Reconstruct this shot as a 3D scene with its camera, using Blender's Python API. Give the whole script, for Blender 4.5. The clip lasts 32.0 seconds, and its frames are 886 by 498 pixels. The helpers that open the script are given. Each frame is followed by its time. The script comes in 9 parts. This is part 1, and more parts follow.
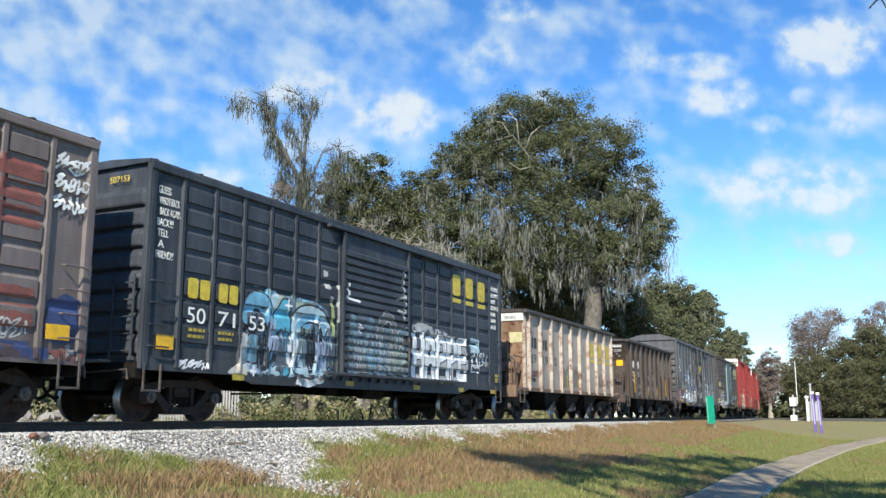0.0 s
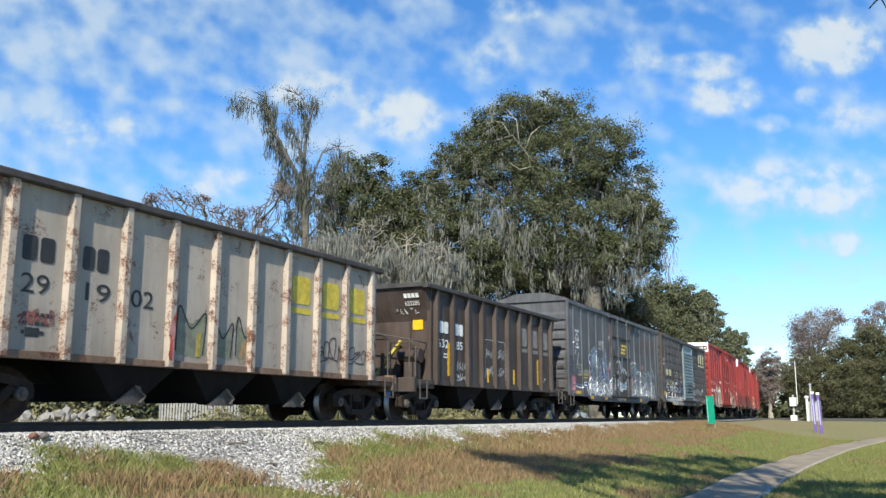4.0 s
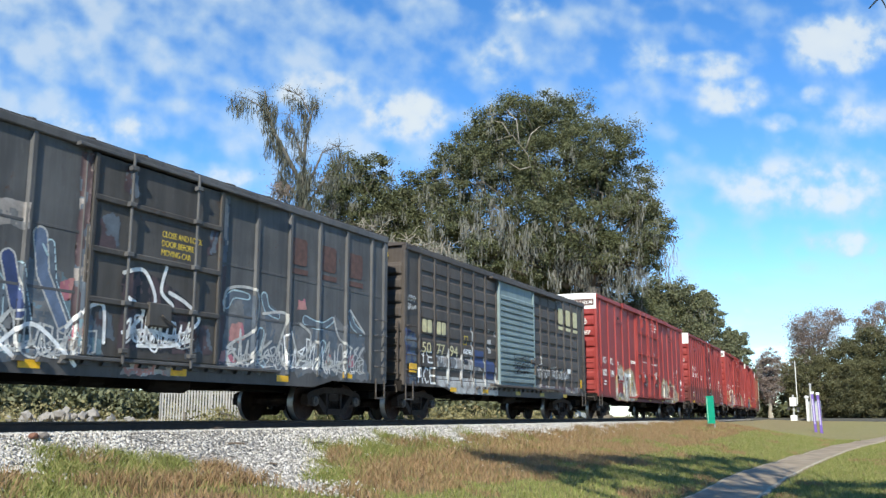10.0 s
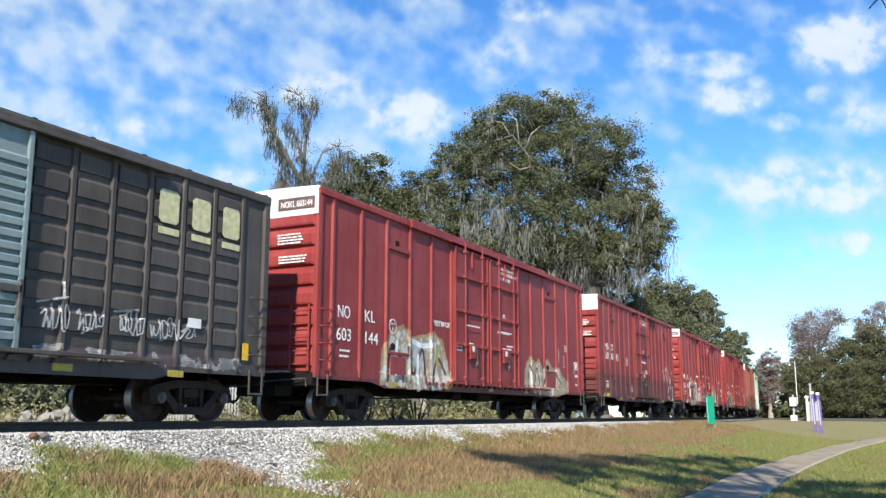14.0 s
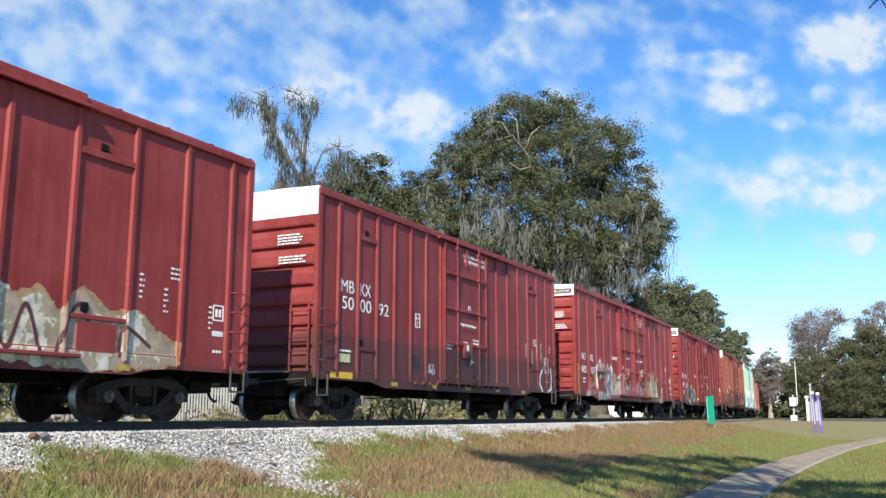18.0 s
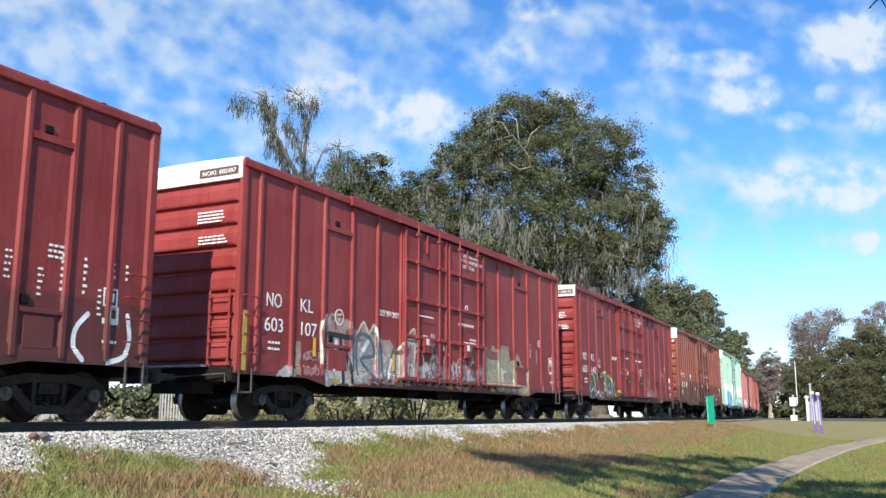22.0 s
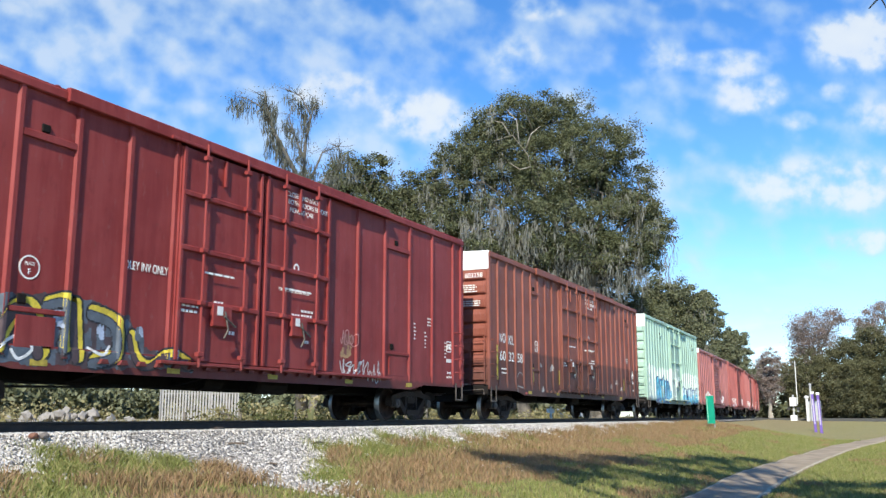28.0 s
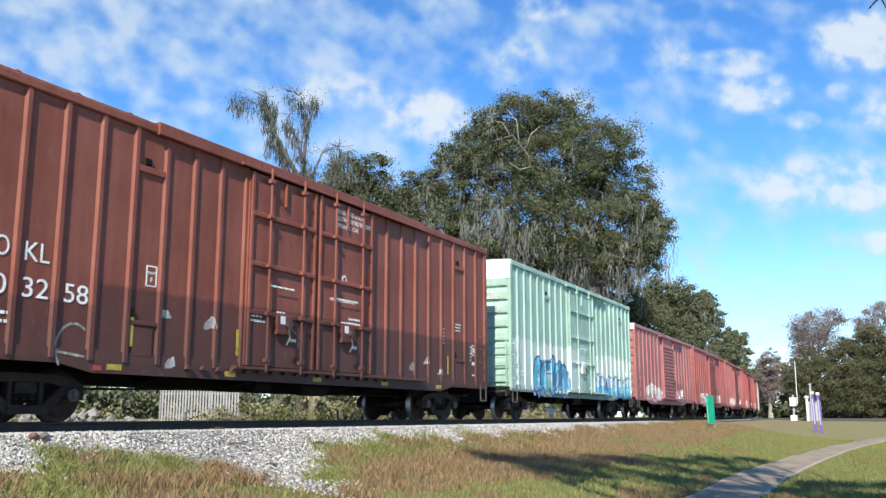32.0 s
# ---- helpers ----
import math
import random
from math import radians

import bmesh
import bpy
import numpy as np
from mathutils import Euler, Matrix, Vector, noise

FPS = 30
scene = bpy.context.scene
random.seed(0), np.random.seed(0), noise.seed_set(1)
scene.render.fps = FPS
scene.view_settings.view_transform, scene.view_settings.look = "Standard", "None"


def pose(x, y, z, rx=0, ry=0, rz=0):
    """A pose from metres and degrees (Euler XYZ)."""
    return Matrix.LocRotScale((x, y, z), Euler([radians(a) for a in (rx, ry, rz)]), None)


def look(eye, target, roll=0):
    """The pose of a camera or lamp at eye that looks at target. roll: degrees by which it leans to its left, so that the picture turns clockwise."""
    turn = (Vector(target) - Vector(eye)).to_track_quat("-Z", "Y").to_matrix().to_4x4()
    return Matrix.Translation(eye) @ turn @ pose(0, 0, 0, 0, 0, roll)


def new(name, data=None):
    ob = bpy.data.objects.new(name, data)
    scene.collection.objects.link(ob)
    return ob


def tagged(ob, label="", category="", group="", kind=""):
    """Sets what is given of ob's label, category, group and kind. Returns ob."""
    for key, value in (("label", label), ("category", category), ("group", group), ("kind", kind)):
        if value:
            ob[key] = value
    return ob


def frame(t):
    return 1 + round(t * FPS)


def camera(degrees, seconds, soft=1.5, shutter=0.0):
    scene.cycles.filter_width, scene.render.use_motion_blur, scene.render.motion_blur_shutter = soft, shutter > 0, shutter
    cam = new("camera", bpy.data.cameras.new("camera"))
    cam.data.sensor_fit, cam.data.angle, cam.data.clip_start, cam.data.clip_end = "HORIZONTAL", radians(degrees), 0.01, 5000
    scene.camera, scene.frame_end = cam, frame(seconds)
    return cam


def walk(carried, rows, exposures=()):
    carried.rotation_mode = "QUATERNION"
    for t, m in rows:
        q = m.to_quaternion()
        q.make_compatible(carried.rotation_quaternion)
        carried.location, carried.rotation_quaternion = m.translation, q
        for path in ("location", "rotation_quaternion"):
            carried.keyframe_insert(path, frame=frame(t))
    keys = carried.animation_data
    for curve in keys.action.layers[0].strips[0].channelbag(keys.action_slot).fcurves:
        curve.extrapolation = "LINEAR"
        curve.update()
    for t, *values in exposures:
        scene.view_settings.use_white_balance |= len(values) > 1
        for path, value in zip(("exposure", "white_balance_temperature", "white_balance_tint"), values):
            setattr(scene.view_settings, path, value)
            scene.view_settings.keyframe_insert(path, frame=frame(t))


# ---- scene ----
# World: x runs along the track (the train comes from +x), y away from the camera, z = 0 at the top of the rails.
cam = camera(51.65, 32.0, soft=1.45, shutter=0.12)
EYE = (0.0, 0.0, 0.096)
AIM = (math.cos(radians(27.38)) * math.cos(radians(10.36)), math.sin(radians(27.38)) * math.cos(radians(10.36)), 0.096 + math.sin(radians(10.36)))
AIM_WAY = Vector(AIM) - Vector(EYE)
walk(cam, [(0, look(EYE, AIM)), (32, look(EYE, AIM))], exposures=[(0, 0.54, 6450, 5), (3, 0.46, 6450, 4), (6, 0.44, 6450, 4), (9, 0.46, 6450, 4), (11, 0.58, 6450, 5), (13, 0.70, 6450, 6), (14, 0.64, 6450, 6), (17, 0.55, 6400, 7), (22, 0.58, 6400, 7), (24, 0.68, 6450, 7), (25, 0.67, 6450, 7), (28, 0.58, 6400, 7), (32, 0.53, 6350, 7)])

# ---- world, sun ----
SUN_AZ, SUN_EL = radians(197.0), radians(38.0)
world = bpy.data.worlds.new("world")
scene.world = world
world.use_nodes = True
wn = world.node_tree.nodes
sky = wn.new("ShaderNodeTexSky")
sky.sky_type, sky.sun_disc = "NISHITA", False
sky.sun_elevation, sky.sun_rotation = SUN_EL, radians(257.0)
sky.air_density, sky.dust_density, sky.ozone_density = 1.0, 0.0, 2.0
sky.altitude = 2500.0
deep = wn.new("ShaderNodeHueSaturation")
deep.inputs["Saturation"].default_value = 1.26
deep.inputs["Hue"].default_value = 0.504
deep.inputs["Value"].default_value = 1.12
wn["Background"].inputs["Strength"].default_value = 0.15
world.node_tree.links.new(sky.outputs["Color"], deep.inputs["Color"])
world.node_tree.links.new(deep.outputs["Color"], wn["Background"].inputs["Color"])
sun = new("sun", bpy.data.lights.new("sun", "SUN"))
sun.data.energy, sun.data.angle, sun.data.color = 4.95, radians(0.53), (1.0, 0.915, 0.785)
SUN_WAY = Vector((math.cos(SUN_AZ) * math.cos(SUN_EL), math.sin(SUN_AZ) * math.cos(SUN_EL), math.sin(SUN_EL)))
sun.matrix_world = look(SUN_WAY * 200, (0, 0, 0))


# ---- node and mesh helpers ----
class Nodes:
    """Short hand for building a material's nodes."""

    def __init__(self, name):
        self.mat = bpy.data.materials.new(name)
        self.mat.use_nodes = True
        self.t = self.mat.node_tree
        self.b = self.t.nodes["Principled BSDF"]
        tc = self.t.nodes.new("ShaderNodeTexCoord")
        self.obj = tc.outputs["Object"]
        self.sep = None

    def node(self, kind):
        return self.t.nodes.new(kind)

    def put(self, sock, value):
        if hasattr(value, "is_output"):
            self.t.links.new(value, sock)
        else:
            sock.default_value = value

    def calc(self, op, a, b=0.0, c=None, clamp=False):
        n = self.node("ShaderNodeMath")
        n.operation, n.use_clamp = op, clamp
        self.put(n.inputs[0], a)
        self.put(n.inputs[1], b)
        if c is not None:
            self.put(n.inputs[2], c)
        return n.outputs[0]

    def noise(self, scale, detail=3.0, rough=0.55, vec=None, out="Fac", stretch=None, distortion=0.0):
        n = self.node("ShaderNodeTexNoise")
        v = vec if vec is not None else self.obj
        if stretch:
            m = self.node("ShaderNodeMapping")
            self.put(m.inputs["Vector"], v)
            m.inputs["Scale"].default_value = stretch
            v = m.outputs["Vector"]
        self.put(n.inputs["Vector"], v)
        n.inputs["Scale"].default_value, n.inputs["Detail"].default_value = scale, detail
        n.inputs["Roughness"].default_value, n.inputs["Distortion"].default_value = rough, distortion
        return n.outputs[out]

    def voronoi(self, scale, feature="F1", vec=None, out="Distance", stretch=None):
        n = self.node("ShaderNodeTexVoronoi")
        n.feature = feature
        v = vec if vec is not None else self.obj
        if stretch:
            m = self.node("ShaderNodeMapping")
            self.put(m.inputs["Vector"], v)
            m.inputs["Scale"].default_value = stretch
            v = m.outputs["Vector"]
        self.put(n.inputs["Vector"], v)
        n.inputs["Scale"].default_value = scale
        return n.outputs[out]

    def ramp(self, fac, lo, hi):
        """0 below lo, 1 above hi, smooth between."""
        n = self.node("ShaderNodeMapRange")
        n.interpolation_type = "SMOOTHSTEP"
        self.put(n.inputs["Value"], fac)
        n.inputs["From Min"].default_value, n.inputs["From Max"].default_value = lo, hi
        return n.outputs["Result"]

    def mix(self, fac, a, b):
        n = self.node("ShaderNodeMix")
        n.data_type = "RGBA"
        self.put(n.inputs["Factor"], fac)
        for s, v in ((n.inputs[6], a), (n.inputs[7], b)):
            self.put(s, v if hasattr(v, "is_output") else (*v[:3], 1))
        return n.outputs[2]

    def xyz(self):
        if self.sep is None:
            n = self.node("ShaderNodeSeparateXYZ")
            self.put(n.inputs[0], self.obj)
            self.sep = n.outputs
        return self.sep

    def bump(self, height, strength=0.3, dist=0.02):
        n = self.node("ShaderNodeBump")
        self.put(n.inputs["Height"], height)
        n.inputs["Strength"].default_value, n.inputs["Distance"].default_value = strength, dist
        self.put(self.b.inputs["Normal"], n.outputs["Normal"])

    def done(self, color, rough=0.6, metal=0.0, spec=None):
        self.put(self.b.inputs["Base Color"], color if hasattr(color, "is_output") else (*color[:3], 1))
        self.put(self.b.inputs["Roughness"], rough)
        self.put(self.b.inputs["Metallic"], metal)
        if spec is not None:
            self.b.inputs["Specular IOR Level"].default_value = spec
        return self.mat


class Geo:
    """Gathers simple solids into one mesh."""

    def __init__(self):
        self.v, self.f = [], []

    def add(self, verts, faces):
        k = len(self.v)
        self.v.extend(verts)
        self.f.extend([tuple(i + k for i in f) for f in faces])
        return self

    def box(self, x0, x1, y0, y1, z0, z1):
        v = [(x, y, z) for x in (x0, x1) for y in (y0, y1) for z in (z0, z1)]
        return self.add(v, [(0, 1, 3, 2), (4, 6, 7, 5), (0, 4, 5, 1), (2, 3, 7, 6), (0, 2, 6, 4), (1, 5, 7, 3)])

    def prism(self, section, axis, a, b):
        """A closed section (pairs) pushed along an axis from a to b. For x the pairs are (y, z), for y (x, z), for z (x, y)."""
        n = len(section)
        put = {"x": lambda s, d: (d, s[0], s[1]), "y": lambda s, d: (s[0], d, s[1]), "z": lambda s, d: (s[0], s[1], d)}[axis]
        v = [put(s, a) for s in section] + [put(s, b) for s in section]
        f = [(i, (i + 1) % n, n + (i + 1) % n, n + i) for i in range(n)] + [tuple(range(n)), tuple(range(2 * n - 1, n - 1, -1))]
        return self.add(v, f)

    def bar(self, axis, a, b, u, w, c, d, e=0.01):
        """A straight bar along an axis with chamfered edges, its section from u to w and c to d."""
        s = [(u + e, c), (w - e, c), (w, c + e), (w, d - e), (w - e, d), (u + e, d), (u, d - e), (u, c + e)]
        return self.prism(s, axis, a, b)

    def tube(self, path, radii, n=8, caps=True):
        path = [Vector(p) for p in path]
        if not hasattr(radii, "__len__"):
            radii = [radii] * len(path)
        v, f = [], []
        side = None
        for i, p in enumerate(path):
            d = (path[min(i + 1, len(path) - 1)] - path[max(i - 1, 0)]).normalized()
            ref = side if side is not None else (Vector((0, 0, 1)) if abs(d.z) < 0.9 else Vector((1, 0, 0)))
            a = (ref - d * ref.dot(d)).normalized()
            side = a
            b = d.cross(a)
            for k in range(n):
                t = 2 * math.pi * k / n
                v.append(tuple(p + (a * math.cos(t) + b * math.sin(t)) * radii[i]))
        for i in range(len(path) - 1):
            for k in range(n):
                f.append((i * n + k, i * n + (k + 1) % n, (i + 1) * n + (k + 1) % n, (i + 1) * n + k))
        if caps:
            f += [tuple(range(n - 1, -1, -1)), tuple(range(len(v) - n, len(v)))]
        return self.add(v, f)

    def lathe(self, profile, axis="y", n=24, at=(0, 0, 0)):
        """Pairs (radius, along) turned round an axis; closed ends where the radius is 0."""
        v, f = [], []
        for r, a in profile:
            for k in range(n):
                t = 2 * math.pi * k / n
                c, s = r * math.cos(t), r * math.sin(t)
                p = {"y": (c, a, s), "z": (c, s, a), "x": (a, c, s)}[axis]
                v.append((p[0] + at[0], p[1] + at[1], p[2] + at[2]))
        for i in range(len(profile) - 1):
            for k in range(n):
                f.append((i * n + k, i * n + (k + 1) % n, (i + 1) * n + (k + 1) % n, (i + 1) * n + k))
        return self.add(v, f)

    def sheet(self, rows):
        """Rows of points joined into one skin."""
        m = len(rows[0])
        v = [p for r in rows for p in r]
        f = [(i * m + k, i * m + k + 1, (i + 1) * m + k + 1, (i + 1) * m + k) for i in range(len(rows) - 1) for k in range(m - 1)]
        return self.add(v, f)

    def mesh(self, name, mat=None, smooth=False):
        me = bpy.data.meshes.new(name)
        me.from_pydata([tuple(p) for p in self.v], [], self.f)
        bm = bmesh.new()
        bm.from_mesh(me)
        bmesh.ops.recalc_face_normals(bm, faces=bm.faces)
        bm.to_mesh(me)
        bm.free()
        if smooth:
            me.polygons.foreach_set("use_smooth", [True] * len(me.polygons))
        if mat:
            me.materials.append(mat)
        return me


def array_mesh(name, verts, faces, mat, smooth=False):
    """A mesh from arrays of points and of faces with one number of corners."""
    verts, faces = np.asarray(verts, dtype=np.float32), np.asarray(faces, dtype=np.int32)
    me = bpy.data.meshes.new(name)
    k = faces.shape[1]
    me.vertices.add(len(verts))
    me.vertices.foreach_set("co", verts.ravel())
    me.loops.add(faces.size)
    me.loops.foreach_set("vertex_index", faces.ravel())
    me.polygons.add(len(faces))
    me.polygons.foreach_set("loop_start", np.arange(0, faces.size, k, dtype=np.int32))
    if smooth:
        me.polygons.foreach_set("use_smooth", np.ones(len(faces), dtype=bool))
    me.update(calc_edges=True)
    me.materials.append(mat)
    return me


def part(name, geo, mat, parent, label="", smooth=False):
    """Links one mesh under a thing or a part. geo may be a Geo or a mesh that is shared."""
    me = geo.mesh(name, mat, smooth) if isinstance(geo, Geo) else geo
    ob = new(name, me)
    ob.parent = parent
    if label:
        ob["label"] = label
    return ob


def thing(name, m=None, label="", category="", group="", kind=""):
    ob = new(name)
    ob.empty_display_size = 0.3
    if m is not None:
        ob.matrix_basis = m
    return tagged(ob, label, category, group, kind)


def lettering(text, size, mat, parent, x, z, y, name="lettering", face="near", spacing=1.0, width=None, label=""):
    """Painted characters on the near side (facing -y) or on the front end (facing -x), starting at x (or y) with the base at z."""
    cu = bpy.data.curves.new("font", "FONT")
    cu.body, cu.size, cu.space_character, cu.extrude = text, size, spacing, 0.002
    tmp = bpy.data.objects.new("font", cu)
    me = bpy.data.meshes.new_from_object(tmp)
    bpy.data.objects.remove(tmp)
    co = np.empty(len(me.vertices) * 3, dtype=np.float32)
    me.vertices.foreach_get("co", co)
    co = co.reshape(-1, 3)
    if width and len(co):
        co[:, 0] *= width / max(1e-6, co[:, 0].max() - co[:, 0].min())
    out = np.empty_like(co)
    if face == "near":
        out[:, 0], out[:, 1], out[:, 2] = x + co[:, 0], y - co[:, 2], z + co[:, 1]
    else:
        out[:, 0], out[:, 1], out[:, 2] = x - co[:, 2], y - co[:, 0], z + co[:, 1]
    me.vertices.foreach_set("co", out.ravel())
    me.update()
    me.materials.clear()
    me.materials.append(mat)
    me.name = name
    return part(name, me, mat, parent, label)


# ---- materials ----
def plain(name, color, rough=0.6, metal=0.0, spread=0.25, scale=6.0, bump=0.0):
    """A painted or bare surface with two scales of uneven tone."""
    n = Nodes(name)
    a = n.noise(scale, 4)
    b = n.noise(scale * 9, 3)
    t = n.calc("ADD", n.calc("MULTIPLY", a, 0.7), n.calc("MULTIPLY", b, 0.3))
    lo = [c * (1 - spread) for c in color]
    hi = [min(1, c * (1 + spread)) for c in color]
    if bump:
        n.bump(b, bump, 0.01)
    return n.done(n.mix(n.ramp(t, 0.3, 0.7), lo, hi), n.calc("MULTIPLY_ADD", a, 0.25, rough - 0.12), metal)


def car_paint(name, base, rust=(0.10, 0.045, 0.025), dirt=(0.055, 0.048, 0.042), rusty=0.25, dirty=0.5, fade=0.15, pieces=(), grime_top=0.0, spec=0.22, bands=()):
    """Weathered paint of a freight car: faded tone, rain streaks, road dirt, rust freckles, and sprayed pieces.
    pieces: (x0, x1, z0, z1, fill, second fill, line, cell size, line width) in the car's own space."""
    n = Nodes(name)
    x, y, z = n.xyz()
    big = n.noise(0.7, 4)
    streak = n.noise(1.0, 5, 0.65, stretch=(4.0, 4.0, 0.35))
    fine = n.noise(30, 3)
    light = [min(1, c * (1 + fade) + 0.02) for c in base]
    dark = [c * (1 - fade) for c in base]
    col = n.mix(n.ramp(n.calc("ADD", n.calc("MULTIPLY", big, 0.5), n.calc("MULTIPLY", streak, 0.5)), 0.35, 0.65), dark, light)
    for i, (x0, x1, z0, z1, c1, c2, line, size, lw) in enumerate(pieces):
        off = n.node("ShaderNodeMapping")
        n.put(off.inputs["Vector"], n.obj)
        off.inputs["Location"].default_value = (i * 3.7, 0, i * 5.1)
        off.inputs["Scale"].default_value = (1.0, 0.0, 0.62)
        wob = n.noise(1.3, 2, vec=off.outputs["Vector"], out="Color")
        vadd = n.node("ShaderNodeVectorMath")
        vadd.operation = "MULTIPLY_ADD"
        n.put(vadd.inputs[0], wob)
        vadd.inputs[1].default_value = (0.9, 0.0, 0.9)
        n.put(vadd.inputs[2], off.outputs["Vector"])
        warped = vadd.outputs[0]
        edge = n.voronoi(size, "DISTANCE_TO_EDGE", vec=warped)
        cell = n.voronoi(size, "F1", vec=warped, out="Color")
        edge_in = n.noise(2.2, 3, vec=off.outputs["Vector"])
        wz = n.calc("MULTIPLY_ADD", edge_in, 0.9, -0.45)
        mx = n.calc("MINIMUM", n.calc("SUBTRACT", n.calc("ADD", x, wz), x0), n.calc("SUBTRACT", x1, n.calc("ADD", x, wz)))
        mz = n.calc("MINIMUM", n.calc("SUBTRACT", z, z0), n.calc("SUBTRACT", z1, n.calc("ADD", z, wz)))
        m = n.calc("MINIMUM", mx, mz)
        mask = n.calc("MULTIPLY", n.ramp(m, 0.0, 0.04), n.calc("LESS_THAN", y, -1.3))
        pick = n.node("ShaderNodeSeparateColor")
        n.put(pick.inputs[0], cell)
        fill = n.mix(n.ramp(pick.outputs[0], 0.42, 0.46), c1, c2)
        keep = n.ramp(pick.outputs[1], 0.16, 0.2) if lw > 0 else n.calc("LESS_THAN", pick.outputs[1], 0.55)
        col = n.mix(n.calc("MULTIPLY", mask, keep), col, fill)
        ring = n.calc("MULTIPLY", n.calc("SUBTRACT", 1.0, n.ramp(edge, abs(lw) * 0.6, abs(lw))), mask)
        col = n.mix(ring, col, line)
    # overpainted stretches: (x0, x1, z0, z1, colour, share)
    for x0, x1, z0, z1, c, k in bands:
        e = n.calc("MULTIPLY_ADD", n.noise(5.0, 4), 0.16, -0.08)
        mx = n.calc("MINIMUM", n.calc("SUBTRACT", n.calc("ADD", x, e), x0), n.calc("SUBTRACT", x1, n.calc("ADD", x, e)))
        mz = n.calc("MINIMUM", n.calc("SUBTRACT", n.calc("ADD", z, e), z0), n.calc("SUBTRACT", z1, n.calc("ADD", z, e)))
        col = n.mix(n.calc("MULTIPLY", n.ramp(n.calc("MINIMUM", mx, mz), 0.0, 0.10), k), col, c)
    low = n.calc("SUBTRACT", 1.0, n.ramp(n.calc("MULTIPLY_ADD", streak, 1.6, z), 1.4 + grime_top, 2.9 + grime_top))
    col = n.mix(n.calc("MULTIPLY", low, dirty), col, dirt)
    col = n.mix(n.calc("MULTIPLY", n.ramp(streak, 0.56, 0.74), dirty * 0.45), col, dirt)
    fleck = n.calc("MULTIPLY", n.ramp(n.calc("ADD", n.calc("MULTIPLY", n.noise(3.2, 6, 0.7), 0.7), n.calc("MULTIPLY", fine, 0.3)), 0.63 - rusty * 0.16, 0.7 - rusty * 0.1), min(1.0, 0.5 + rusty))
    col = n.mix(fleck, col, rust)
    scuff = n.calc("MULTIPLY", n.ramp(n.noise(7.0, 7, 0.72, stretch=(1.0, 1.0, 0.45)), 0.57, 0.70), 0.30)
    col = n.mix(scuff, col, [min(1.0, 0.6 * c + 0.11) for c in base])
    stain = n.calc("MULTIPLY", n.ramp(n.noise(3.3, 6, 0.68, stretch=(1.6, 1.6, 0.5)), 0.56, 0.72), 0.38)
    col = n.mix(stain, col, [c * 0.45 for c in base])
    n.bump(n.calc("ADD", n.calc("MULTIPLY", n.noise(2.5, 2), 1.0), n.calc("MULTIPLY", fine, 0.06)), 0.22, 0.03)
    return n.done(col, n.calc("MULTIPLY_ADD", streak, 0.3, 0.42), 0.0, spec)


M = {}
M["truck"] = plain("truck steel", (0.036, 0.026, 0.021), 0.75, 0.0, 0.45, 5, 0.3)
M["wheel"] = plain("wheel steel", (0.055, 0.034, 0.027), 0.6, 0.3, 0.5, 4, 0.2)
M["tread"] = plain("worn wheel tread", (0.34, 0.32, 0.30), 0.42, 0.95, 0.2, 8)
M["under"] = plain("underframe black", (0.013, 0.011, 0.010), 0.85, 0.0, 0.35, 4, 0.3)
M["rod"] = plain("worn steel rod", (0.10, 0.085, 0.075), 0.6, 0.3, 0.4, 8)
M["yellow"] = plain("yellow reflective plate", (0.78, 0.44, 0.012), 0.45, 0.0, 0.2, 9)
M["dullyellow"] = plain("dull yellow plate", (0.42, 0.32, 0.05), 0.6, 0.0, 0.3, 9)
M["white_ink"] = plain("white stencil paint", (0.88, 0.87, 0.84), 0.6, 0.0, 0.15, 7)
M["yellow_ink"] = plain("yellow stencil paint", (0.62, 0.47, 0.05), 0.6, 0.0, 0.25, 7)
M["cream_ink"] = plain("aged cream stencil paint", (0.60, 0.55, 0.32), 0.6, 0.0, 0.25, 7)
M["black_ink"] = plain("black stencil paint", (0.03, 0.03, 0.032), 0.6, 0.0, 0.3, 7)
M["brown_ink"] = plain("faded brown stencil paint", (0.11, 0.06, 0.05), 0.7, 0.0, 0.3, 7)
M["grey_ink"] = plain("faded grey stencil paint", (0.24, 0.22, 0.20), 0.7, 0.0, 0.3, 7)
M["white_plate"] = plain("white end paint", (0.80, 0.80, 0.78), 0.55, 0.0, 0.08, 3)
M["galv"] = plain("weathered roof metal", (0.33, 0.32, 0.31), 0.55, 0.35, 0.3, 3)
M["darkroof"] = plain("dark sooty roof", (0.055, 0.048, 0.045), 0.75, 0.0, 0.4, 3)
M["rail"] = plain("rusty rail web", (0.060, 0.042, 0.034), 0.75, 0.2, 0.35, 6, 0.2)
M["railtop"] = plain("polished rail head", (0.35, 0.33, 0.31), 0.35, 0.9, 0.15, 10)
M["tie"] = plain("creosoted wood", (0.055, 0.042, 0.034), 0.9, 0.0, 0.4, 4, 0.4)
for k in ("truck", "under", "wheel", "tie"):
    M[k].node_tree.nodes["Principled BSDF"].inputs["Specular IOR Level"].default_value = 0.15


# ---- the track's line ----
CENTRE, BEND, RADIUS = 13.6, 18.0, 817.0


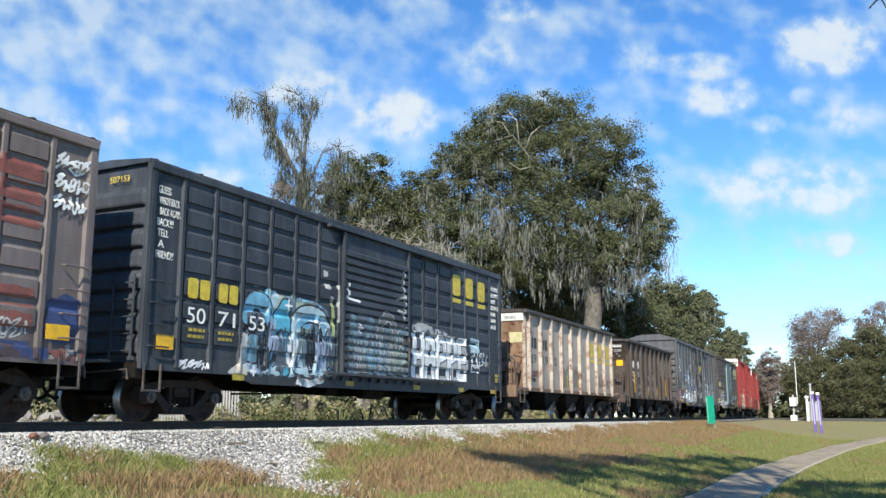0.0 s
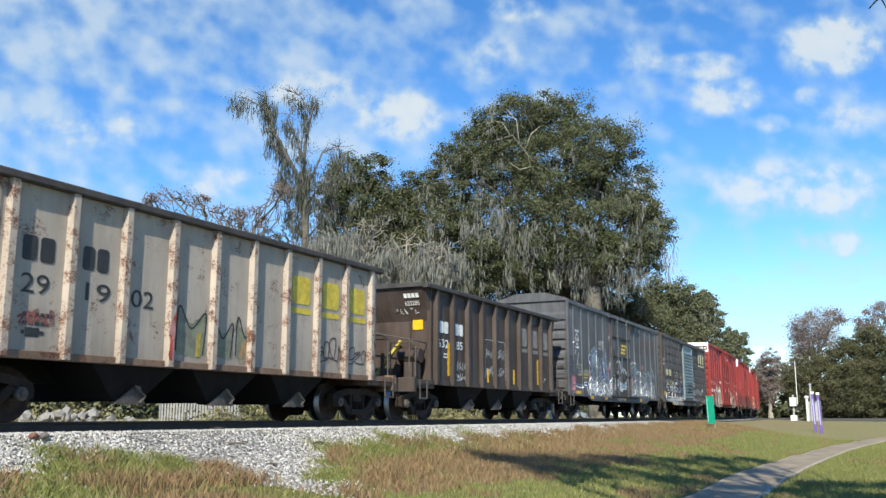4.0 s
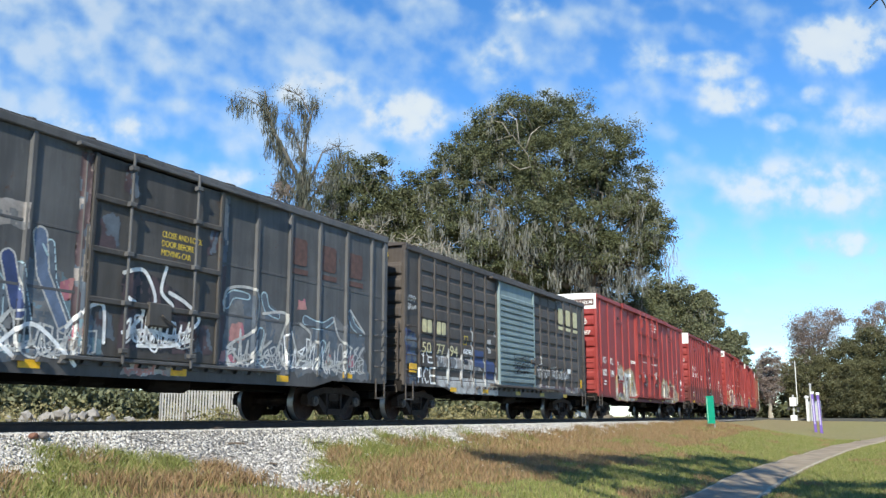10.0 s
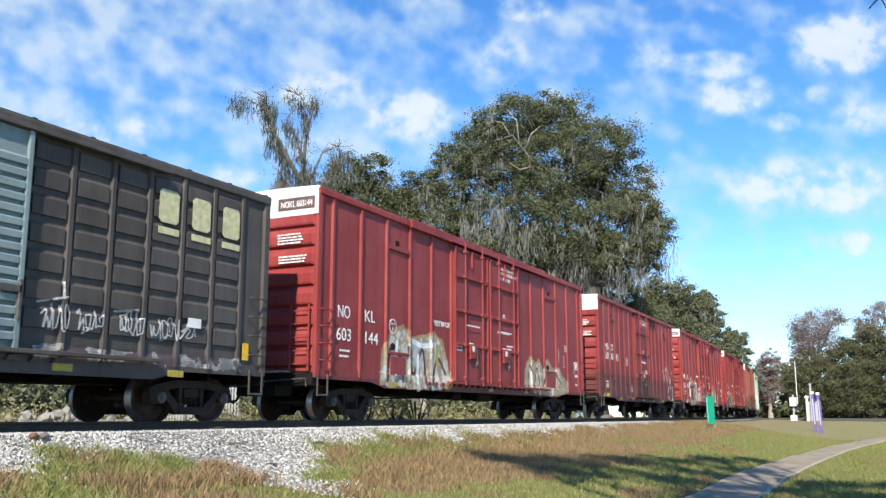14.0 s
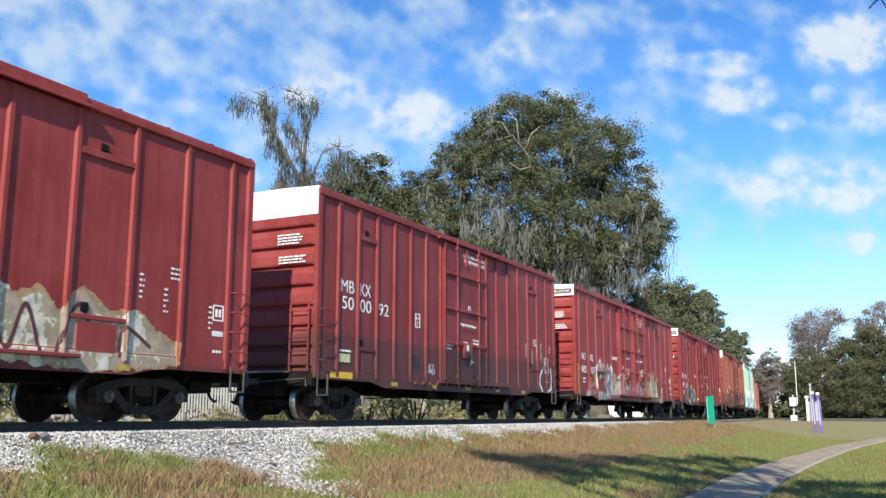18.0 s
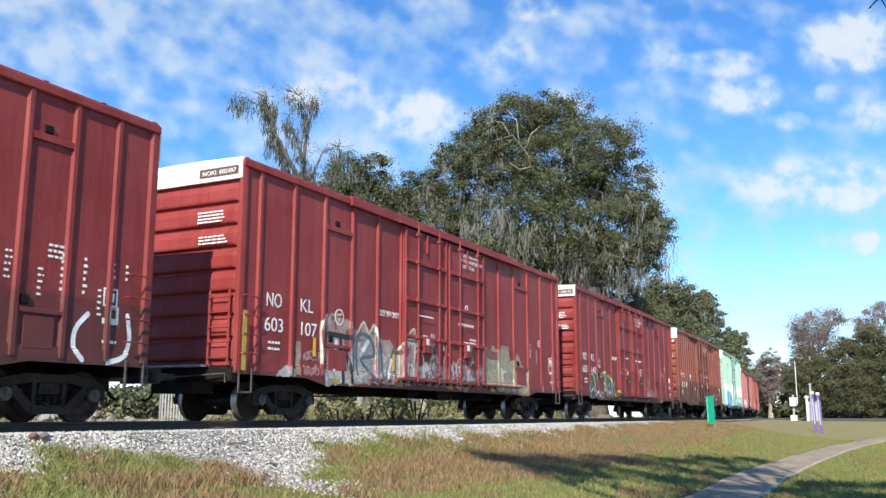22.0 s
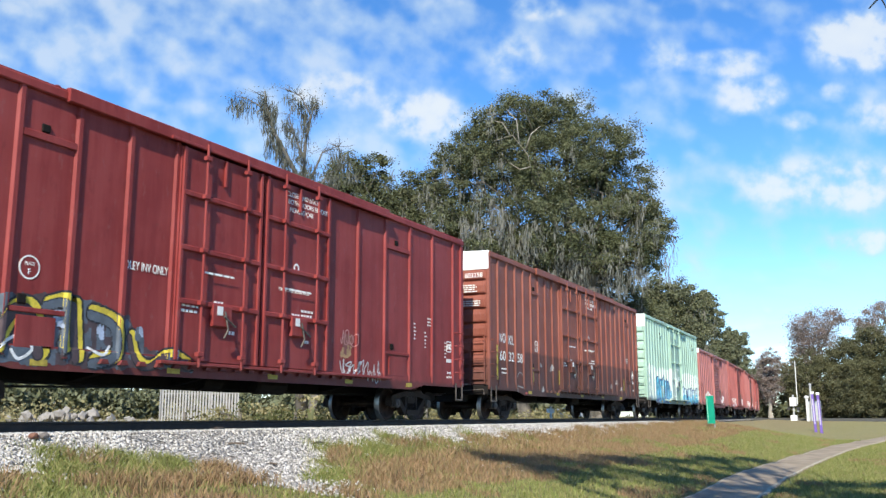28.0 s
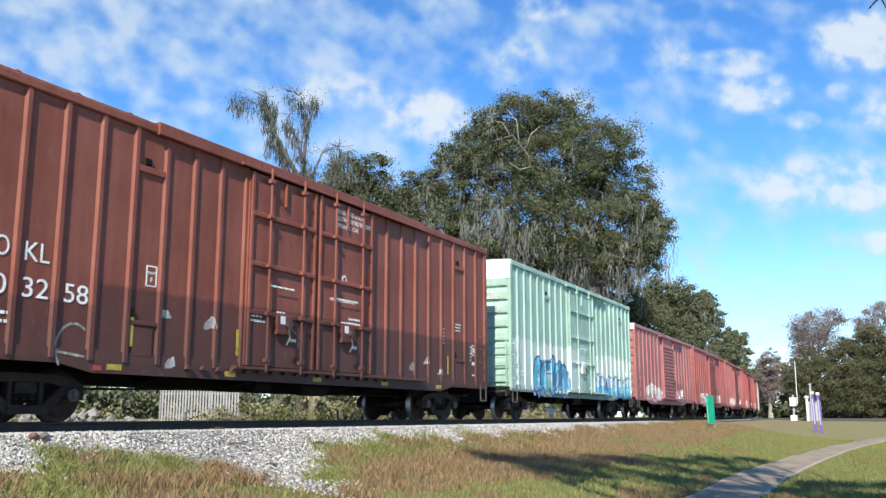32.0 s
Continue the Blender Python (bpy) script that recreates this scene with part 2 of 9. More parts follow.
def on_track(s, off=0.0, z=0.0):
    """Place and heading (radians) at s metres along the track, off metres to its far side."""
    if s <= BEND:
        return Vector((s, CENTRE + off, z)), 0.0
    a = (s - BEND) / RADIUS
    return Vector((BEND + (RADIUS - off) * math.sin(a), CENTRE + RADIUS - (RADIUS - off) * math.cos(a), z)), a


# speed of the train at given seconds, and the way it has gone
PACE_T = (0, 3.5, 7, 10, 14.5, 19, 22, 25.5, 29, 32)
PACE_V = (5.26, 5.26, 4.77, 5.15, 5.42, 5.20, 5.12, 4.69, 4.85, 4.46)
_tt = np.linspace(0, 32, 641)
_vv = np.interp(_tt, PACE_T, PACE_V)
_ss = np.concatenate([[0], np.cumsum((_vv[1:] + _vv[:-1]) / 2 * 0.05)])


def gone(t):
    return float(np.interp(t, _tt, _ss))


# ---- running gear ----
WHEEL_R = 0.43


def wheelset_mesh():
    g = Geo()
    for s in (-1, 1):
        prof = [(0.0, 0.80), (0.10, 0.80), (0.11, 0.775), (0.20, 0.755), (0.33, 0.765), (0.36, 0.80), (0.405, 0.805), (0.428, 0.80), (0.432, 0.70), (0.462, 0.685), (0.462, 0.665), (0.40, 0.66), (0.34, 0.68), (0.20, 0.70), (0.10, 0.67), (0.09, 0.60)]
        g.lathe([(r, s * a) for r, a in prof], "y", 28)
    g.lathe([(0.0, -1.02), (0.075, -1.02), (0.075, -0.6), (0.085, -0.55), (0.085, 0.55), (0.075, 0.6), (0.075, 1.02), (0.0, 1.02)], "y", 12)
    me = g.mesh("wheelset", M["wheel"], True)
    me.materials.append(M["tread"])
    for p in me.polygons:
        r = max(math.hypot(me.vertices[i].co.x, me.vertices[i].co.z) for i in p.vertices)
        q = min(math.hypot(me.vertices[i].co.x, me.vertices[i].co.z) for i in p.vertices)
        if q > 0.42 and r < 0.47:
            p.material_index = 1
    return me


def side_frame_mesh():
    g = Geo()
    # upper chord, lower tension chord and the columns between leave the spring window open
    g.prism([(-1.12, 0.50), (-1.10, 0.61), (-0.98, 0.67), (-0.45, 0.77), (0.45, 0.77), (0.98, 0.67), (1.10, 0.61), (1.12, 0.50), (0.95, 0.52), (0.42, 0.63), (-0.42, 0.63), (-0.95, 0.52)], "y", -0.08, 0.08)
    g.prism([(-1.10, 0.36), (-1.12, 0.52), (-0.72, 0.52), (-0.74, 0.38)], "y", -0.10, 0.10)
    g.prism([(1.10, 0.36), (1.12, 0.52), (0.72, 0.52), (0.74, 0.38)], "y", -0.10, 0.10)
    g.prism([(-0.80, 0.52), (-0.66, 0.58), (-0.32, 0.28), (-0.34, 0.13), (-0.42, 0.15)], "y", -0.09, 0.09)
    g.prism([(0.80, 0.52), (0.66, 0.58), (0.32, 0.28), (0.34, 0.13), (0.42, 0.15)], "y", -0.09, 0.09)
    g.prism([(-0.36, 0.13), (-0.34, 0.27), (0.34, 0.27), (0.36, 0.13)], "y", -0.12, 0.12)
    g.bar("z", 0.26, 0.66, -0.33, -0.25, -0.07, 0.07)
    g.bar("z", 0.26, 0.66, 0.25, 0.33, -0.07, 0.07)
    return g.mesh("side_frame", M["truck"])


def spring_mesh():
    pts = [(0.05 * math.cos(a), 0.05 * math.sin(a), 0.27 + 0.20 * a / (8 * math.pi)) for a in np.linspace(0, 8 * math.pi, 33)]
    return Geo().tube(pts, 0.013, 5).mesh("spring", M["truck"])


def bolster_mesh():
    return Geo().bar("y", -1.06, 1.06, -0.20, 0.20, 0.45, 0.62, 0.03).lathe([(0, 0.62), (0.28, 0.62), (0.28, 0.72), (0, 0.72)], "z", 16).mesh("bolster", M["truck"])


def bearing_mesh():
    return Geo().lathe([(0, -0.19), (0.05, -0.19), (0.06, -0.17), (0.10, -0.16), (0.115, -0.14), (0.115, 0.06), (0, 0.06)], "y", 14).mesh("bearing_cap", M["rod"])


def brake_mesh():
    g = Geo()
    g.bar("y", -0.75, 0.75, -0.04, 0.04, -0.05, 0.03)
    for s in (-1, 1):
        g.bar("y", s * 0.75 - 0.06, s * 0.75 + 0.06, -0.05, 0.06, -0.16, 0.14, 0.02)
    return g.mesh("brake_beam", M["truck"])


GEAR = dict(wheelset=wheelset_mesh(), side_frame=side_frame_mesh(), spring=spring_mesh(), bolster=bolster_mesh(), bearing=bearing_mesh(), brake=brake_mesh())
WHEELS = []          # (car index, wheelset object, its place in the truck)


def coupler_mesh():
    g = Geo()
    g.bar("x", -0.95, 0.0, -0.07, 0.07, 0.80, 0.95, 0.02)
    g.prism([(-0.16, -0.08), (-0.20, 0.06), (-0.10, 0.17), (0.03, 0.19), (0.06, 0.10), (-0.03, 0.05), (0.02, -0.06), (0.12, -0.10), (0.12, -0.17), (0.0, -0.19)], "z", 0.74, 1.02)
    g.bar("x", -0.98, -0.90, -0.28, 0.28, 0.68, 1.06, 0.02)
    return g.mesh("coupler", M["rod"])


def hose_mesh():
    pts = [(0.0, -0.35, 0.82), (0.12, -0.36, 0.62), (0.26, -0.34, 0.46), (0.42, -0.30, 0.40), (0.55, -0.24, 0.42)]
    return Geo().tube(pts, 0.03, 7).mesh("air_hose", M["under"])


COUPLER, HOSE = coupler_mesh(), hose_mesh()


def running_gear(car, idx, half, inset, reach):
    """Two trucks, couplers, air hoses and the centre sill under one car. half: half body length; inset: truck centre from the body's end; reach: pulling face past the end."""
    for s in (-1, 1):
        truck = part("truck", Geo().bar("y", -0.5, 0.5, -0.06, 0.06, 0.46, 0.60, 0.02).mesh("transom", M["truck"]), None, car)
        truck.location = (s * (half - inset), 0, 0)
        for w in (-1, 1):
            ws = part("wheelset", GEAR["wheelset"], None, truck)
            ws.location = (w * 0.86, 0, WHEEL_R)
            WHEELS.append((idx, ws, w * 0.86))
            bb = part("brake_beam", GEAR["brake"], None, truck)
            bb.location = (w * 0.36, 0, 0.40)
        for side in (-1, 1):
            part("side_frame", GEAR["side_frame"], None, truck).location = (0, side * 1.0, 0)
            for k in (-0.15, 0.0, 0.15):
                part("spring", GEAR["spring"], None, truck).location = (k, side * 1.0, 0)
            for w in (-1, 1):
                b = part("bearing_cap", GEAR["bearing"], None, truck)
                b.location = (w * 0.86, side * 1.0, WHEEL_R + 0.01)
                b.rotation_euler = (0, 0, 0 if side < 0 else math.pi)
        part("bolster", GEAR["bolster"], None, truck)
        c = part("coupler", COUPLER, None, car)
        c.location = (s * (half + reach), 0, 0)
        c.rotation_euler = (0, 0, 0 if s > 0 else math.pi)
        h = part("air_hose", HOSE, None, car)
        h.location = (s * (half + reach - 0.6), 0, 0)
        h.rotation_euler = (0, 0, 0 if s > 0 else math.pi)


def stirrup(car, x, mat, z=0.98, y=-1.56):
    g = Geo()
    for dx in (-0.2, 0.2):
        g.bar("z", z - 0.42, z + 0.06, x + dx - 0.02, x + dx + 0.02, y - 0.015, y + 0.015, 0.005)
    g.bar("x", x - 0.22, x + 0.22, y - 0.015, y + 0.015, z - 0.44, z - 0.40, 0.005)
    part("step", g, mat, car)


def ladder(car, mat, z0, z1, n, at, face, stiles=True):
    """Rungs on two stiles, or single grab irons. face 'near': along x at the side; 'front' or 'rear': along y on the end."""
    a, b, c = at
    s = -1 if face == "front" else 1
    owner = car
    if stiles:
        g = Geo()
        for e in (a, b):
            if face == "near":
                g.bar("z", z0, z1, e - 0.025, e + 0.025, c + 0.02, c + 0.06, 0.005)
            else:
                g.bar("z", z0, z1, min(c - s * 0.05, c - s * 0.02), max(c - s * 0.05, c - s * 0.02), e - 0.025, e + 0.025, 0.005)
        owner = part("ladder", g, mat, car)
    for k in range(n):
        z = z0 + (z1 - z0) * (k + 0.5) / n
        if face == "near":
            g = Geo().tube([(a, c + 0.09, z), (a, c, z), (b, c, z), (b, c + 0.09, z)], 0.014, 6)
        else:
            g = Geo().tube([(c - s * 0.09, a, z), (c, a, z), (c, b, z), (c - s * 0.09, b, z)], 0.014, 6)
        part("rung" if stiles else "grab_iron", g, mat, owner)


BEAD = 0.042
CARS = []            # (object, centre of the car along the train at 0 s)


def start_car(name, xf, xr, label):
    car = thing(name, None, label, "freight car", "cars of the freight train")
    CARS.append((car, (xf + xr) / 2))
    return car, len(CARS) - 1, (xr - xf) / 2


def end_wall(half, H, zf, n_big, W, s, rib=0.085):
    """A corrugated end: deep horizontal ribs pressed outwards, flat at the rim."""
    g = Geo()
    prof = [(0.0, zf)]
    z0, z1 = zf + 0.15, H - 0.42
    step = (z1 - z0) / n_big
    for k in range(n_big):
        b = z0 + k * step
        prof += [(0.0, b), (rib * 0.85, b + step * 0.07), (rib, b + step * 0.16), (rib, b + step * 0.58), (rib * 0.45, b + step * 0.82), (0.0, b + step * 0.9)]
    prof += [(0.0, H)]
    ys = [-W, -W + 0.04, -W + 0.13, W - 0.13, W - 0.04, W]
    fac = [0, 0, 1, 1, 0, 0]
    rows = [[(s * (half + p * f), y, z) for p, z in prof] for y, f in zip(ys, fac)]
    g.sheet(rows)
    rows2 = [[(s * (half - 0.05), y, z) for p, z in prof] for y in ys]
    g.sheet(rows2)
    return g


def boxcar(name, xf, xr, H, paint, label, door, left, right, beads=False, zf=1.02, sill=0.74, roof=None, end_paint=None, white_end=0.0,
           door_paint=None, door_kind="plug", leaves=1, n_end=8, trim=None, belly=True, reach=0.7, peak=0.10, narrow=0.0):
    """A steel boxcar. door: (x0, x1) along the train; left, right: bays on either side of it; narrow: width of the first and last bay where it differs."""
    car, idx, half = start_car(name, xf, xr, label)
    cx = (xf + xr) / 2
    d0, d1 = door[0] - cx, door[1] - cx
    roof, end_paint, door_paint, trim = roof or paint, end_paint or paint, door_paint or paint, trim or paint
    W, P = 1.52, 1.57
    # side sheets, near and far, with pressed beads where the car has them
    posts = []
    for a, b, n in ((-half, d0, left), (d1, half, right)):
        if narrow:
            posts += [a] + [a + narrow + (b - a - narrow) * k / (n - 1) for k in range(n)] if a == -half else [a + (b - narrow - a) * k / (n - 1) for k in range(n)] + [b]
        else:
            posts += [a + (b - a) * k / n for k in range(n + 1)]
    for side in (-1, 1):
        for a, b in ((-half, d0), (d1, half)) if side < 0 else ((-half, half),):
            part("side_sheet", Geo().box(a, b, min(side * W, side * (W - 0.04)), max(side * W, side * (W - 0.04)), zf, H), paint, car)
    if beads:
        for a, b, n in ((-half, d0, left), (d1, half, right)):
            for k in range(n):
                u, w = a + (b - a) * k / n + 0.10, a + (b - a) * (k + 1) / n - 0.10
                if w - u < 0.2 or (k == 0 and a == -half) or (k == n - 1 and b == half):
                    continue
                prof = [(-W + 0.01, zf + 0.2), (-W - 0.004, zf + 0.2)]
                for q in range(7):
                    z = zf + 0.42 + q * (H - zf - 0.55) / 7
                    prof += [(-W - 0.004, z), (-W - BEAD, z + 0.014), (-W - BEAD, z + 0.285), (-W - 0.004, z + 0.335)]
                prof += [(-W - 0.004, H - 0.12), (-W + 0.01, H - 0.12)]
                part("pressed_panel", Geo().prism(prof, "x", u, w), paint, car)
    # posts
    for p in posts:
        wide = 0.07 if abs(abs(p) - half) > 0.05 else 0.09
        a = min(max(p, -half + wide), half - wide)
        g = Geo().prism([(a - wide, -W), (a - wide * 0.55, -P), (a + wide * 0.55, -P), (a + wide, -W)], "z", zf - 0.05, H - 0.10)
        part("side_post", g, trim, car)
    # chords and sill
    part("top_chord", Geo().bar("x", -half, half, -P - 0.02, -W + 0.02, H - 0.14, H + 0.02, 0.02), trim, car)
    part("top_chord", Geo().bar("x", -half, half, W - 0.02, P + 0.02, H - 0.14, H + 0.02, 0.02), trim, car)
    if leaves == 2:
        part("door_header", Geo().bar("x", d0 - 2.6, d1 + 2.6, -P - 0.075, -W, H - 0.16, H + 0.075, 0.015), trim, car)
    zz = sill if belly else zf - 0.05
    t = 2.4
    prof = [(-half, zf + 0.12), (half, zf + 0.12), (half, zf - 0.12), (half - t, zf - 0.12), (half - t - 0.7, zz), (-half + t + 0.7, zz), (-half + t, zf - 0.12), (-half, zf - 0.12)]
    for s in (-1, 1):
        part("side_sill", Geo().prism(prof, "y", min(s * 1.545, s * 1.50), max(s * 1.545, s * 1.50)), paint, car)
    # tabs along the sill
    for k in range(int((d1 - d0 + 3.0) / 0.42)):
        x = d0 - 1.5 + 0.42 * k
        part("sill_tab", Geo().prism([(x - 0.10, zf - 0.10), (x + 0.10, zf - 0.10), (x + 0.05, zf - 0.02), (x - 0.05, zf - 0.02)], "y", -1.62, -1.54), trim, car)
    # ends and corner posts
    for s in (-1, 1):
        part("end_wall", end_wall(half - 0.04, H, zf, n_end, W, s), end_paint, car)
        top = Geo()
        pts = [(-P + 0.01, H - 0.02), (-P + 0.01, H + 0.045), (-0.6, H + peak + 0.03), (0.6, H + peak + 0.03), (P - 0.01, H + 0.045), (P - 0.01, H - 0.02)]
        top.prism(pts, "x", s * (half - 0.08), s * (half + 0.04))
        part("end_gable", top, M["white_plate"] if white_end else end_paint, car, "white painted gable" if white_end else "")
        if white_end:
            a, b = sorted((s * (half + 0.050), s * (half - 0.02)))
            part("end_plate", Geo().bar("x", a, b, -W - 0.03, W + 0.03, H - white_end, H - 0.015, 0.005), M["white_plate"], car, "white painted end panel")
        part("corner_post", Geo().bar("z", zf - 0.10, H, s * (half - 0.03) - 0.06, s * (half - 0.03) + 0.06, -P + 0.005, -W + 0.06, 0.02), trim, car)
        part("corner_post", Geo().bar("z", zf - 0.10, H, s * (half - 0.03) - 0.06, s * (half - 0.03) + 0.06, W - 0.06, P - 0.005, 0.02), trim, car)
        part("end_sill", Geo().bar("y", -1.5, 1.5, min(s * (half - 0.1), s * (half + 0.06)), max(s * (half - 0.1), s * (half + 0.06)), zf - 0.28, zf + 0.02, 0.02), M["under"], car)
        # black box added to stand for the deep shade under the coupler
        part("shade_box", Geo().bar("y", -0.55, 0.55, min(s * (half - 0.5), s * (half + 0.12)), max(s * (half - 0.5), s * (half + 0.12)), 0.56, zf - 0.25, 0.03), M["under"], car)
        part("uncoupling_lever", Geo().tube([(s * (half + 0.16), -1.42, zf - 0.30), (s * (half + 0.16), -1.40, zf - 0.12), (s * (half + 0.22), -0.5, zf - 0.16), (s * (half + 0.5), -0.12, zf - 0.20)], 0.016, 6), M["rod"], car)
        f = "front" if s < 0 else "rear"
        ladder(car, trim, zf + 0.05, zf + 1.55, 5, (-1.42, -0.92, s * (half + 0.16)), f)
        stirrup(car, s * (half - 0.28), M["rod"], zf - 0.06)
        # crossover platform
        part("platform", Geo().bar("y", -0.9, 0.9, min(s * (half + 0.05), s * (half + 0.32)), max(s * (half + 0.05), s * (half + 0.32)), zf + 0.02, zf + 0.06, 0.01), M["galv"], car)
    ladder(car, trim, zf + 0.1, zf + 1.65, 4, (-half + 0.10, -half + 0.56, -1.64), "near", False)
    ladder(car, trim, zf + 0.1, zf + 1.65, 4, (half - 0.56, half - 0.10, -1.64), "near", False)
    # roof
    g = Geo()
    pts = [(-P, H - 0.01), (-P, H + 0.04), (-0.6, H + peak + 0.02), (0.6, H + peak + 0.02), (P, H + 0.04), (P, H - 0.01)]
    g.prism(pts, "x", -half + 0.03, half - 0.03)
    part("roof", g, roof, car)
    k = int(2 * half / 1.15)
    for i in range(k + 1):
        x = -half + 0.12 + (2 * half - 0.24) * i / k
        r = Geo().prism([(-P + 0.01, H + 0.0), (-P + 0.01, H + 0.065), (-0.6, H + peak + 0.045), (0.6, H + peak + 0.045), (P - 0.01, H + 0.065), (P - 0.01, H)], "x", x - 0.04, x + 0.04)
        part("roof_rib", r, roof, car)
    # door
    dz0, dz1 = zf + 0.06, H - 0.20
    if door_kind == "slide":
        dr = part("door", Geo().bar("z", dz0, dz1, d0 + 0.05, d1 - 0.05, -1.60, -1.54, 0.01), door_paint, car)
        m = 15
        for q in range(m):
            z = dz0 + 0.12 + (dz1 - dz0 - 0.5) * q / m
            h = (dz1 - dz0 - 0.5) / m
            part("door_rib", Geo().prism([(-1.60, z + h * 0.02), (-1.662, z + h * 0.10), (-1.662, z + h * 0.60), (-1.60, z + h * 0.86)], "x", d0 + 0.12, d1 - 0.12), door_paint, dr)
        part("door_edge", Geo().bar("z", dz0, dz1, d0 + 0.02, d0 + 0.11, -1.665, -1.60, 0.01), door_paint, dr)
        part("door_edge", Geo().bar("z", dz0, dz1, d1 - 0.11, d1 - 0.02, -1.665, -1.60, 0.01), door_paint, dr)
        part("door_latch", Geo().bar("x", d1 - 0.45, d1 - 0.05, -1.71, -1.66, zf + 0.9, zf + 1.02).bar("z", zf + 0.5, zf + 1.1, d1 - 0.12, d1 - 0.06, -1.71, -1.66), M["rod"], dr)
        for z in (dz0 - 0.05, dz1 + 0.01):
            part("door_track", Geo().bar("x", d0 - 0.6, d1 + (d1 - d0) * 0.9, -1.70, -1.58, z, z + 0.07, 0.01), trim, car)
    else:
        wl = (d1 - d0) / leaves
        for q in range(leaves):
            a, b = d0 + q * wl + 0.04, d0 + (q + 1) * wl - 0.04
            dr = part("door", Geo().bar("z", dz0, dz1, a, b, -1.60, -1.545, 0.01), door_paint, car)
            for z in (0.27, 0.52, 0.78):
                zc = dz0 + (dz1 - dz0) * z
                part("door_beam", Geo().bar("x", a + 0.06, b - 0.06, -1.66, -1.60, zc - 0.055, zc + 0.055, 0.02), door_paint, dr)
            for e in (a + 0.03, b - 0.11):
                part("door_edge", Geo().bar("z", dz0, dz1, e, e + 0.08, -1.65, -1.60, 0.01), door_paint, dr)
            for e in (0.25, 0.75):
                xx = a + (b - a) * e
                part("lock_rod", Geo().tube([(xx, -1.70, dz0 - 0.12), (xx, -1.70, dz1 + 0.16)], 0.026, 8), M["rod"] if trim is not paint else trim, dr)
                for z in (0.03, 0.27, 0.52, 0.78, 0.97):
                    zc = dz0 + (dz1 - dz0) * z
                    part("rod_guide", Geo().bar("x", xx - 0.07, xx + 0.07, -1.745, -1.65, zc - 0.04, zc + 0.04, 0.01), trim, dr)
            zc = dz0 + (dz1 - dz0) * 0.17
            part("lock_gear", Geo().bar("x", (a + b) / 2 - 0.26, (a + b) / 2 + 0.26, -1.70, -1.60, zc, zc + 0.42, 0.02), door_paint, dr)
            part("lock_handle", Geo().tube([((a + b) / 2, -1.74, zc + 0.2), ((a + b) / 2 + 0.32, -1.76, zc + 0.02)], 0.022, 6), M["rod"], dr)
        for z in (dz0 - 0.09, dz1 + 0.04):
            part("door_track", Geo().bar("x", d0 - 0.3, d1 + (d1 - d0) * 0.55, -1.69, -1.56, z, z + 0.06, 0.01), trim, car)
    # floor, centre sill and gear below
    part("floor", Geo().box(-half + 0.06, half - 0.06, -1.49, 1.49, zf, zf + 0.06), M["under"], car)
    part("centre_sill", Geo().bar("x", -half - 0.1, half + 0.1, -0.18, 0.18, 0.66, zf, 0.02), M["under"], car)
    for x in (-half * 0.42, -half * 0.14, half * 0.14, half * 0.42):
        part("cross_bearer", Geo().prism([(-1.48, zf), (1.48, zf), (1.48, zf - 0.12), (0.3, zf - 0.34), (-0.3, zf - 0.34), (-1.48, zf - 0.12)], "x", x - 0.08, x + 0.08), M["under"], car)
    part("air_reservoir", Geo().lathe([(0, -0.55), (0.14, -0.53), (0.19, -0.45), (0.19, 0.45), (0.14, 0.53), (0, 0.55)], "x", 14, (0.9, -0.85, zf - 0.30)), M["under"], car)
    part("brake_cylinder", Geo().lathe([(0, -0.3), (0.15, -0.3), (0.15, 0.25), (0.05, 0.3), (0, 0.3)], "x", 14, (-0.8, -0.7, zf - 0.28)), M["under"], car)
    part("brake_pipe", Geo().tube([(-half, -0.42, 0.80), (-half + 3, -0.46, 0.66), (0, -0.5, 0.62), (half - 3, -0.46, 0.66), (half, -0.42, 0.80)], 0.025, 6), M["under"], car)
    part("brake_rod", Geo().tube([(-half + 3.2, -0.9, 0.55), (-half * 0.3, -0.95, 0.62)], 0.02, 6), M["under"], car)
    running_gear(car, idx, half, 1.58 if half < 8.5 else 2.25, reach)

    def skin(x, z):
        """Depth of the near side's surface, for paint that follows it."""
        y = np.where(z < zf + 0.12, -1.545, -W)
        if beads:
            u = (z - zf - 0.42) / ((H - zf - 0.55) / 7)
            fr = (u - np.floor(u)) * ((H - zf - 0.55) / 7)
            y = np.where((u > 0) & (u < 7) & (fr < 0.335), -W - BEAD * np.clip(np.minimum(fr / 0.014, (0.335 - fr) / 0.05), 0, 1) - 0.002, y)
        for p in posts:
            a = min(max(p, -half + 0.07), half - 0.07)
            t = np.clip((0.07 - np.abs(x - a)) / 0.032, 0, 1)
            y = np.where((t > 0) & (z > zf - 0.05), np.minimum(y, -W - (P - W) * t), y)
        ind = (x > d0 + 0.04) & (x < d1 - 0.04) & (z > dz0)
        dy = -1.603
        if door_kind == "slide":
            h = (dz1 - dz0 - 0.5) / 15
            fr = ((z - dz0 - 0.12) / h) % 1.0
            dy = -1.603 - 0.062 * np.clip(np.minimum((fr - 0.02) / 0.08, (0.86 - fr) / 0.26), 0, 1)
        return np.where(ind, dy, y)

    car_skin[car.name] = skin
    return car, cx, idx


car_skin = {}


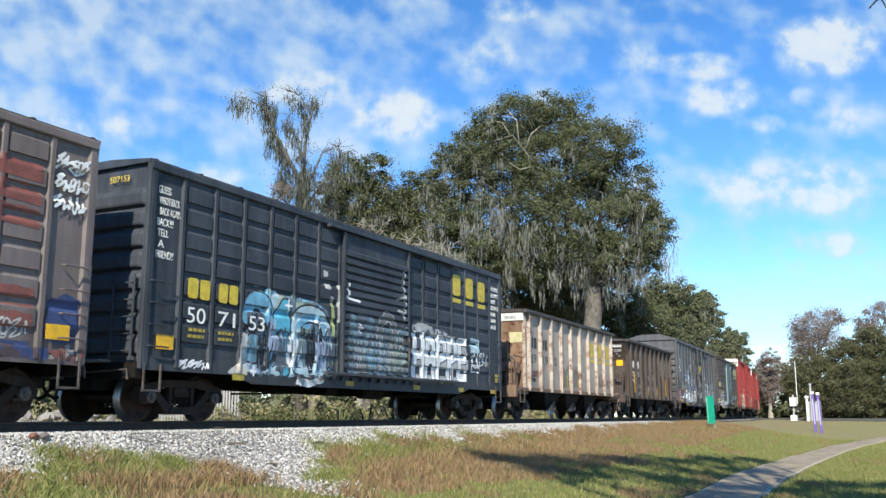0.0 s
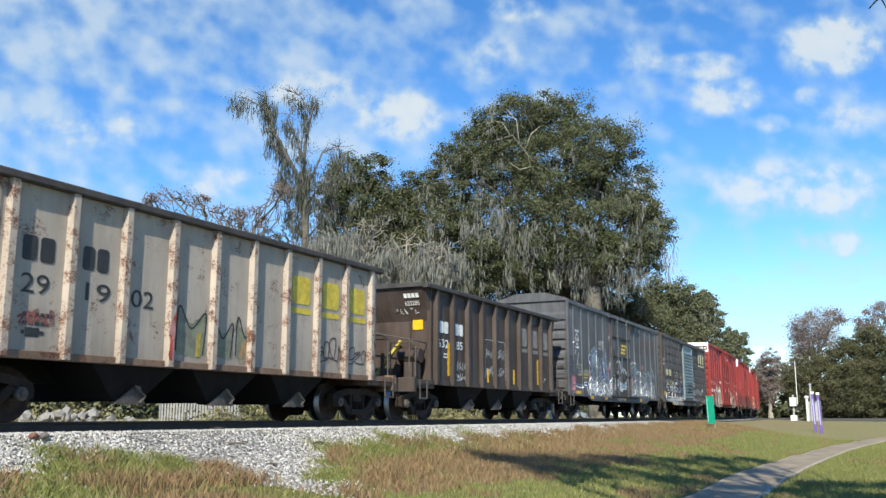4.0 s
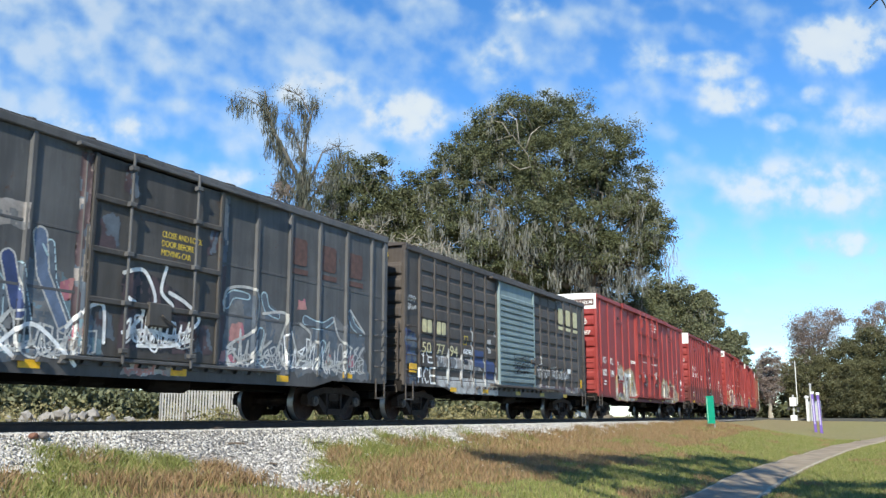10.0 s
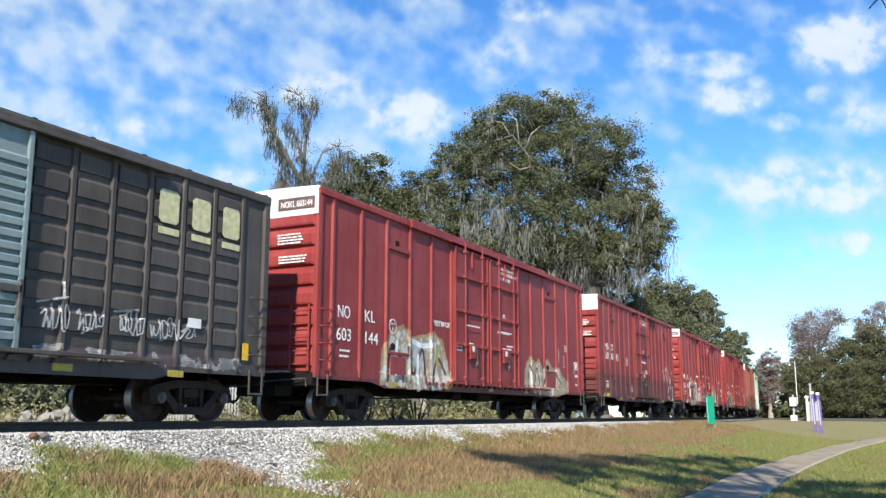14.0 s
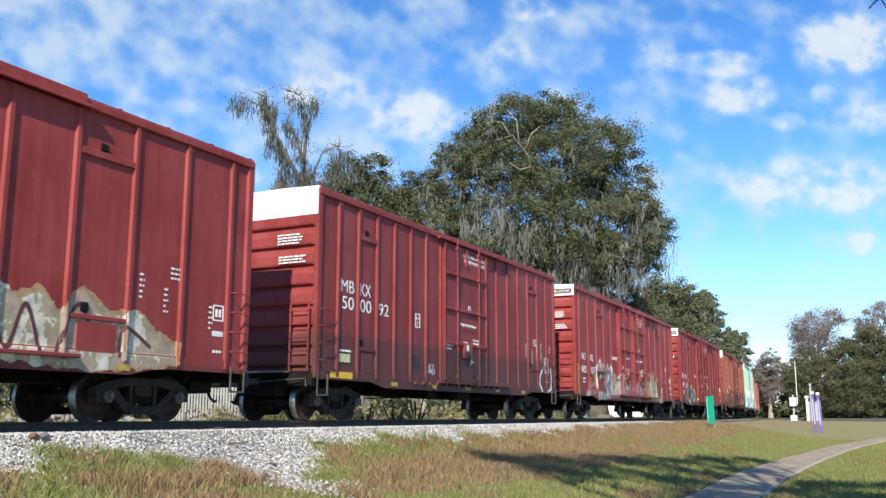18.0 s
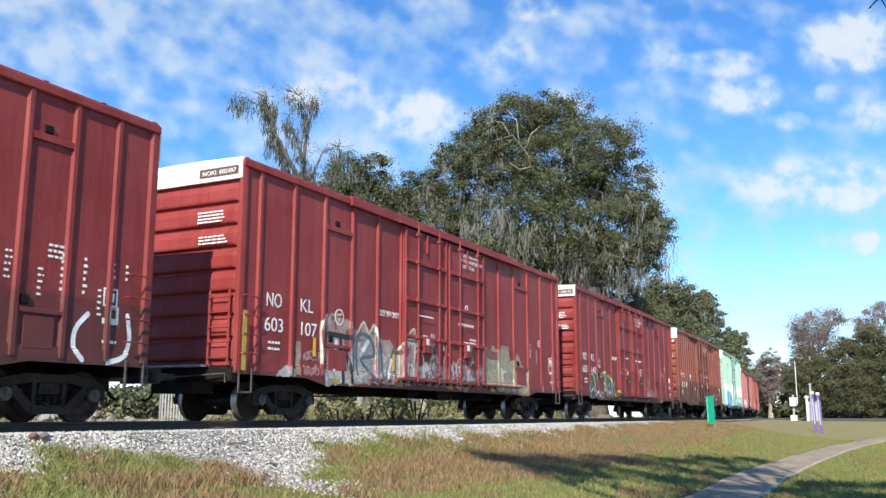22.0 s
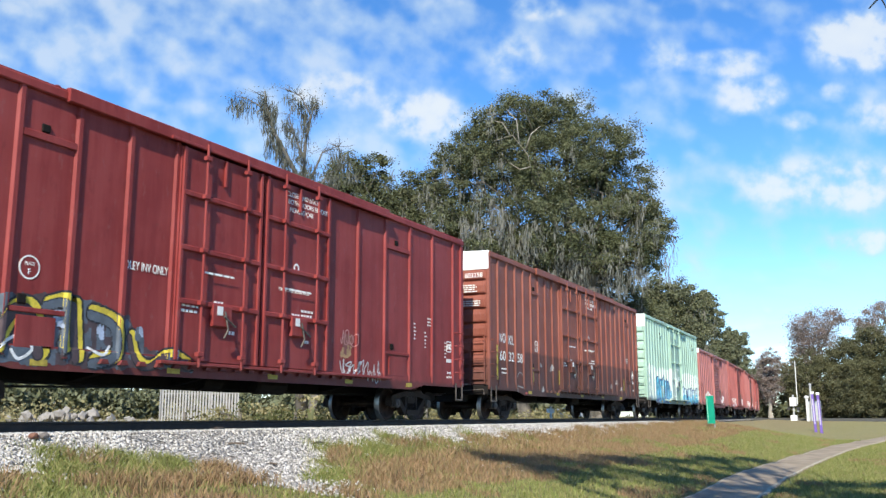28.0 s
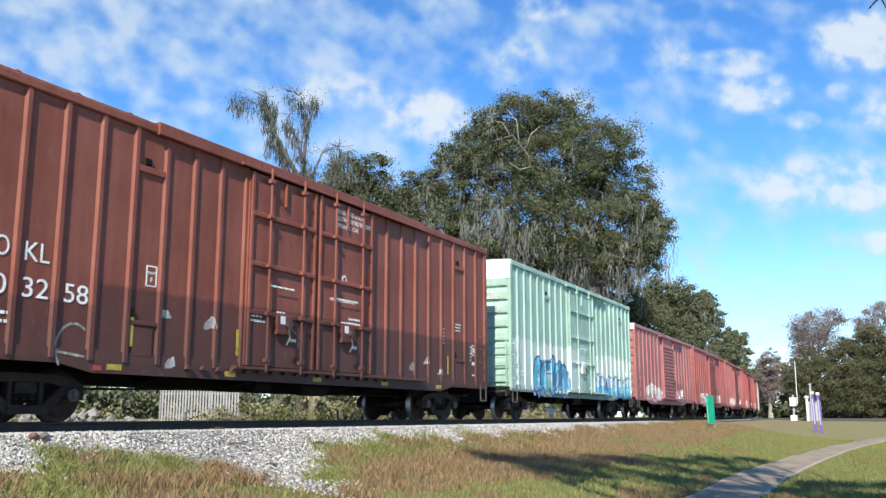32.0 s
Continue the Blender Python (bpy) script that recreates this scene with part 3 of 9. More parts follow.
def sprayed(car, x0, x1, z0, z1, count, fill, fill2, line, seed, lw=0.045, fat=0.13, skin=None, step=0.022, solid=True, slant=0.15):
    """Sprayed bubble shapes along the side, one part each: fat bent strokes with an outline, laid on the surface's ribs."""
    rng = np.random.default_rng(seed)
    skin = skin or car_skin[car.name]
    wide, high = (x1 - x0) / count, z1 - z0
    mats = [fill, fill2, line]
    for k in range(count):
        cx, w = x0 + (k + 0.5) * wide, wide * 0.62
        zt = z1 - high * 0.18 * rng.random()
        zb = z0 + high * 0.12 * rng.random()
        strokes = []
        def add(*pts):
            strokes.append([(cx + (px - 0.5) * w + slant * (pz - 0.5) * high * 0.5, zb + pz * (zt - zb)) for px, pz in pts])
        # two interlocking bent blades, turning from top to bottom and out of their own width
        for _ in range(2 if fat > 0.03 else 1):
            q = int(rng.integers(4, 7))
            up = rng.random() < 0.5
            px = np.sort(rng.random(q)) * 1.5 - 0.25 if rng.random() < 0.6 else rng.random(q) * 1.4 - 0.2
            pts = [(float(px[e]), float((0.98 if (e % 2 == 0) == up else 0.04) * (0.72 + 0.28 * rng.random()) + 0.22 * rng.random())) for e in range(q)]
            curve = []
            for e in range(q - 1):
                a0, a1, a2, a3 = pts[max(e - 1, 0)], pts[e], pts[e + 1], pts[min(e + 2, q - 1)]
                for u in (0.0, 0.25, 0.5, 0.75):
                    curve.append(tuple(a1[d] + 0.5 * u * (a2[d] - a0[d]) + u * u * (a0[d] - 2.5 * a1[d] + 2 * a2[d] - 0.5 * a3[d]) + u ** 3 * (1.5 * (a1[d] - a2[d]) + 0.5 * (a3[d] - a0[d])) for d in (0, 1)))
            add(*(curve + [pts[-1]]))
        m = 0.25 + fat
        nx, nz = int((wide + 0.5) / step), int((high + 2 * m) / step)
        gx = cx - (wide + 0.5) / 2 + step * np.arange(nx + 1)
        gz = z0 - m + step * np.arange(nz + 1)
        X, Z = np.meshgrid(gx, gz, indexing="ij")
        D = np.full(X.shape, 9.0)
        for st in strokes:
            wide1 = None
            for (ax, az), (bx, bz) in zip(st[:-1], st[1:]):
                dx, dz = bx - ax, bz - az
                t = np.clip(((X - ax) * dx + (Z - az) * dz) / (dx * dx + dz * dz + 1e-9), 0, 1)
                wide0 = wide1 if wide1 is not None else 0.35 + 1.0 * rng.random()
                wide1 = min(1.5, max(0.2, wide0 + 0.5 * rng.normal()))
                D = np.minimum(D, np.hypot(X - ax - t * dx, Z - az - t * dz) - fat * (wide0 + (wide1 - wide0) * t))
        Y = skin(X, Z) - 0.004
        dc = (D[:-1, :-1] + D[1:, :-1] + D[:-1, 1:] + D[1:, 1:]) / 4
        zc = (Z[:-1, :-1] + Z[1:, 1:]) / 2
        keep = (dc < lw) & (zc > z0 - 0.12) if solid else (np.abs(dc) < lw * 0.7) & (zc > z0 - 0.12)
        ii, kk = np.nonzero(keep)
        if not len(ii):
            continue
        n = nz + 1
        f = np.stack([ii * n + kk, (ii + 1) * n + kk, (ii + 1) * n + kk + 1, ii * n + kk + 1], 1)
        used, inv = np.unique(f.ravel(), return_inverse=True)
        v = np.stack([X.ravel(), Y.ravel(), Z.ravel()], 1)[used]
        me = array_mesh("sprayed_shape", v, inv.reshape(-1, 4), mats[0])
        me.materials.append(mats[1])
        me.materials.append(mats[2])
        cut = 0.30 + 0.4 * rng.random()
        idx = np.where(np.abs(dc[ii, kk]) < lw, 2, np.where(zc[ii, kk] < z0 + high * cut, 1, 0)) if solid else np.full(len(ii), 2)
        me.polygons.foreach_set("material_index", idx.astype(np.int32))
        part("sprayed_shape", me, None, car)


def curve_through(pts, n=6):
    """A smooth run through the given points."""
    if len(pts) < 3:
        return list(pts)
    out = []
    for e in range(len(pts) - 1):
        a0, a1, a2, a3 = pts[max(e - 1, 0)], pts[e], pts[e + 1], pts[min(e + 2, len(pts) - 1)]
        for q in range(n):
            u = q / n
            out.append(tuple(a1[d] + 0.5 * u * (a2[d] - a0[d]) + u * u * (a0[d] - 2.5 * a1[d] + 2 * a2[d] - 0.5 * a3[d]) + u ** 3 * (1.5 * (a1[d] - a2[d]) + 0.5 * (a3[d] - a0[d])) for d in (0, 1)))
    return out + [pts[-1]]


def ripple(X, Z, seed, size):
    """Uneven field, about -1 to 1: smoothed random grids at four scales, drawn out a little downwards."""
    rng = np.random.default_rng(seed)
    out = np.zeros(X.shape)
    for k in range(4):
        f = (1.0 / size) * 2.1 ** k
        gx, gz = (X - X.min()) * f, (Z - Z.min()) * f * 0.6
        grid = rng.uniform(-1, 1, (int(gx.max()) + 3, int(gz.max()) + 3))
        ix, iz = gx.astype(int), gz.astype(int)
        u, w = gx - ix, gz - iz
        u, w = u * u * (3 - 2 * u), w * w * (3 - 2 * w)
        out += 0.62 ** k * ((grid[ix, iz] * (1 - u) + grid[ix + 1, iz] * u) * (1 - w) + (grid[ix, iz + 1] * (1 - u) + grid[ix + 1, iz + 1] * u) * w)
    return out


def lay_paint(car, name, X, Z, D, step, mats, which, lift, skin):
    """Paint where D is below 0, laid on the surface's ribs; its border is drawn onto the line D = 0."""
    skin = skin or car_skin[car.name]
    gx, gz = np.gradient(D, step)
    near = np.abs(D) < step * 0.75
    size = np.maximum(0.5, np.hypot(gx, gz)) ** 2
    PX = np.where(near, X - np.clip(D * gx / size, -step * 0.7, step * 0.7), X)
    PZ = np.where(near, Z - np.clip(D * gz / size, -step * 0.7, step * 0.7), Z)
    dc = (D[:-1, :-1] + D[1:, :-1] + D[:-1, 1:] + D[1:, 1:]) / 4
    ii, kk = np.nonzero(dc < 0)
    if not len(ii):
        return
    n = X.shape[1]
    f = np.stack([ii * n + kk, (ii + 1) * n + kk, (ii + 1) * n + kk + 1, ii * n + kk + 1], 1)
    used, inv = np.unique(f.ravel(), return_inverse=True)
    v = np.stack([PX.ravel(), (skin(PX, PZ) - lift).ravel(), PZ.ravel()], 1)[used]
    me = array_mesh(name, v, inv.reshape(-1, 4), mats[0])
    for m in mats[1:]:
        me.materials.append(m)
    if len(mats) > 1:
        me.polygons.foreach_set("material_index", which[ii, kk].astype(np.int32))
    part(name, me, None, car)


def sprayed_line(car, runs, r, mat, edge=None, lw=0.035, lift=0.006, step=0.02, smooth=True, skin=None, taper=0.0, name="sprayed_line"):
    """Strokes of a spray can as one part: runs of (x, z), half width r, and an outline in a second colour."""
    runs = [curve_through(q) if smooth else q for q in runs]
    pts = [p for q in runs for p in q]
    m = r * 1.4 + lw + 2 * step
    X, Z = np.meshgrid(np.arange(min(p[0] for p in pts) - m, max(p[0] for p in pts) + m, step), np.arange(min(p[1] for p in pts) - m, max(p[1] for p in pts) + m, step), indexing="ij")
    D = np.full(X.shape, 9.0)
    for q in runs:
        for k, ((ax, az), (bx, bz)) in enumerate(zip(q[:-1], q[1:])):
            dx, dz = bx - ax, bz - az
            t = np.clip(((X - ax) * dx + (Z - az) * dz) / (dx * dx + dz * dz + 1e-9), 0, 1)
            w = r * (1 - taper * (k + t) / len(q))
            D = np.minimum(D, np.hypot(X - ax - t * dx, Z - az - t * dz) - w)
    dc = (D[:-1, :-1] + D[1:, :-1] + D[:-1, 1:] + D[1:, 1:]) / 4
    lay_paint(car, name, X, Z, D - (lw if edge else 0.0), step, [mat, edge] if edge else [mat], (dc > 0).astype(int), lift, skin)


def sprayed_patch(car, outline, mats, rag=0.06, seed=0, lift=0.003, step=0.03, share=0.5, skin=None, size=0.35, name="paint_patch"):
    """A filled patch with an uneven border, mottled from one or more colours."""
    pts = np.array(outline)
    m = rag * 2 + 2 * step
    X, Z = np.meshgrid(np.arange(pts[:, 0].min() - m, pts[:, 0].max() + m, step), np.arange(pts[:, 1].min() - m, pts[:, 1].max() + m, step), indexing="ij")
    D, inside = np.full(X.shape, 9.0), np.zeros(X.shape, dtype=bool)
    for (ax, az), (bx, bz) in zip(pts, np.roll(pts, -1, 0)):
        dx, dz = bx - ax, bz - az
        t = np.clip(((X - ax) * dx + (Z - az) * dz) / (dx * dx + dz * dz + 1e-9), 0, 1)
        D = np.minimum(D, np.hypot(X - ax - t * dx, Z - az - t * dz))
        if abs(dz) > 1e-6:
            inside ^= ((az > Z) != (bz > Z)) & (X < dx * (Z - az) / dz + ax)
    D = np.where(inside, -D, D) + rag * ripple(X, Z, seed, 0.25)
    tone = ripple(X, Z, seed + 50, size)[:-1, :-1]
    cuts = np.quantile(tone, [share + (1 - share) * k / max(1, len(mats) - 1) for k in range(len(mats) - 1)]) if len(mats) > 1 else []
    lay_paint(car, name, X, Z, D, step, mats, sum((tone > c).astype(int) for c in cuts) if len(mats) > 1 else None, lift, skin)


def scribble(car, x0, x1, z0, z1, mat, seed, r=0.018, n=10, lift=0.008, skin=None, rows=1):
    """A quick tag in thin paint: one running line of loops, hooks and jabs that says nothing."""
    rnd = random.Random(seed)
    for q in range(rows):
        h = (z1 - z0) / rows * 0.85
        b0 = z1 - (z1 - z0) * (q + 1) / rows
        count = max(4, int(n * 0.7) + rnd.randint(-1, 1))
        w = (x1 - x0) / count
        pts = [(x0, b0 + h * rnd.uniform(0.3, 0.8))]
        for k in range(count):
            x, low, top = x0 + w * k, rnd.uniform(-0.05, 0.25), rnd.uniform(0.55, 1.0)
            kind = rnd.randint(0, 3)
            if kind == 0:
                shape = [(0.1, low), (0.7, low + 0.1), (0.8, top), (0.2, top - 0.05), (0.3, low + 0.15)]
            elif kind == 1:
                shape = [(0.5, top), (0.25, low), (0.75, 0.5 * (low + top))]
            elif kind == 2:
                shape = [(0.9, top), (0.1, 0.75 * top), (0.8, 0.45), (0.1, low)]
            else:
                shape = [(0.3, low), (0.55, top), (0.7, low)]
            pts += [(x + w * (u * 1.25 + rnd.uniform(-0.12, 0.12)), b0 + h * (v + rnd.uniform(-0.07, 0.07))) for u, v in shape]
        sprayed_line(car, [pts], r, mat, None, lift=lift, step=0.014, skin=skin, smooth=(seed + q) % 3 != 1, taper=0.3)


BLOCK_LETTER = {"H": [[(0, 0), (0, 1)], [(1, 0), (1, 1)], [(0, 0.5), (1, 0.5)]], "A": [[(0, 0), (0.15, 0.9), (0.85, 0.9), (1, 0)], [(0.1, 0.4), (0.9, 0.4)]], "P": [[(0, 0), (0, 1), (0.85, 0.95), (0.95, 0.55), (0.05, 0.42)]],
                "E": [[(1, 1), (0, 1), (0, 0), (1, 0)], [(0, 0.5), (0.8, 0.5)]], "C": [[(1, 0.85), (0.5, 1), (0, 0.6), (0, 0.35), (0.45, 0), (1, 0.12)]], "Y": [[(0, 1), (0.5, 0.5), (1, 1)], [(0.5, 0.5), (0.5, 0)]]}


def block_word(car, text, x, z, w, h, r, mat, edge=None, gap=1.35, lw=0.03, lift=0.008, step=0.018):
    for k, ch in enumerate(text):
        sprayed_line(car, [[(x + k * w * gap + px * w, z + pz * h) for px, pz in q] for q in BLOCK_LETTER[ch]], r, mat, edge, lw, lift, step, smooth=False, name="sprayed_letter")


def ellipse(x, z, a, b, n=20):
    return [(x + a * math.cos(2 * math.pi * k / n), z + b * math.sin(2 * math.pi * k / n)) for k in range(n + 1)]


def plate(car, x, z, w, h, mat, y=-1.575, label="", name="reflector"):
    part(name, Geo().bar("x", x, x + w, y - 0.006, y, z, z + h, 0.002), mat, car, label)


def bars(car, x, z, w, n, mat, y=-1.53, h=0.05, gap=0.09, seed=0, name="stencil_line"):
    """Lines of writing too small to read, each word a plain bar."""
    rnd = random.Random(seed)
    for k in range(n):
        u = x + rnd.uniform(0, 0.06) * w
        e = x + w * rnd.uniform(0.75, 1.0)
        while u < e:
            q = min(e, u + rnd.uniform(0.10, 0.22) * max(w, 0.4))
            if q - u > 0.02:
                part(name, Geo().box(u, q, y - 0.004, y, z - k * gap, z - k * gap + h), mat, car)
            u = q + 0.03


def end_bars(car, half, y, z, w, n, mat, h=0.05, gap=0.09, seed=0, x=None):
    rnd = random.Random(seed)
    xx = x if x is not None else -half - 0.05
    for k in range(n):
        u, e = y, y - w * rnd.uniform(0.8, 1.0)
        while u > e:
            q = max(e, u - rnd.uniform(0.08, 0.2) * max(w, 0.5))
            if u - q > 0.02:
                part("stencil_line", Geo().box(xx - 0.006, xx, q, u, z - k * gap, z - k * gap + h), mat, car)
            u = q - 0.03


def mark_blocks(car, x, z, w, h, mat, n=3, y=-1.535, tail=True, step=None):
    """The owner's big mark, as plain slab shapes of its size and colour."""
    step = step or w / n
    for k in range(n):
        u = x + k * step
        b = step * (0.58 if tail or step > 0.5 else 0.82)
        e = 0.10 * h
        out = [(e, 0), (b - e, 0), (b, e), (b, h - e), (b - e, h), (e, h), (0, h - e), (0, e)]
        part("owner_mark", Geo().prism([(u + px, z + pz) for px, pz in out], "y", y - 0.005, y), mat, car)
        if tail:
            part("mark_underline", Geo().box(u, u + b * 1.05, y - 0.005, y, z - h * 0.34, z - h * 0.14), mat, car)


def end_reach(z, H, over):
    """How far the end sheet of a hopper stands past its end posts' line: leaning out at the top, upright below."""
    return 0.15 + (over - 0.15) * min(1.0, max(0.0, (z - (H - 0.97)) / 0.95))


def lean_in(car, half, H, over):
    """Lays boards and writing of the front end onto its sheet."""
    for ob in car.children:
        if ob.type == "MESH" and ob.name.split(".")[0] in ("end_board", "notice_board", "end_marker", "lettering", "owner_mark", "sprayed_shape") and max(v.co.x for v in ob.data.vertices) < -half - 0.2:
            for v in ob.data.vertices:
                v.co.x += 0.25 - end_reach(v.co.z, H, over)


def hopper(name, xf, xr, H, paint, label, n_posts, zf=1.08, cap=None, post_paint=None, end_paint=None, over=0.66):
    """An open-top steel hopper: ribbed sides, sloped end sheets above open platforms, chutes between the trucks."""
    car, idx, half = start_car(name, xf, xr, label)
    post_paint, end_paint, cap = post_paint or paint, end_paint or paint, cap or paint
    W, P = 1.46, 1.58
    for s in (-1, 1):
        wing = [(half + 0.2, zf), (half + 0.2, H - 0.97), (half + over, H - 0.02), (-half - over, H - 0.02), (-half - 0.2, H - 0.97), (-half - 0.2, zf)]
        part("side_sheet", Geo().prism(wing, "y", min(s * W, s * (W - 0.03)), max(s * W, s * (W - 0.03))), paint, car)
        part("top_chord", Geo().bar("x", -half - over - 0.04, half + over + 0.04, min(s * (P + 0.03), s * (W - 0.03)), max(s * (P + 0.03), s * (W - 0.03)), H - 0.10, H + 0.03, 0.02), cap, car)
        part("side_sill", Geo().bar("x", -half - 1.2, half + 1.2, min(s * 1.50, s * 1.40), max(s * 1.50, s * 1.40), zf - 0.12, zf + 0.01, 0.01), end_paint, car)
    for k in range(n_posts):
        x = -half + 2 * half * k / (n_posts - 1)
        part("side_post", Geo().prism([(x - 0.085, -W), (x - 0.06, -P), (x + 0.06, -P), (x + 0.085, -W)], "z", zf - 0.1, H - 0.06), post_paint, car)
        part("side_post", Geo().prism([(x - 0.085, W), (x - 0.06, P), (x + 0.06, P), (x + 0.085, W)], "z", zf - 0.1, H - 0.06), post_paint, car)
    for s in (-1, 1):
        e = half + over
        # the end leans out under its top chord, then drops upright to the platform
        part("end_chord", Geo().prism([(-1.5, H - 0.06), (-1.5, H + 0.03), (0, H + 0.10), (1.5, H + 0.03), (1.5, H - 0.06)], "x", s * (e + 0.04), s * (e - 0.10)), cap, car)
        lean = [(s * e, H - 0.02), (s * (e - 0.05), H - 0.02), (s * (half + 0.10), H - 0.99), (s * (half + 0.15), H - 0.97)]
        part("slope_sheet", Geo().prism(lean, "y", -W + 0.03, W - 0.03), end_paint, car)
        part("end_wall", Geo().box(min(s * (half + 0.15), s * (half + 0.10)), max(s * (half + 0.15), s * (half + 0.10)), -W + 0.03, W - 0.03, zf - 0.1, H - 0.975), end_paint, car)
        # wide black filler below the platform, an added body for the shade there
        part("shade_box", Geo().bar("y", -1.0, 1.0, min(s * (half + 0.3), s * (half + 1.22)), max(s * (half + 0.3), s * (half + 1.22)), 0.58, zf - 0.22, 0.03), M["under"], car)
        for y in (-0.75, 0.75):
            part("end_stiffener", Geo().bar("z", zf - 0.1, H - 1.0, min(s * (half + 0.15), s * (half + 0.22)), max(s * (half + 0.15), s * (half + 0.22)), y - 0.04, y + 0.04, 0.01), end_paint, car)
        for y in (-1.36, -0.9):
            part("ladder_stile", Geo().bar("z", zf, H - 0.2, min(s * (half + 0.62), s * (half + 0.66)), max(s * (half + 0.62), s * (half + 0.66)), -y - 0.02, -y + 0.02, 0.005), post_paint, car)
        for k in range(6):
            part("rung", Geo().tube([(s * (half + 0.64), 0.9, zf + 0.3 + 0.38 * k), (s * (half + 0.64), 1.36, zf + 0.3 + 0.38 * k)], 0.016, 6), post_paint, car)
        part("end_platform", Geo().bar("y", -1.45, 1.45, min(s * (half + 0.0), s * (half + 1.25)), max(s * (half + 0.0), s * (half + 1.25)), zf - 0.22, zf - 0.08, 0.02), end_paint, car)
        part("end_sill", Geo().bar("y", -1.5, 1.5, min(s * (half + 1.15), s * (half + 1.28)), max(s * (half + 1.15), s * (half + 1.28)), zf - 0.34, zf + 0.06, 0.02), end_paint, car)
        for y in (-1.42, -0.45, 0.45, 1.42):
            part("end_post", Geo().bar("z", zf - 0.1, zf + 1.0 if abs(y) < 1 else H - 0.05, s * (half + 0.24) - 0.06, s * (half + 0.24) + 0.06, y - 0.06, y + 0.06, 0.015), post_paint, car)
        for y in (-1.30, 1.30):
            part("grab_rail", Geo().tube([(s * (half + 1.2), y, zf - 0.1), (s * (half + 1.2), y, zf + 1.0), (s * (half + 0.9), y, zf + 1.08), (s * (half + 0.2), y, zf + 1.05)], 0.018, 6), M["rod"], car)
            part("grab_rail", Geo().tube([(s * (half + 1.2), y * 0.55, zf - 0.1), (s * (half + 1.2), y * 0.55, zf + 1.0), (s * (half + 1.2), y, zf + 1.0)], 0.018, 6), M["rod"], car)
        stirrup(car, s * (half + 0.85), M["rod"], zf - 0.08)
    # brake gear on the front platform
    part("brake_cylinder", Geo().lathe([(0, -0.35), (0.2, -0.35), (0.22, -0.30), (0.22, 0.28), (0.08, 0.36), (0, 0.36)], "y", 16, (-half - 0.52, -0.95, zf + 0.68)), end_paint, car)
    part("brake_valve", Geo().bar("z", zf + 0.05, zf + 0.5, -half - 0.75, -half - 0.4, -1.25, -0.85, 0.05), end_paint, car)
    part("brake_post", Geo().bar("z", zf - 0.05, zf + 0.75, -half - 0.98, -half - 0.9, -0.35, -0.27, 0.01), end_paint, car)
    part("brake_pipe", Geo().tube([(-half - 1.0, 0.5, zf - 0.05), (-half - 1.0, 0.5, zf + 1.3), (-half - 0.9, 0.3, zf + 1.38), (-half - 0.85, -1.1, zf + 1.12), (-half - 0.8, -1.28, zf + 0.9), (-half - 0.8, -1.28, zf + 0.1)], 0.022, 6), M["rod"], car)
    part("brake_step", Geo().tube([(-half - 0.95, 0.05, zf - 0.05), (-half - 0.42, -0.60, zf + 1.12)], 0.06, 4), M["dullyellow"], car, "dull yellow slanted brace")
    part("brake_wheel", Geo().tube([(-half - 1.1, 0.6 + 0.26 * math.cos(a), zf + 1.2 + 0.26 * math.sin(a)) for a in np.linspace(0, 2 * math.pi, 17)], 0.018, 6), M["rod"], car)
    # chutes
    n = 3
    for k in range(n):
        x = (k - 1) * (half * 0.46)
        g = Geo()
        g.sheet([[(x - 1.1, -1.42, zf), (x + 1.1, -1.42, zf), (x + 1.1, 1.42, zf), (x - 1.1, 1.42, zf), (x - 1.1, -1.42, zf)], [(x - 0.30, -1.2, 0.36), (x + 0.30, -1.2, 0.36), (x + 0.30, 1.2, 0.36), (x - 0.30, 1.2, 0.36), (x - 0.30, -1.2, 0.36)]])
        ch = part("chute", g, M["under"], car)
        part("chute_gate", Geo().prism([(x - 0.36, 0.30), (x + 0.36, 0.30), (x + 0.22, 0.62), (x + 0.10, 0.62)], "y", -1.30, -1.22), M["rod"], ch)
        part("gate_lever", Geo().tube([(x + 0.05, -1.34, 0.62), (x + 0.28, -1.36, 0.44), (x + 0.16, -1.36, 0.32)], 0.03, 6), M["rod"], ch)
    part("centre_sill", Geo().bar("x", -half - 1.3, half + 1.3, -0.2, 0.2, 0.66, zf, 0.02), M["under"], car)
    part("load", Geo().sheet([[(x, y, H - 0.75 + 0.1 * math.sin(x * 1.7) * math.cos(y)) for x in np.linspace(-half, half, 12)] for y in (-1.4, -0.5, 0.5, 1.4)]), M["under"], car)
    running_gear(car, idx, half + 1.2, 1.06, 0.55)
    return car, (xf + xr) / 2, idx


# ---- ground ----
def track_y(x):
    return CENTRE + (0.0 if x < BEND else (x - BEND) ** 2 / (2 * RADIUS))


def lerp(x, xs, ys):
    return float(np.interp(x, xs, ys))


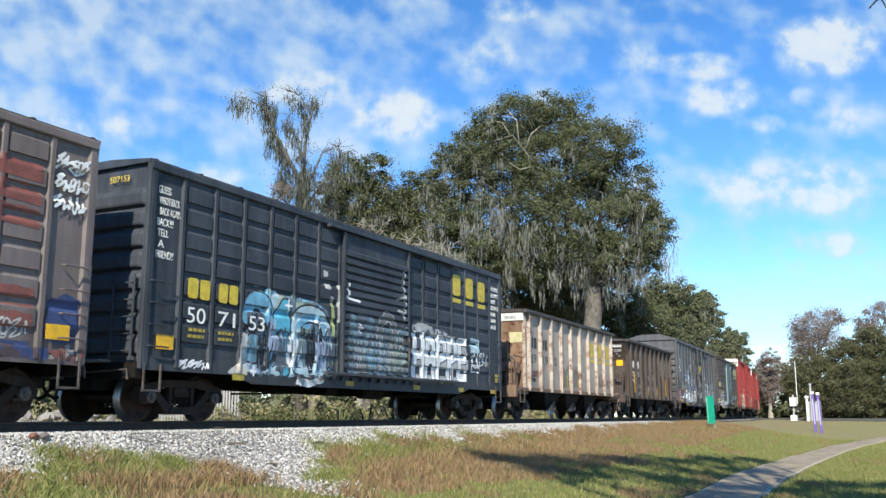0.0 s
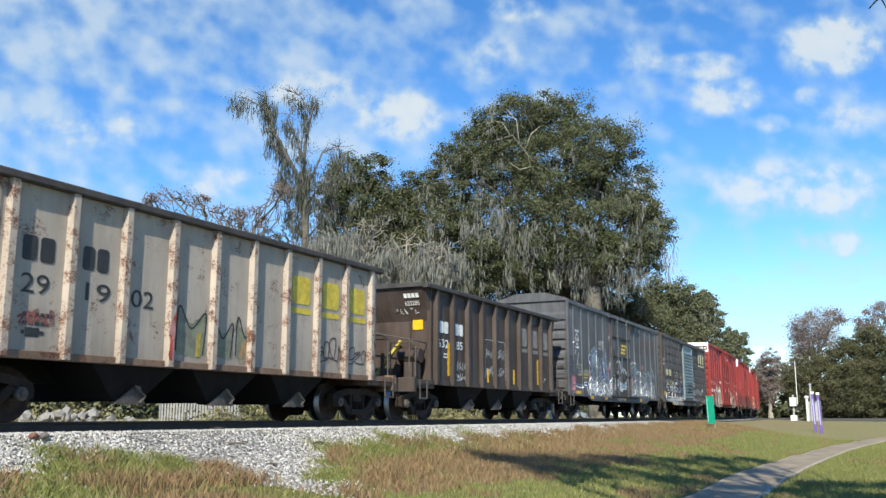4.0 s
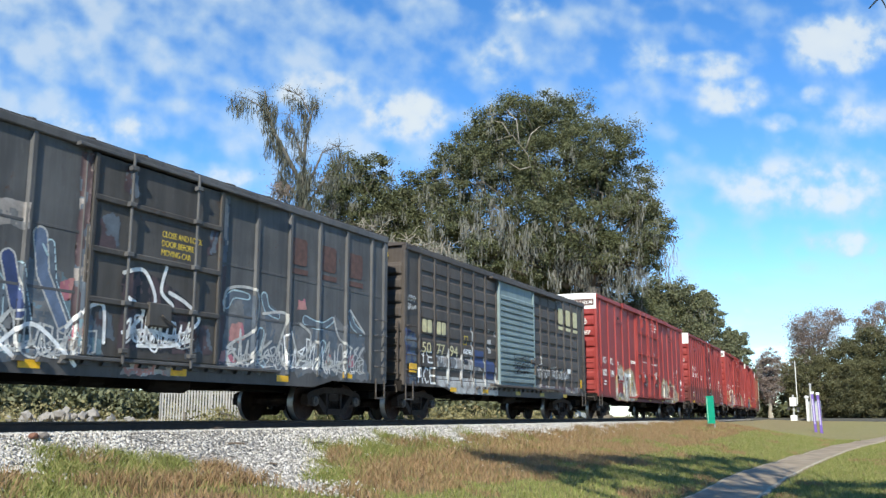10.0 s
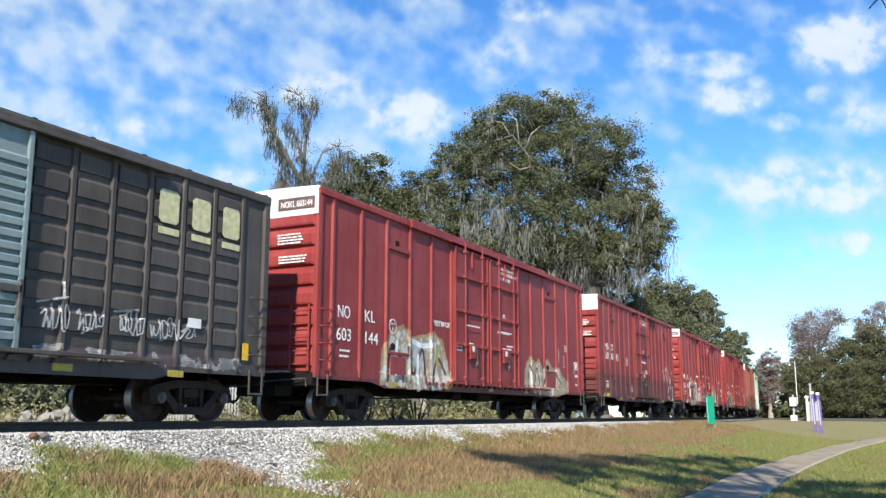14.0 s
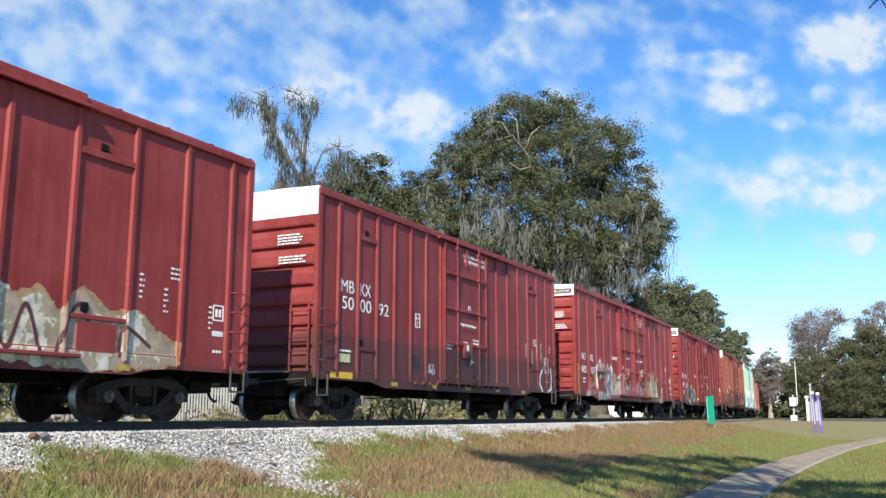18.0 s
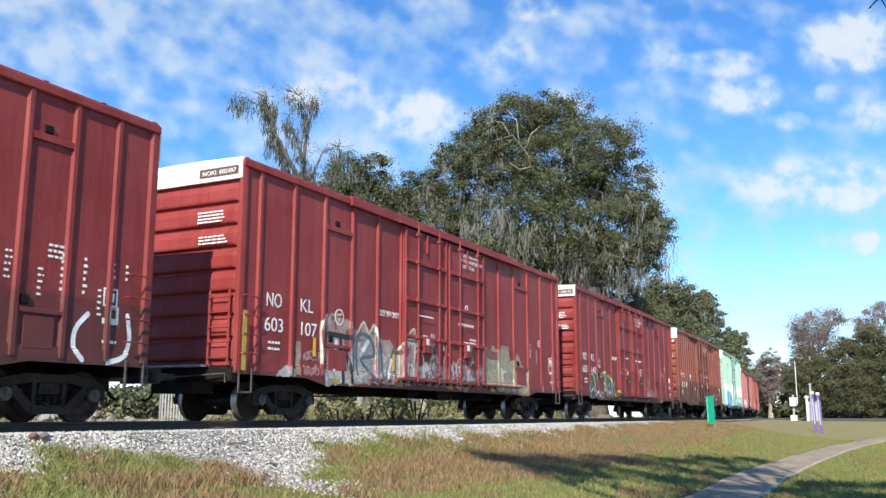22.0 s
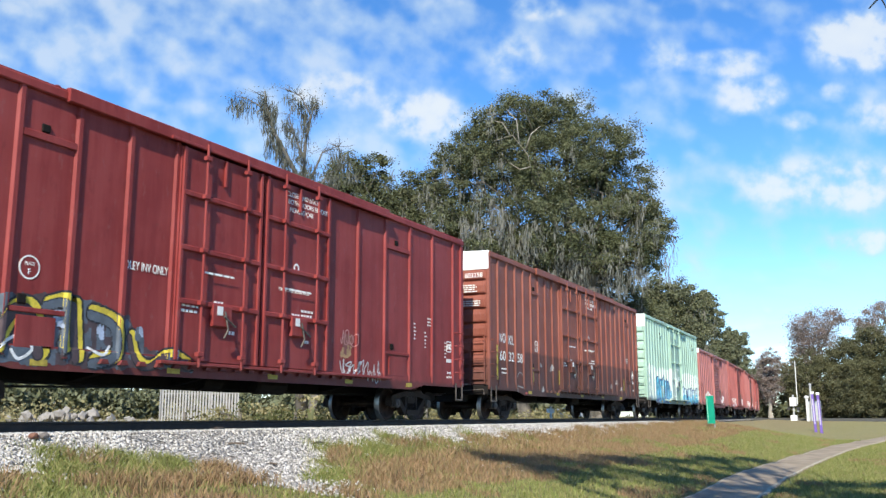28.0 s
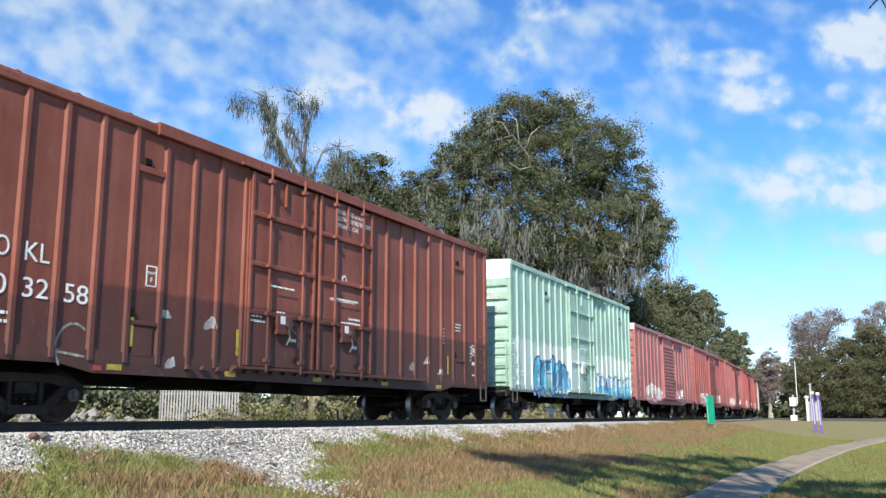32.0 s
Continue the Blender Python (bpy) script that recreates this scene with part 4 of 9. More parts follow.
def ground_z(x, y):
    """Height of the earth: the track's bank, the fall to the path, the rise to the level crossing."""
    d = track_y(x) - y
    toe = lerp(x, (28, 42, 52, 70), (-0.72, -0.34, -0.20, -0.16))
    low = lerp(x, (18, 40, 62, 82, 112), (-1.5, -1.35, -1.12, -0.62, -0.16))
    if d < 0:
        return lerp(-d, (0, 2.0, 3.6, 9, 60), (-0.36, -0.38, -0.62, -0.55, -0.3))
    z = lerp(d, (0, 2.0, 3.7, 9.8, 12), (-0.36, -0.38, toe - 0.06, low, low))
    return z + 0.04 * noise.noise((x * 0.35, y * 0.35, 0)) * min(1.0, d / 4)


def ground_material():
    n = Nodes("rough grass and earth")
    big, mid, fine = n.noise(0.13, 4), n.noise(1.1, 4), n.noise(22, 4, 0.7)
    green = n.mix(n.ramp(fine, 0.35, 0.65), (0.155, 0.155, 0.055), (0.25, 0.235, 0.095))
    straw = n.mix(n.ramp(fine, 0.35, 0.65), (0.17, 0.12, 0.07), (0.28, 0.205, 0.12))
    x, y, z = n.xyz()
    near = n.ramp(n.calc("MULTIPLY_ADD", mid, 2.2, y), 7.0, 10.5)
    t = n.calc("ADD", n.calc("MULTIPLY", near, 0.28), n.calc("ADD", n.calc("MULTIPLY", big, 0.55), n.calc("MULTIPLY", mid, 0.4)))
    col = n.mix(n.ramp(t, 0.46, 0.72), green, straw)
    col = n.mix(n.ramp(n.noise(0.5, 5), 0.6, 0.75), col, (0.14, 0.095, 0.06))
    # mown grass bleached by the sun towards the crossing
    far = n.ramp(n.calc("MULTIPLY_ADD", mid, 8.0, x), 38.0, 56.0)
    col = n.mix(n.calc("MULTIPLY", far, 0.65), col, n.mix(n.ramp(fine, 0.35, 0.65), (0.23, 0.205, 0.095), (0.36, 0.315, 0.16)))
    n.bump(fine, 0.8, 0.06)
    return n.done(col, 0.95, 0, 0.15)


def build_ground():
    xs = np.concatenate([[-2500, -600, -150, -60], np.arange(-30, 75, 1.0), np.arange(75, 160, 4), [200, 320, 700, 1500, 3000]])
    ys = np.concatenate([[-2500, -600, -150, -50, -25], np.arange(-14, 22, 0.6), np.arange(22, 60, 3), [80, 150, 400, 1200, 3000]])
    v = np.array([(x, y, ground_z(x, y) if abs(x) < 400 and abs(y) < 300 else -0.6) for x in xs for y in ys])
    m = len(ys)
    f = [(i * m + k, (i + 1) * m + k, (i + 1) * m + k + 1, i * m + k + 1) for i in range(len(xs) - 1) for k in range(m - 1)]
    me = array_mesh("ground", v, f, ground_material(), True)
    tagged(new("ground", me), "rough grass, green and straw brown, sloping from the track", "grass", kind="structure")


build_ground()


def gravel_material():
    n = Nodes("crushed stone")
    cell = n.voronoi(17, out="Color")
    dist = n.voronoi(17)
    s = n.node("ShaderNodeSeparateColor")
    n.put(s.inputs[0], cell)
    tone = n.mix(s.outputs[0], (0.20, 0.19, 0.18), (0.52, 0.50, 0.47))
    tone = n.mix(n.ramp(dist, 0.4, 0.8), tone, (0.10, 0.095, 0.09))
    n.bump(n.calc("SUBTRACT", 1.0, dist), 1.0, 0.06)
    return n.done(tone, 0.9, 0, 0.2)


def stone_material():
    n = Nodes("grey ballast stone")
    info = n.node("ShaderNodeNewGeometry")
    tone = n.mix(info.outputs["Random Per Island"], (0.25, 0.24, 0.225), (0.66, 0.635, 0.60))
    tone = n.mix(n.ramp(n.noise(26, 3), 0.5, 0.7), tone, (0.30, 0.28, 0.26))
    return n.done(tone, 0.85, 0, 0.2)


def bank_edge(x):
    """How far the crushed stone spreads towards the path at x."""
    w = lerp(x, (-30, 7, 8.2, 9.2, 10.3, 10.7, 11.0, 11.3, 12.0, 13.0, 14.2, 15.2, 16.3, 17.4, 18.6, 21, 24.6, 30, 36, 42, 52, 160), (3.9, 3.9, 3.1, 2.55, 2.6, 2.9, 4.3, 6.1, 5.7, 4.8, 3.8, 3.2, 2.75, 2.6, 2.75, 2.6, 2.55, 2.35, 2.2, 2.1, 2.05, 2.0))
    return w + 0.22 * noise.noise((x * 1.3, 3.0, 0)) + 0.22 * noise.noise((x * 4.1, 7.0, 0)) + 0.12 * noise.noise((x * 9.3, 5.0, 0))


def build_bed():
    g = Geo()
    rows = []
    for s in np.concatenate([np.concatenate([np.arange(-40, 6, 0.8), np.arange(6, 32, 0.2), np.arange(32, 70, 0.8)]), np.arange(70, 300, 4.0)]):
        row = []
        far, near = -2.4, bank_edge(float(s))
        for k, d in enumerate(np.concatenate([[far, -2.05], np.linspace(-1.6, 1.95, 6), np.linspace(2.2, near, 7)])):
            p, a = on_track(float(s), -float(d))
            gz = ground_z(p.x, p.y)
            top = -0.155 if abs(d) < 1.0 else -0.17
            base = gz + 0.03
            z = top if -1.7 <= d <= 2.0 else max(base, top - (abs(d) - 2.0) * 0.42) if d > 0 else base + 0.02
            if k in (0, 14):
                z = gz - 0.05
            row.append((p.x, p.y, z))
        rows.append(row)
    g.sheet(rows)
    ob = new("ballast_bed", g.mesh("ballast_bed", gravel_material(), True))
    tagged(ob, "bed of grey crushed stone under the rails", "ballast", kind="structure")
    # loose stones on the near shoulder
    rng = np.random.default_rng(5)
    ico = bmesh.new()
    bmesh.ops.create_icosphere(ico, subdivisions=1, radius=1.0)
    bv = np.array([v.co[:] for v in ico.verts])
    bf = np.array([[v.index for v in f.verts] for f in ico.faces])
    ico.free()
    pts = []
    for _ in range(40000):
        s = 4 + 46 * rng.random() ** 1.5
        lim = bank_edge(s)
        d = 0.95 + (lim + 0.25 - 0.95) * rng.random() ** 0.9 + (1.1 * rng.random() ** 2 if rng.random() < 0.12 else 0.0)
        p, a = on_track(s, -d)
        top = -0.17
        z = top if d < 2.0 else max(ground_z(p.x, p.y) + 0.03, top - (d - 2.0) * 0.42)
        pts.append((p.x, p.y, z + 0.004, 0.010 + 0.017 * rng.random() ** 1.4))
    for _ in range(160):
        s, d = 4 + 18 * rng.random(), 3.0 + 3.0 * rng.random()
        p, a = on_track(s, -d)
        pts.append((p.x, p.y, ground_z(p.x, p.y) + 0.01, 0.015 + 0.02 * rng.random()))
    pts = np.array(pts)
    k = len(pts)
    sc = pts[:, 3][:, None, None] * (0.65 + 0.7 * rng.random((k, 1, 3)))
    jit = 1 + 0.35 * (rng.random((k, len(bv), 1)) - 0.5)
    ang = rng.random(k) * 6.28
    base = bv[None] * sc * jit
    c, s_ = np.cos(ang)[:, None], np.sin(ang)[:, None]
    x = base[:, :, 0] * c - base[:, :, 1] * s_
    y = base[:, :, 0] * s_ + base[:, :, 1] * c
    v = np.stack([x, y, base[:, :, 2]], -1) + pts[:, None, :3]
    f = bf[None] + (np.arange(k) * len(bv))[:, None, None]
    me = array_mesh("ballast_stones", v.reshape(-1, 3), f.reshape(-1, 3), stone_material())
    tagged(new("ballast_stones", me), "loose pale grey crushed stones beside the rail", "ballast", kind="stuff")


build_bed()


def build_track():
    tr = thing("railway_track", None, "single railway track with dark rusty rails on wooden ties", "railway track", kind="structure")
    for off in (-0.755, 0.755):
        sec = [(-0.07, -0.172), (0.07, -0.172), (0.07, -0.160), (0.012, -0.145), (0.012, -0.045), (0.036, -0.035), (0.036, -0.006), (0.028, 0.0), (-0.028, 0.0), (-0.036, -0.006), (-0.036, -0.035), (-0.012, -0.045), (-0.012, -0.145), (-0.07, -0.160)]
        rows = []
        for s in np.concatenate([[-60], np.arange(-20, 300, 4.0)]):
            row = []
            for u, z in sec + sec[:1]:
                p, a = on_track(float(s), off + u)
                row.append((p.x, p.y, z))
            rows.append(row)
        me = Geo().sheet(rows).mesh("rail", M["rail"])
        me.materials.append(M["railtop"])
        for p in me.polygons:
            if p.normal.z > 0.5 and p.center.z > -0.01:
                p.material_index = 1
        part("rail", me, None, tr)
    tie = Geo().bar("y", -1.3, 1.3, -0.115, 0.115, -0.33, -0.165, 0.012).mesh("tie", M["tie"])
    for k in range(150):
        p, a = on_track(-12 + 0.55 * k)
        o = part("tie", tie, None, tr)
        o.location, o.rotation_euler = p, (0, 0, a)


build_track()


# ---- footpath ----
def path_y(x):
    return lerp(x, (-40, 0, 14, 19, 25, 30, 36, 41, 47, 53, 63, 80), (3.5, 3.5, 3.5, 3.6, 3.82, 3.82, 3.72, 3.6, 3.25, 2.6, 1.4, -1.5))


def build_path():
    n = Nodes("worn asphalt path")
    fine = n.noise(40, 4, 0.7)
    col = n.mix(n.ramp(n.noise(1.4, 5), 0.35, 0.65), (0.255, 0.205, 0.145), (0.355, 0.29, 0.21))
    col = n.mix(n.ramp(fine, 0.55, 0.75), col, (0.24, 0.22, 0.19))
    n.bump(fine, 0.5, 0.01)
    mat = n.done(col, 0.9, 0, 0.2)
    sand = plain("pale sandy path edge", (0.40, 0.345, 0.25), 0.95, 0, 0.25, 5, 0.4)
    rows = []
    for x in np.arange(-30, 80, 0.5):
        y = path_y(x)
        w = 0.62 + 0.05 * noise.noise((x * 0.9, 1, 0))
        dy = (path_y(x + 0.5) - path_y(x - 0.5))
        k = math.hypot(1, dy)
        row = []
        for q, dz in ((-1, -0.05), (-1, 0.035), (-0.88, 0.045), (0.88, 0.045), (1, 0.035), (1, -0.05)):
            e = w * (1 + 0.08 * noise.noise((x * 2.3, q * 5, 2)))
            px, py = x - dy * q * e / k, y + q * e / k
            row.append((px, py, ground_z(px, py) + dz))
        rows.append(row)
    me = Geo().sheet(rows).mesh("footpath", mat, True)
    me.materials.append(sand)
    for k, p in enumerate(me.polygons):
        if k % 5 in (1, 3):
            p.material_index = 1
    ob = new("footpath", me)
    tagged(ob, "narrow worn asphalt footpath beside the railway", "path", kind="structure")


build_path()


# ---- grass ----
def blade_material(name, a, b, c):
    n = Nodes(name)
    info = n.node("ShaderNodeNewGeometry")
    r = info.outputs["Random Per Island"]
    col = n.mix(n.ramp(r, 0.0, 0.55), a, b)
    col = n.mix(n.ramp(r, 0.6, 0.95), col, c)
    n.b.inputs["Transmission Weight"].default_value = 0.0
    return n.done(col, 0.8, 0, 0.15)


def blades(name, label, pts, h, w, mat, seed, lean=0.5):
    """Bent grass blades, two faces each, at the given roots."""
    rng = np.random.default_rng(seed)
    k = len(pts)
    pts = np.asarray(pts)
    ang = rng.random(k) * 2 * np.pi
    hh = h * (0.45 + 0.75 * rng.random(k))
    ww = w * (0.6 + 0.8 * rng.random(k))
    dx, dy = np.cos(ang), np.sin(ang)
    bend = lean * hh * (0.3 + rng.random(k))
    la = rng.random(k) * 2 * np.pi
    lx, ly = np.cos(la) * bend, np.sin(la) * bend
    v = np.empty((k, 5, 3))
    v[:, 0] = pts + np.stack([-dx * ww, -dy * ww, np.full(k, -0.02)], -1)
    v[:, 1] = pts + np.stack([dx * ww, dy * ww, np.full(k, -0.02)], -1)
    v[:, 2] = pts + np.stack([dx * ww * 0.7 + lx * 0.35, dy * ww * 0.7 + ly * 0.35, hh * 0.6], -1)
    v[:, 3] = pts + np.stack([-dx * ww * 0.7 + lx * 0.35, -dy * ww * 0.7 + ly * 0.35, hh * 0.6], -1)
    v[:, 4] = pts + np.stack([lx, ly, hh], -1)
    i = np.arange(k)[:, None] * 5
    f = np.concatenate([np.concatenate([i + 0, i + 1, i + 2], 1), np.concatenate([i + 0, i + 2, i + 3], 1), np.concatenate([i + 3, i + 2, i + 4], 1)])
    ob = new(name, array_mesh(name, v.reshape(-1, 3), f, mat))
    return tagged(ob, label, "grass", kind="stuff")


def build_grass():
    rng = np.random.default_rng(9)
    green = blade_material("green grass blades", (0.11, 0.135, 0.034), (0.20, 0.225, 0.068), (0.31, 0.27, 0.12))
    straw = blade_material("dry grass blades", (0.18, 0.115, 0.064), (0.315, 0.205, 0.115), (0.20, 0.18, 0.075))
    g, s = [], []
    while len(g) + len(s) < 240000:
        x = 3 + 52 * rng.random() ** 1.35
        d = 2.0 + 12.5 * rng.random()
        y = track_y(x) - d
        if d < bank_edge(x) - 0.1 - 0.7 * rng.random() ** 3 or abs(y - path_y(x)) < 0.72:
            continue
        if d < bank_edge(x) + 0.6 and rng.random() < 0.35:
            continue
        band = (0.4 if 4.1 < d < 6.6 else -0.35) if x < 25 else (0.45 if d < 6.2 else -0.45 if d < 10 else -0.7)
        if x < 10.6 and d > 4.6:
            band = 0.25
        elif 7.5 < x < 11.5:
            band = -0.5
        t = 0.9 * noise.noise((x * 0.3, y * 0.4, 4)) + 0.9 * noise.noise((x * 1.1, y * 1.1, 8)) + band
        (s if t > 0 else g).append((x, y, ground_z(x, y)))
    blades("grass_green", "short green grass beside the footpath", g, 0.085, 0.0055, green, 1, 0.8)
    blades("grass_dry", "dry brown grass on the bank below the track", s, 0.13, 0.0055, straw, 2, 0.9)
    # green tufts growing into the stones
    t = []
    for cx, cy, r in ((9.0, 10.35, 0.30), (9.6, 10.2, 0.35), (10.3, 10.15, 0.40), (10.9, 10.2, 0.32), (15.6, 10.6, 0.35), (16.4, 10.5, 0.45), (17.4, 10.7, 0.35), (18.6, 11.0, 0.3), (8.1, 9.9, 0.4), (20.5, 10.75, 0.5), (23.0, 10.9, 0.5), (12.6, 8.6, 0.3), (13.4, 8.9, 0.35), (14.4, 9.6, 0.35), (15.3, 9.8, 0.4), (16.8, 10.2, 0.45), (18.2, 10.4, 0.5), (19.4, 10.5, 0.4), (7.6, 9.3, 0.5), (9.3, 10.9, 0.3), (10.2, 10.75, 0.25), (11.0, 10.5, 0.25), (26, 10.7, 0.5)):
        for _ in range(1100):
            x, y = cx + r * rng.normal() * 0.8, cy + r * rng.normal() * 0.6
            t.append((x, y, max(ground_z(x, y), -0.2 - max(0.0, track_y(x) - y - 2.0) * 0.42)))
    blades("grass_tufts", "green tufts of grass at the edge of the stones", t, 0.13, 0.006, green, 6, 0.9)
    # taller weeds along the edge of the stones, and behind the track
    t = []
    while len(t) < 9000:
        x = 3 + 60 * rng.random()
        if noise.noise((x * 0.5, 11, 0)) < 0.0:
            continue
        y = track_y(x) - bank_edge(x) - 0.1 - 0.5 * rng.random() ** 2
        t.append((x, y, ground_z(x, y)))
    for cx, cy, r in ((10.2, 9.3, 0.35), (10.9, 9.0, 0.3), (9.4, 9.0, 0.4), (9.0, 9.6, 0.3), (11.4, 9.9, 0.2), (13.6, 8.2, 0.35), (14.6, 8.7, 0.4), (15.8, 9.2, 0.5), (17.0, 9.2, 0.6), (16.2, 8.2, 0.5), (18.6, 9.6, 0.6), (20.5, 9.6, 0.7), (22.5, 9.8, 0.7), (24.5, 10.0, 0.7), (36.5, 12.0, 0.8), (38.5, 12.3, 0.9), (33.0, 11.4, 0.6), (41.0, 12.4, 0.8), (29.5, 10.9, 0.5), (44.5, 12.8, 0.8), (27.0, 10.3, 0.4), (31.0, 10.6, 0.7)):
        for _ in range(420):
            x, y = cx + r * rng.normal(), cy + 0.45 * r * rng.normal()
            t.append((x, y, ground_z(x, y)))
    blades("weeds", "tall brown weeds along the edge of the stones", t, 0.24, 0.007, straw, 3, 0.9)
    t = []
    for _ in range(26000):
        x = 6 + 90 * rng.random()
        y = track_y(x) + 3.0 + 9 * rng.random() ** 1.3
        if noise.noise((x * 0.25, y * 0.3, 21)) > -0.15:
            t.append((x, y, ground_z(x, y)))
    blades("tall_grass", "tall mixed grass behind the track", t, 0.6, 0.012, blade_material("tall grass blades", (0.08, 0.09, 0.03), (0.17, 0.16, 0.07), (0.30, 0.24, 0.13)), 4, 0.8)


build_grass()


# ---- trees ----
def leaf_material(name, a, b, c):
    n = Nodes(name)
    info = n.node("ShaderNodeNewGeometry")
    r = info.outputs["Random Per Island"]
    col = n.mix(n.ramp(r, 0.0, 0.6), a, b)
    col = n.mix(n.ramp(r, 0.75, 1.0), col, c)
    col = n.mix(n.ramp(n.noise(0.35, 3), 0.4, 0.65), col, b)
    return n.done(col, 0.6, 0, 0.3)


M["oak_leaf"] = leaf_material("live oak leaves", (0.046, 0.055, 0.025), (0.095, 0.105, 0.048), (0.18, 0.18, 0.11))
# oak leaf again, paler and greyer: haze of distance put into the colour
M["oak_leaf_far"] = leaf_material("haze-paled far oak leaves", (0.062, 0.070, 0.038), (0.115, 0.125, 0.066), (0.18, 0.18, 0.11))
M["mossy_leaf"] = leaf_material("mossy grey-green leaves", (0.07, 0.068, 0.044), (0.11, 0.105, 0.07), (0.16, 0.15, 0.11))
M["shrub_leaf"] = leaf_material("shrub leaves", (0.035, 0.045, 0.016), (0.08, 0.09, 0.03), (0.16, 0.15, 0.07))
M["dry_scrub"] = leaf_material("dry scrub leaves", (0.115, 0.115, 0.048), (0.21, 0.19, 0.09), (0.38, 0.32, 0.19))
M["moss"] = leaf_material("grey hanging moss", (0.10, 0.10, 0.084), (0.17, 0.17, 0.145), (0.30, 0.295, 0.26))
M["dark_moss"] = leaf_material("dark grey-green moss", (0.046, 0.050, 0.036), (0.085, 0.090, 0.068), (0.15, 0.155, 0.125))
M["russet_leaf"] = leaf_material("russet leaves", (0.13, 0.095, 0.08), (0.22, 0.17, 0.145), (0.36, 0.30, 0.27))
M["olive_leaf"] = leaf_material("olive broadleaf", (0.050, 0.054, 0.024), (0.10, 0.10, 0.047), (0.17, 0.155, 0.085))
M["bark"] = plain("grey bark", (0.13, 0.115, 0.095), 0.9, 0, 0.4, 3, 0.6)
M["pale_bark"] = plain("pale bare branches", (0.30, 0.27, 0.22), 0.9, 0, 0.3, 3, 0.4)


def leaf_quads(centres, size, rng, flat=0.5):
    """Small diamond leaves with free tilt at the given centres."""
    k = len(centres)
    a = rng.normal(size=(k, 3))
    a /= np.linalg.norm(a, axis=1)[:, None]
    b = rng.normal(size=(k, 3))
    b -= a * (a * b).sum(1)[:, None]
    b /= np.linalg.norm(b, axis=1)[:, None]
    s = size * (0.6 + 0.8 * rng.random((k, 1)))
    v = np.stack([centres - a * s, centres + b * s * 0.55, centres + a * s, centres - b * s * 0.55], 1)
    f = np.arange(k * 4).reshape(k, 4)
    return v.reshape(-1, 3), f


def crown_points(blobs, per, rng, shell=0.55, clump=0.32, m=26):
    """Leaf places: clumps scattered near the surface of overlapping lobes."""
    out = []
    for (x, y, z, rx, ry, rz) in blobs:
        vol = (rx * ry * rz) ** (1 / 3)
        nc = max(8, int(per * vol * vol))
        d = rng.normal(size=(nc, 3))
        d /= np.linalg.norm(d, axis=1)[:, None]
        r = shell + (1.0 - shell) * rng.random((nc, 1)) ** 0.6
        # some tufts stand out past the lobe and break its outline
        r = np.where(rng.random((nc, 1)) < 0.14, 0.98 + 0.2 * rng.random((nc, 1)), r)
        c = np.array([x, y, z]) + d * r * np.array([rx, ry, rz])
        spread = clump * vol ** 0.5
        size = spread * (0.55 + 0.9 * rng.random((nc, 1, 1)))
        pts = c[:, None, :] + rng.normal(size=(nc, m, 3)) * size * np.array([1, 1, 0.6])
        out.append(pts.reshape(-1, 3))
    return np.concatenate(out)


def moss_mesh(roots, length, rng, mat, name="moss"):
    """Hanging beards: narrow tapering strands in small bunches."""
    k = len(roots)
    m = 30
    drop = rng.random((k * m, 1)) * np.repeat(length * (0.25 + 0.6 * rng.random(k)), m)[:, None]
    roots = np.repeat(np.asarray(roots), m, 0) + rng.normal(size=(k * m, 3)) * np.array([0.17, 0.17, 0.10]) * (1.1 - 0.5 * drop / length) - drop * np.array([[0.0, 0.0, 1.0]])
    L = 0.25 + 0.45 * rng.random(k * m)
    n = k * m
    ang = rng.random(n) * np.pi
    w = 0.012 + 0.022 * rng.random(n)
    dx, dy = np.cos(ang) * w, np.sin(ang) * w
    v = np.empty((n, 6, 3))
    sway = rng.normal(size=(n, 2)) * 0.06
    for q, (t, ww) in enumerate(((0, 0.6), (0.45, 1.0), (1.0, 0.25))):
        px = roots[:, 0] + sway[:, 0] * t
        py = roots[:, 1] + sway[:, 1] * t
        pz = roots[:, 2] - L * t
        v[:, q * 2] = np.stack([px - dx * ww, py - dy * ww, pz], -1)
        v[:, q * 2 + 1] = np.stack([px + dx * ww, py + dy * ww, pz], -1)
    i = np.arange(n)[:, None] * 6
    f = np.concatenate([np.concatenate([i, i + 1, i + 3, i + 2], 1), np.concatenate([i + 2, i + 3, i + 5, i + 4], 1)])
    return array_mesh(name, v.reshape(-1, 3), f, mat)


def limb(g, a, b, r0, r1, rng, wob=0.08, n=7):
    a, b = Vector(a), Vector(b)
    L = (b - a).length
    pts = []
    for i in range(n):
        t = i / (n - 1)
        p = a.lerp(b, t)
        k = math.sin(t * math.pi) * L * wob
        pts.append(p + Vector((rng.normal() * k, rng.normal() * k, rng.normal() * k * 0.6)))
    pts[0], pts[-1] = a, b
    g.tube(pts, [r0 + (r1 - r0) * i / (n - 1) for i in range(n)], 8)
    return pts


# the camera's forward and right, to lay out the far trees by bearing and distance
FWD = Vector((math.cos(radians(27.38)), math.sin(radians(27.38)), 0))
RIGHT = Vector((math.sin(radians(27.38)), -math.cos(radians(27.38)), 0))


def spot(side, ahead, z=0.0):
    p = FWD * ahead + RIGHT * side
    return Vector((p.x, p.y, z))


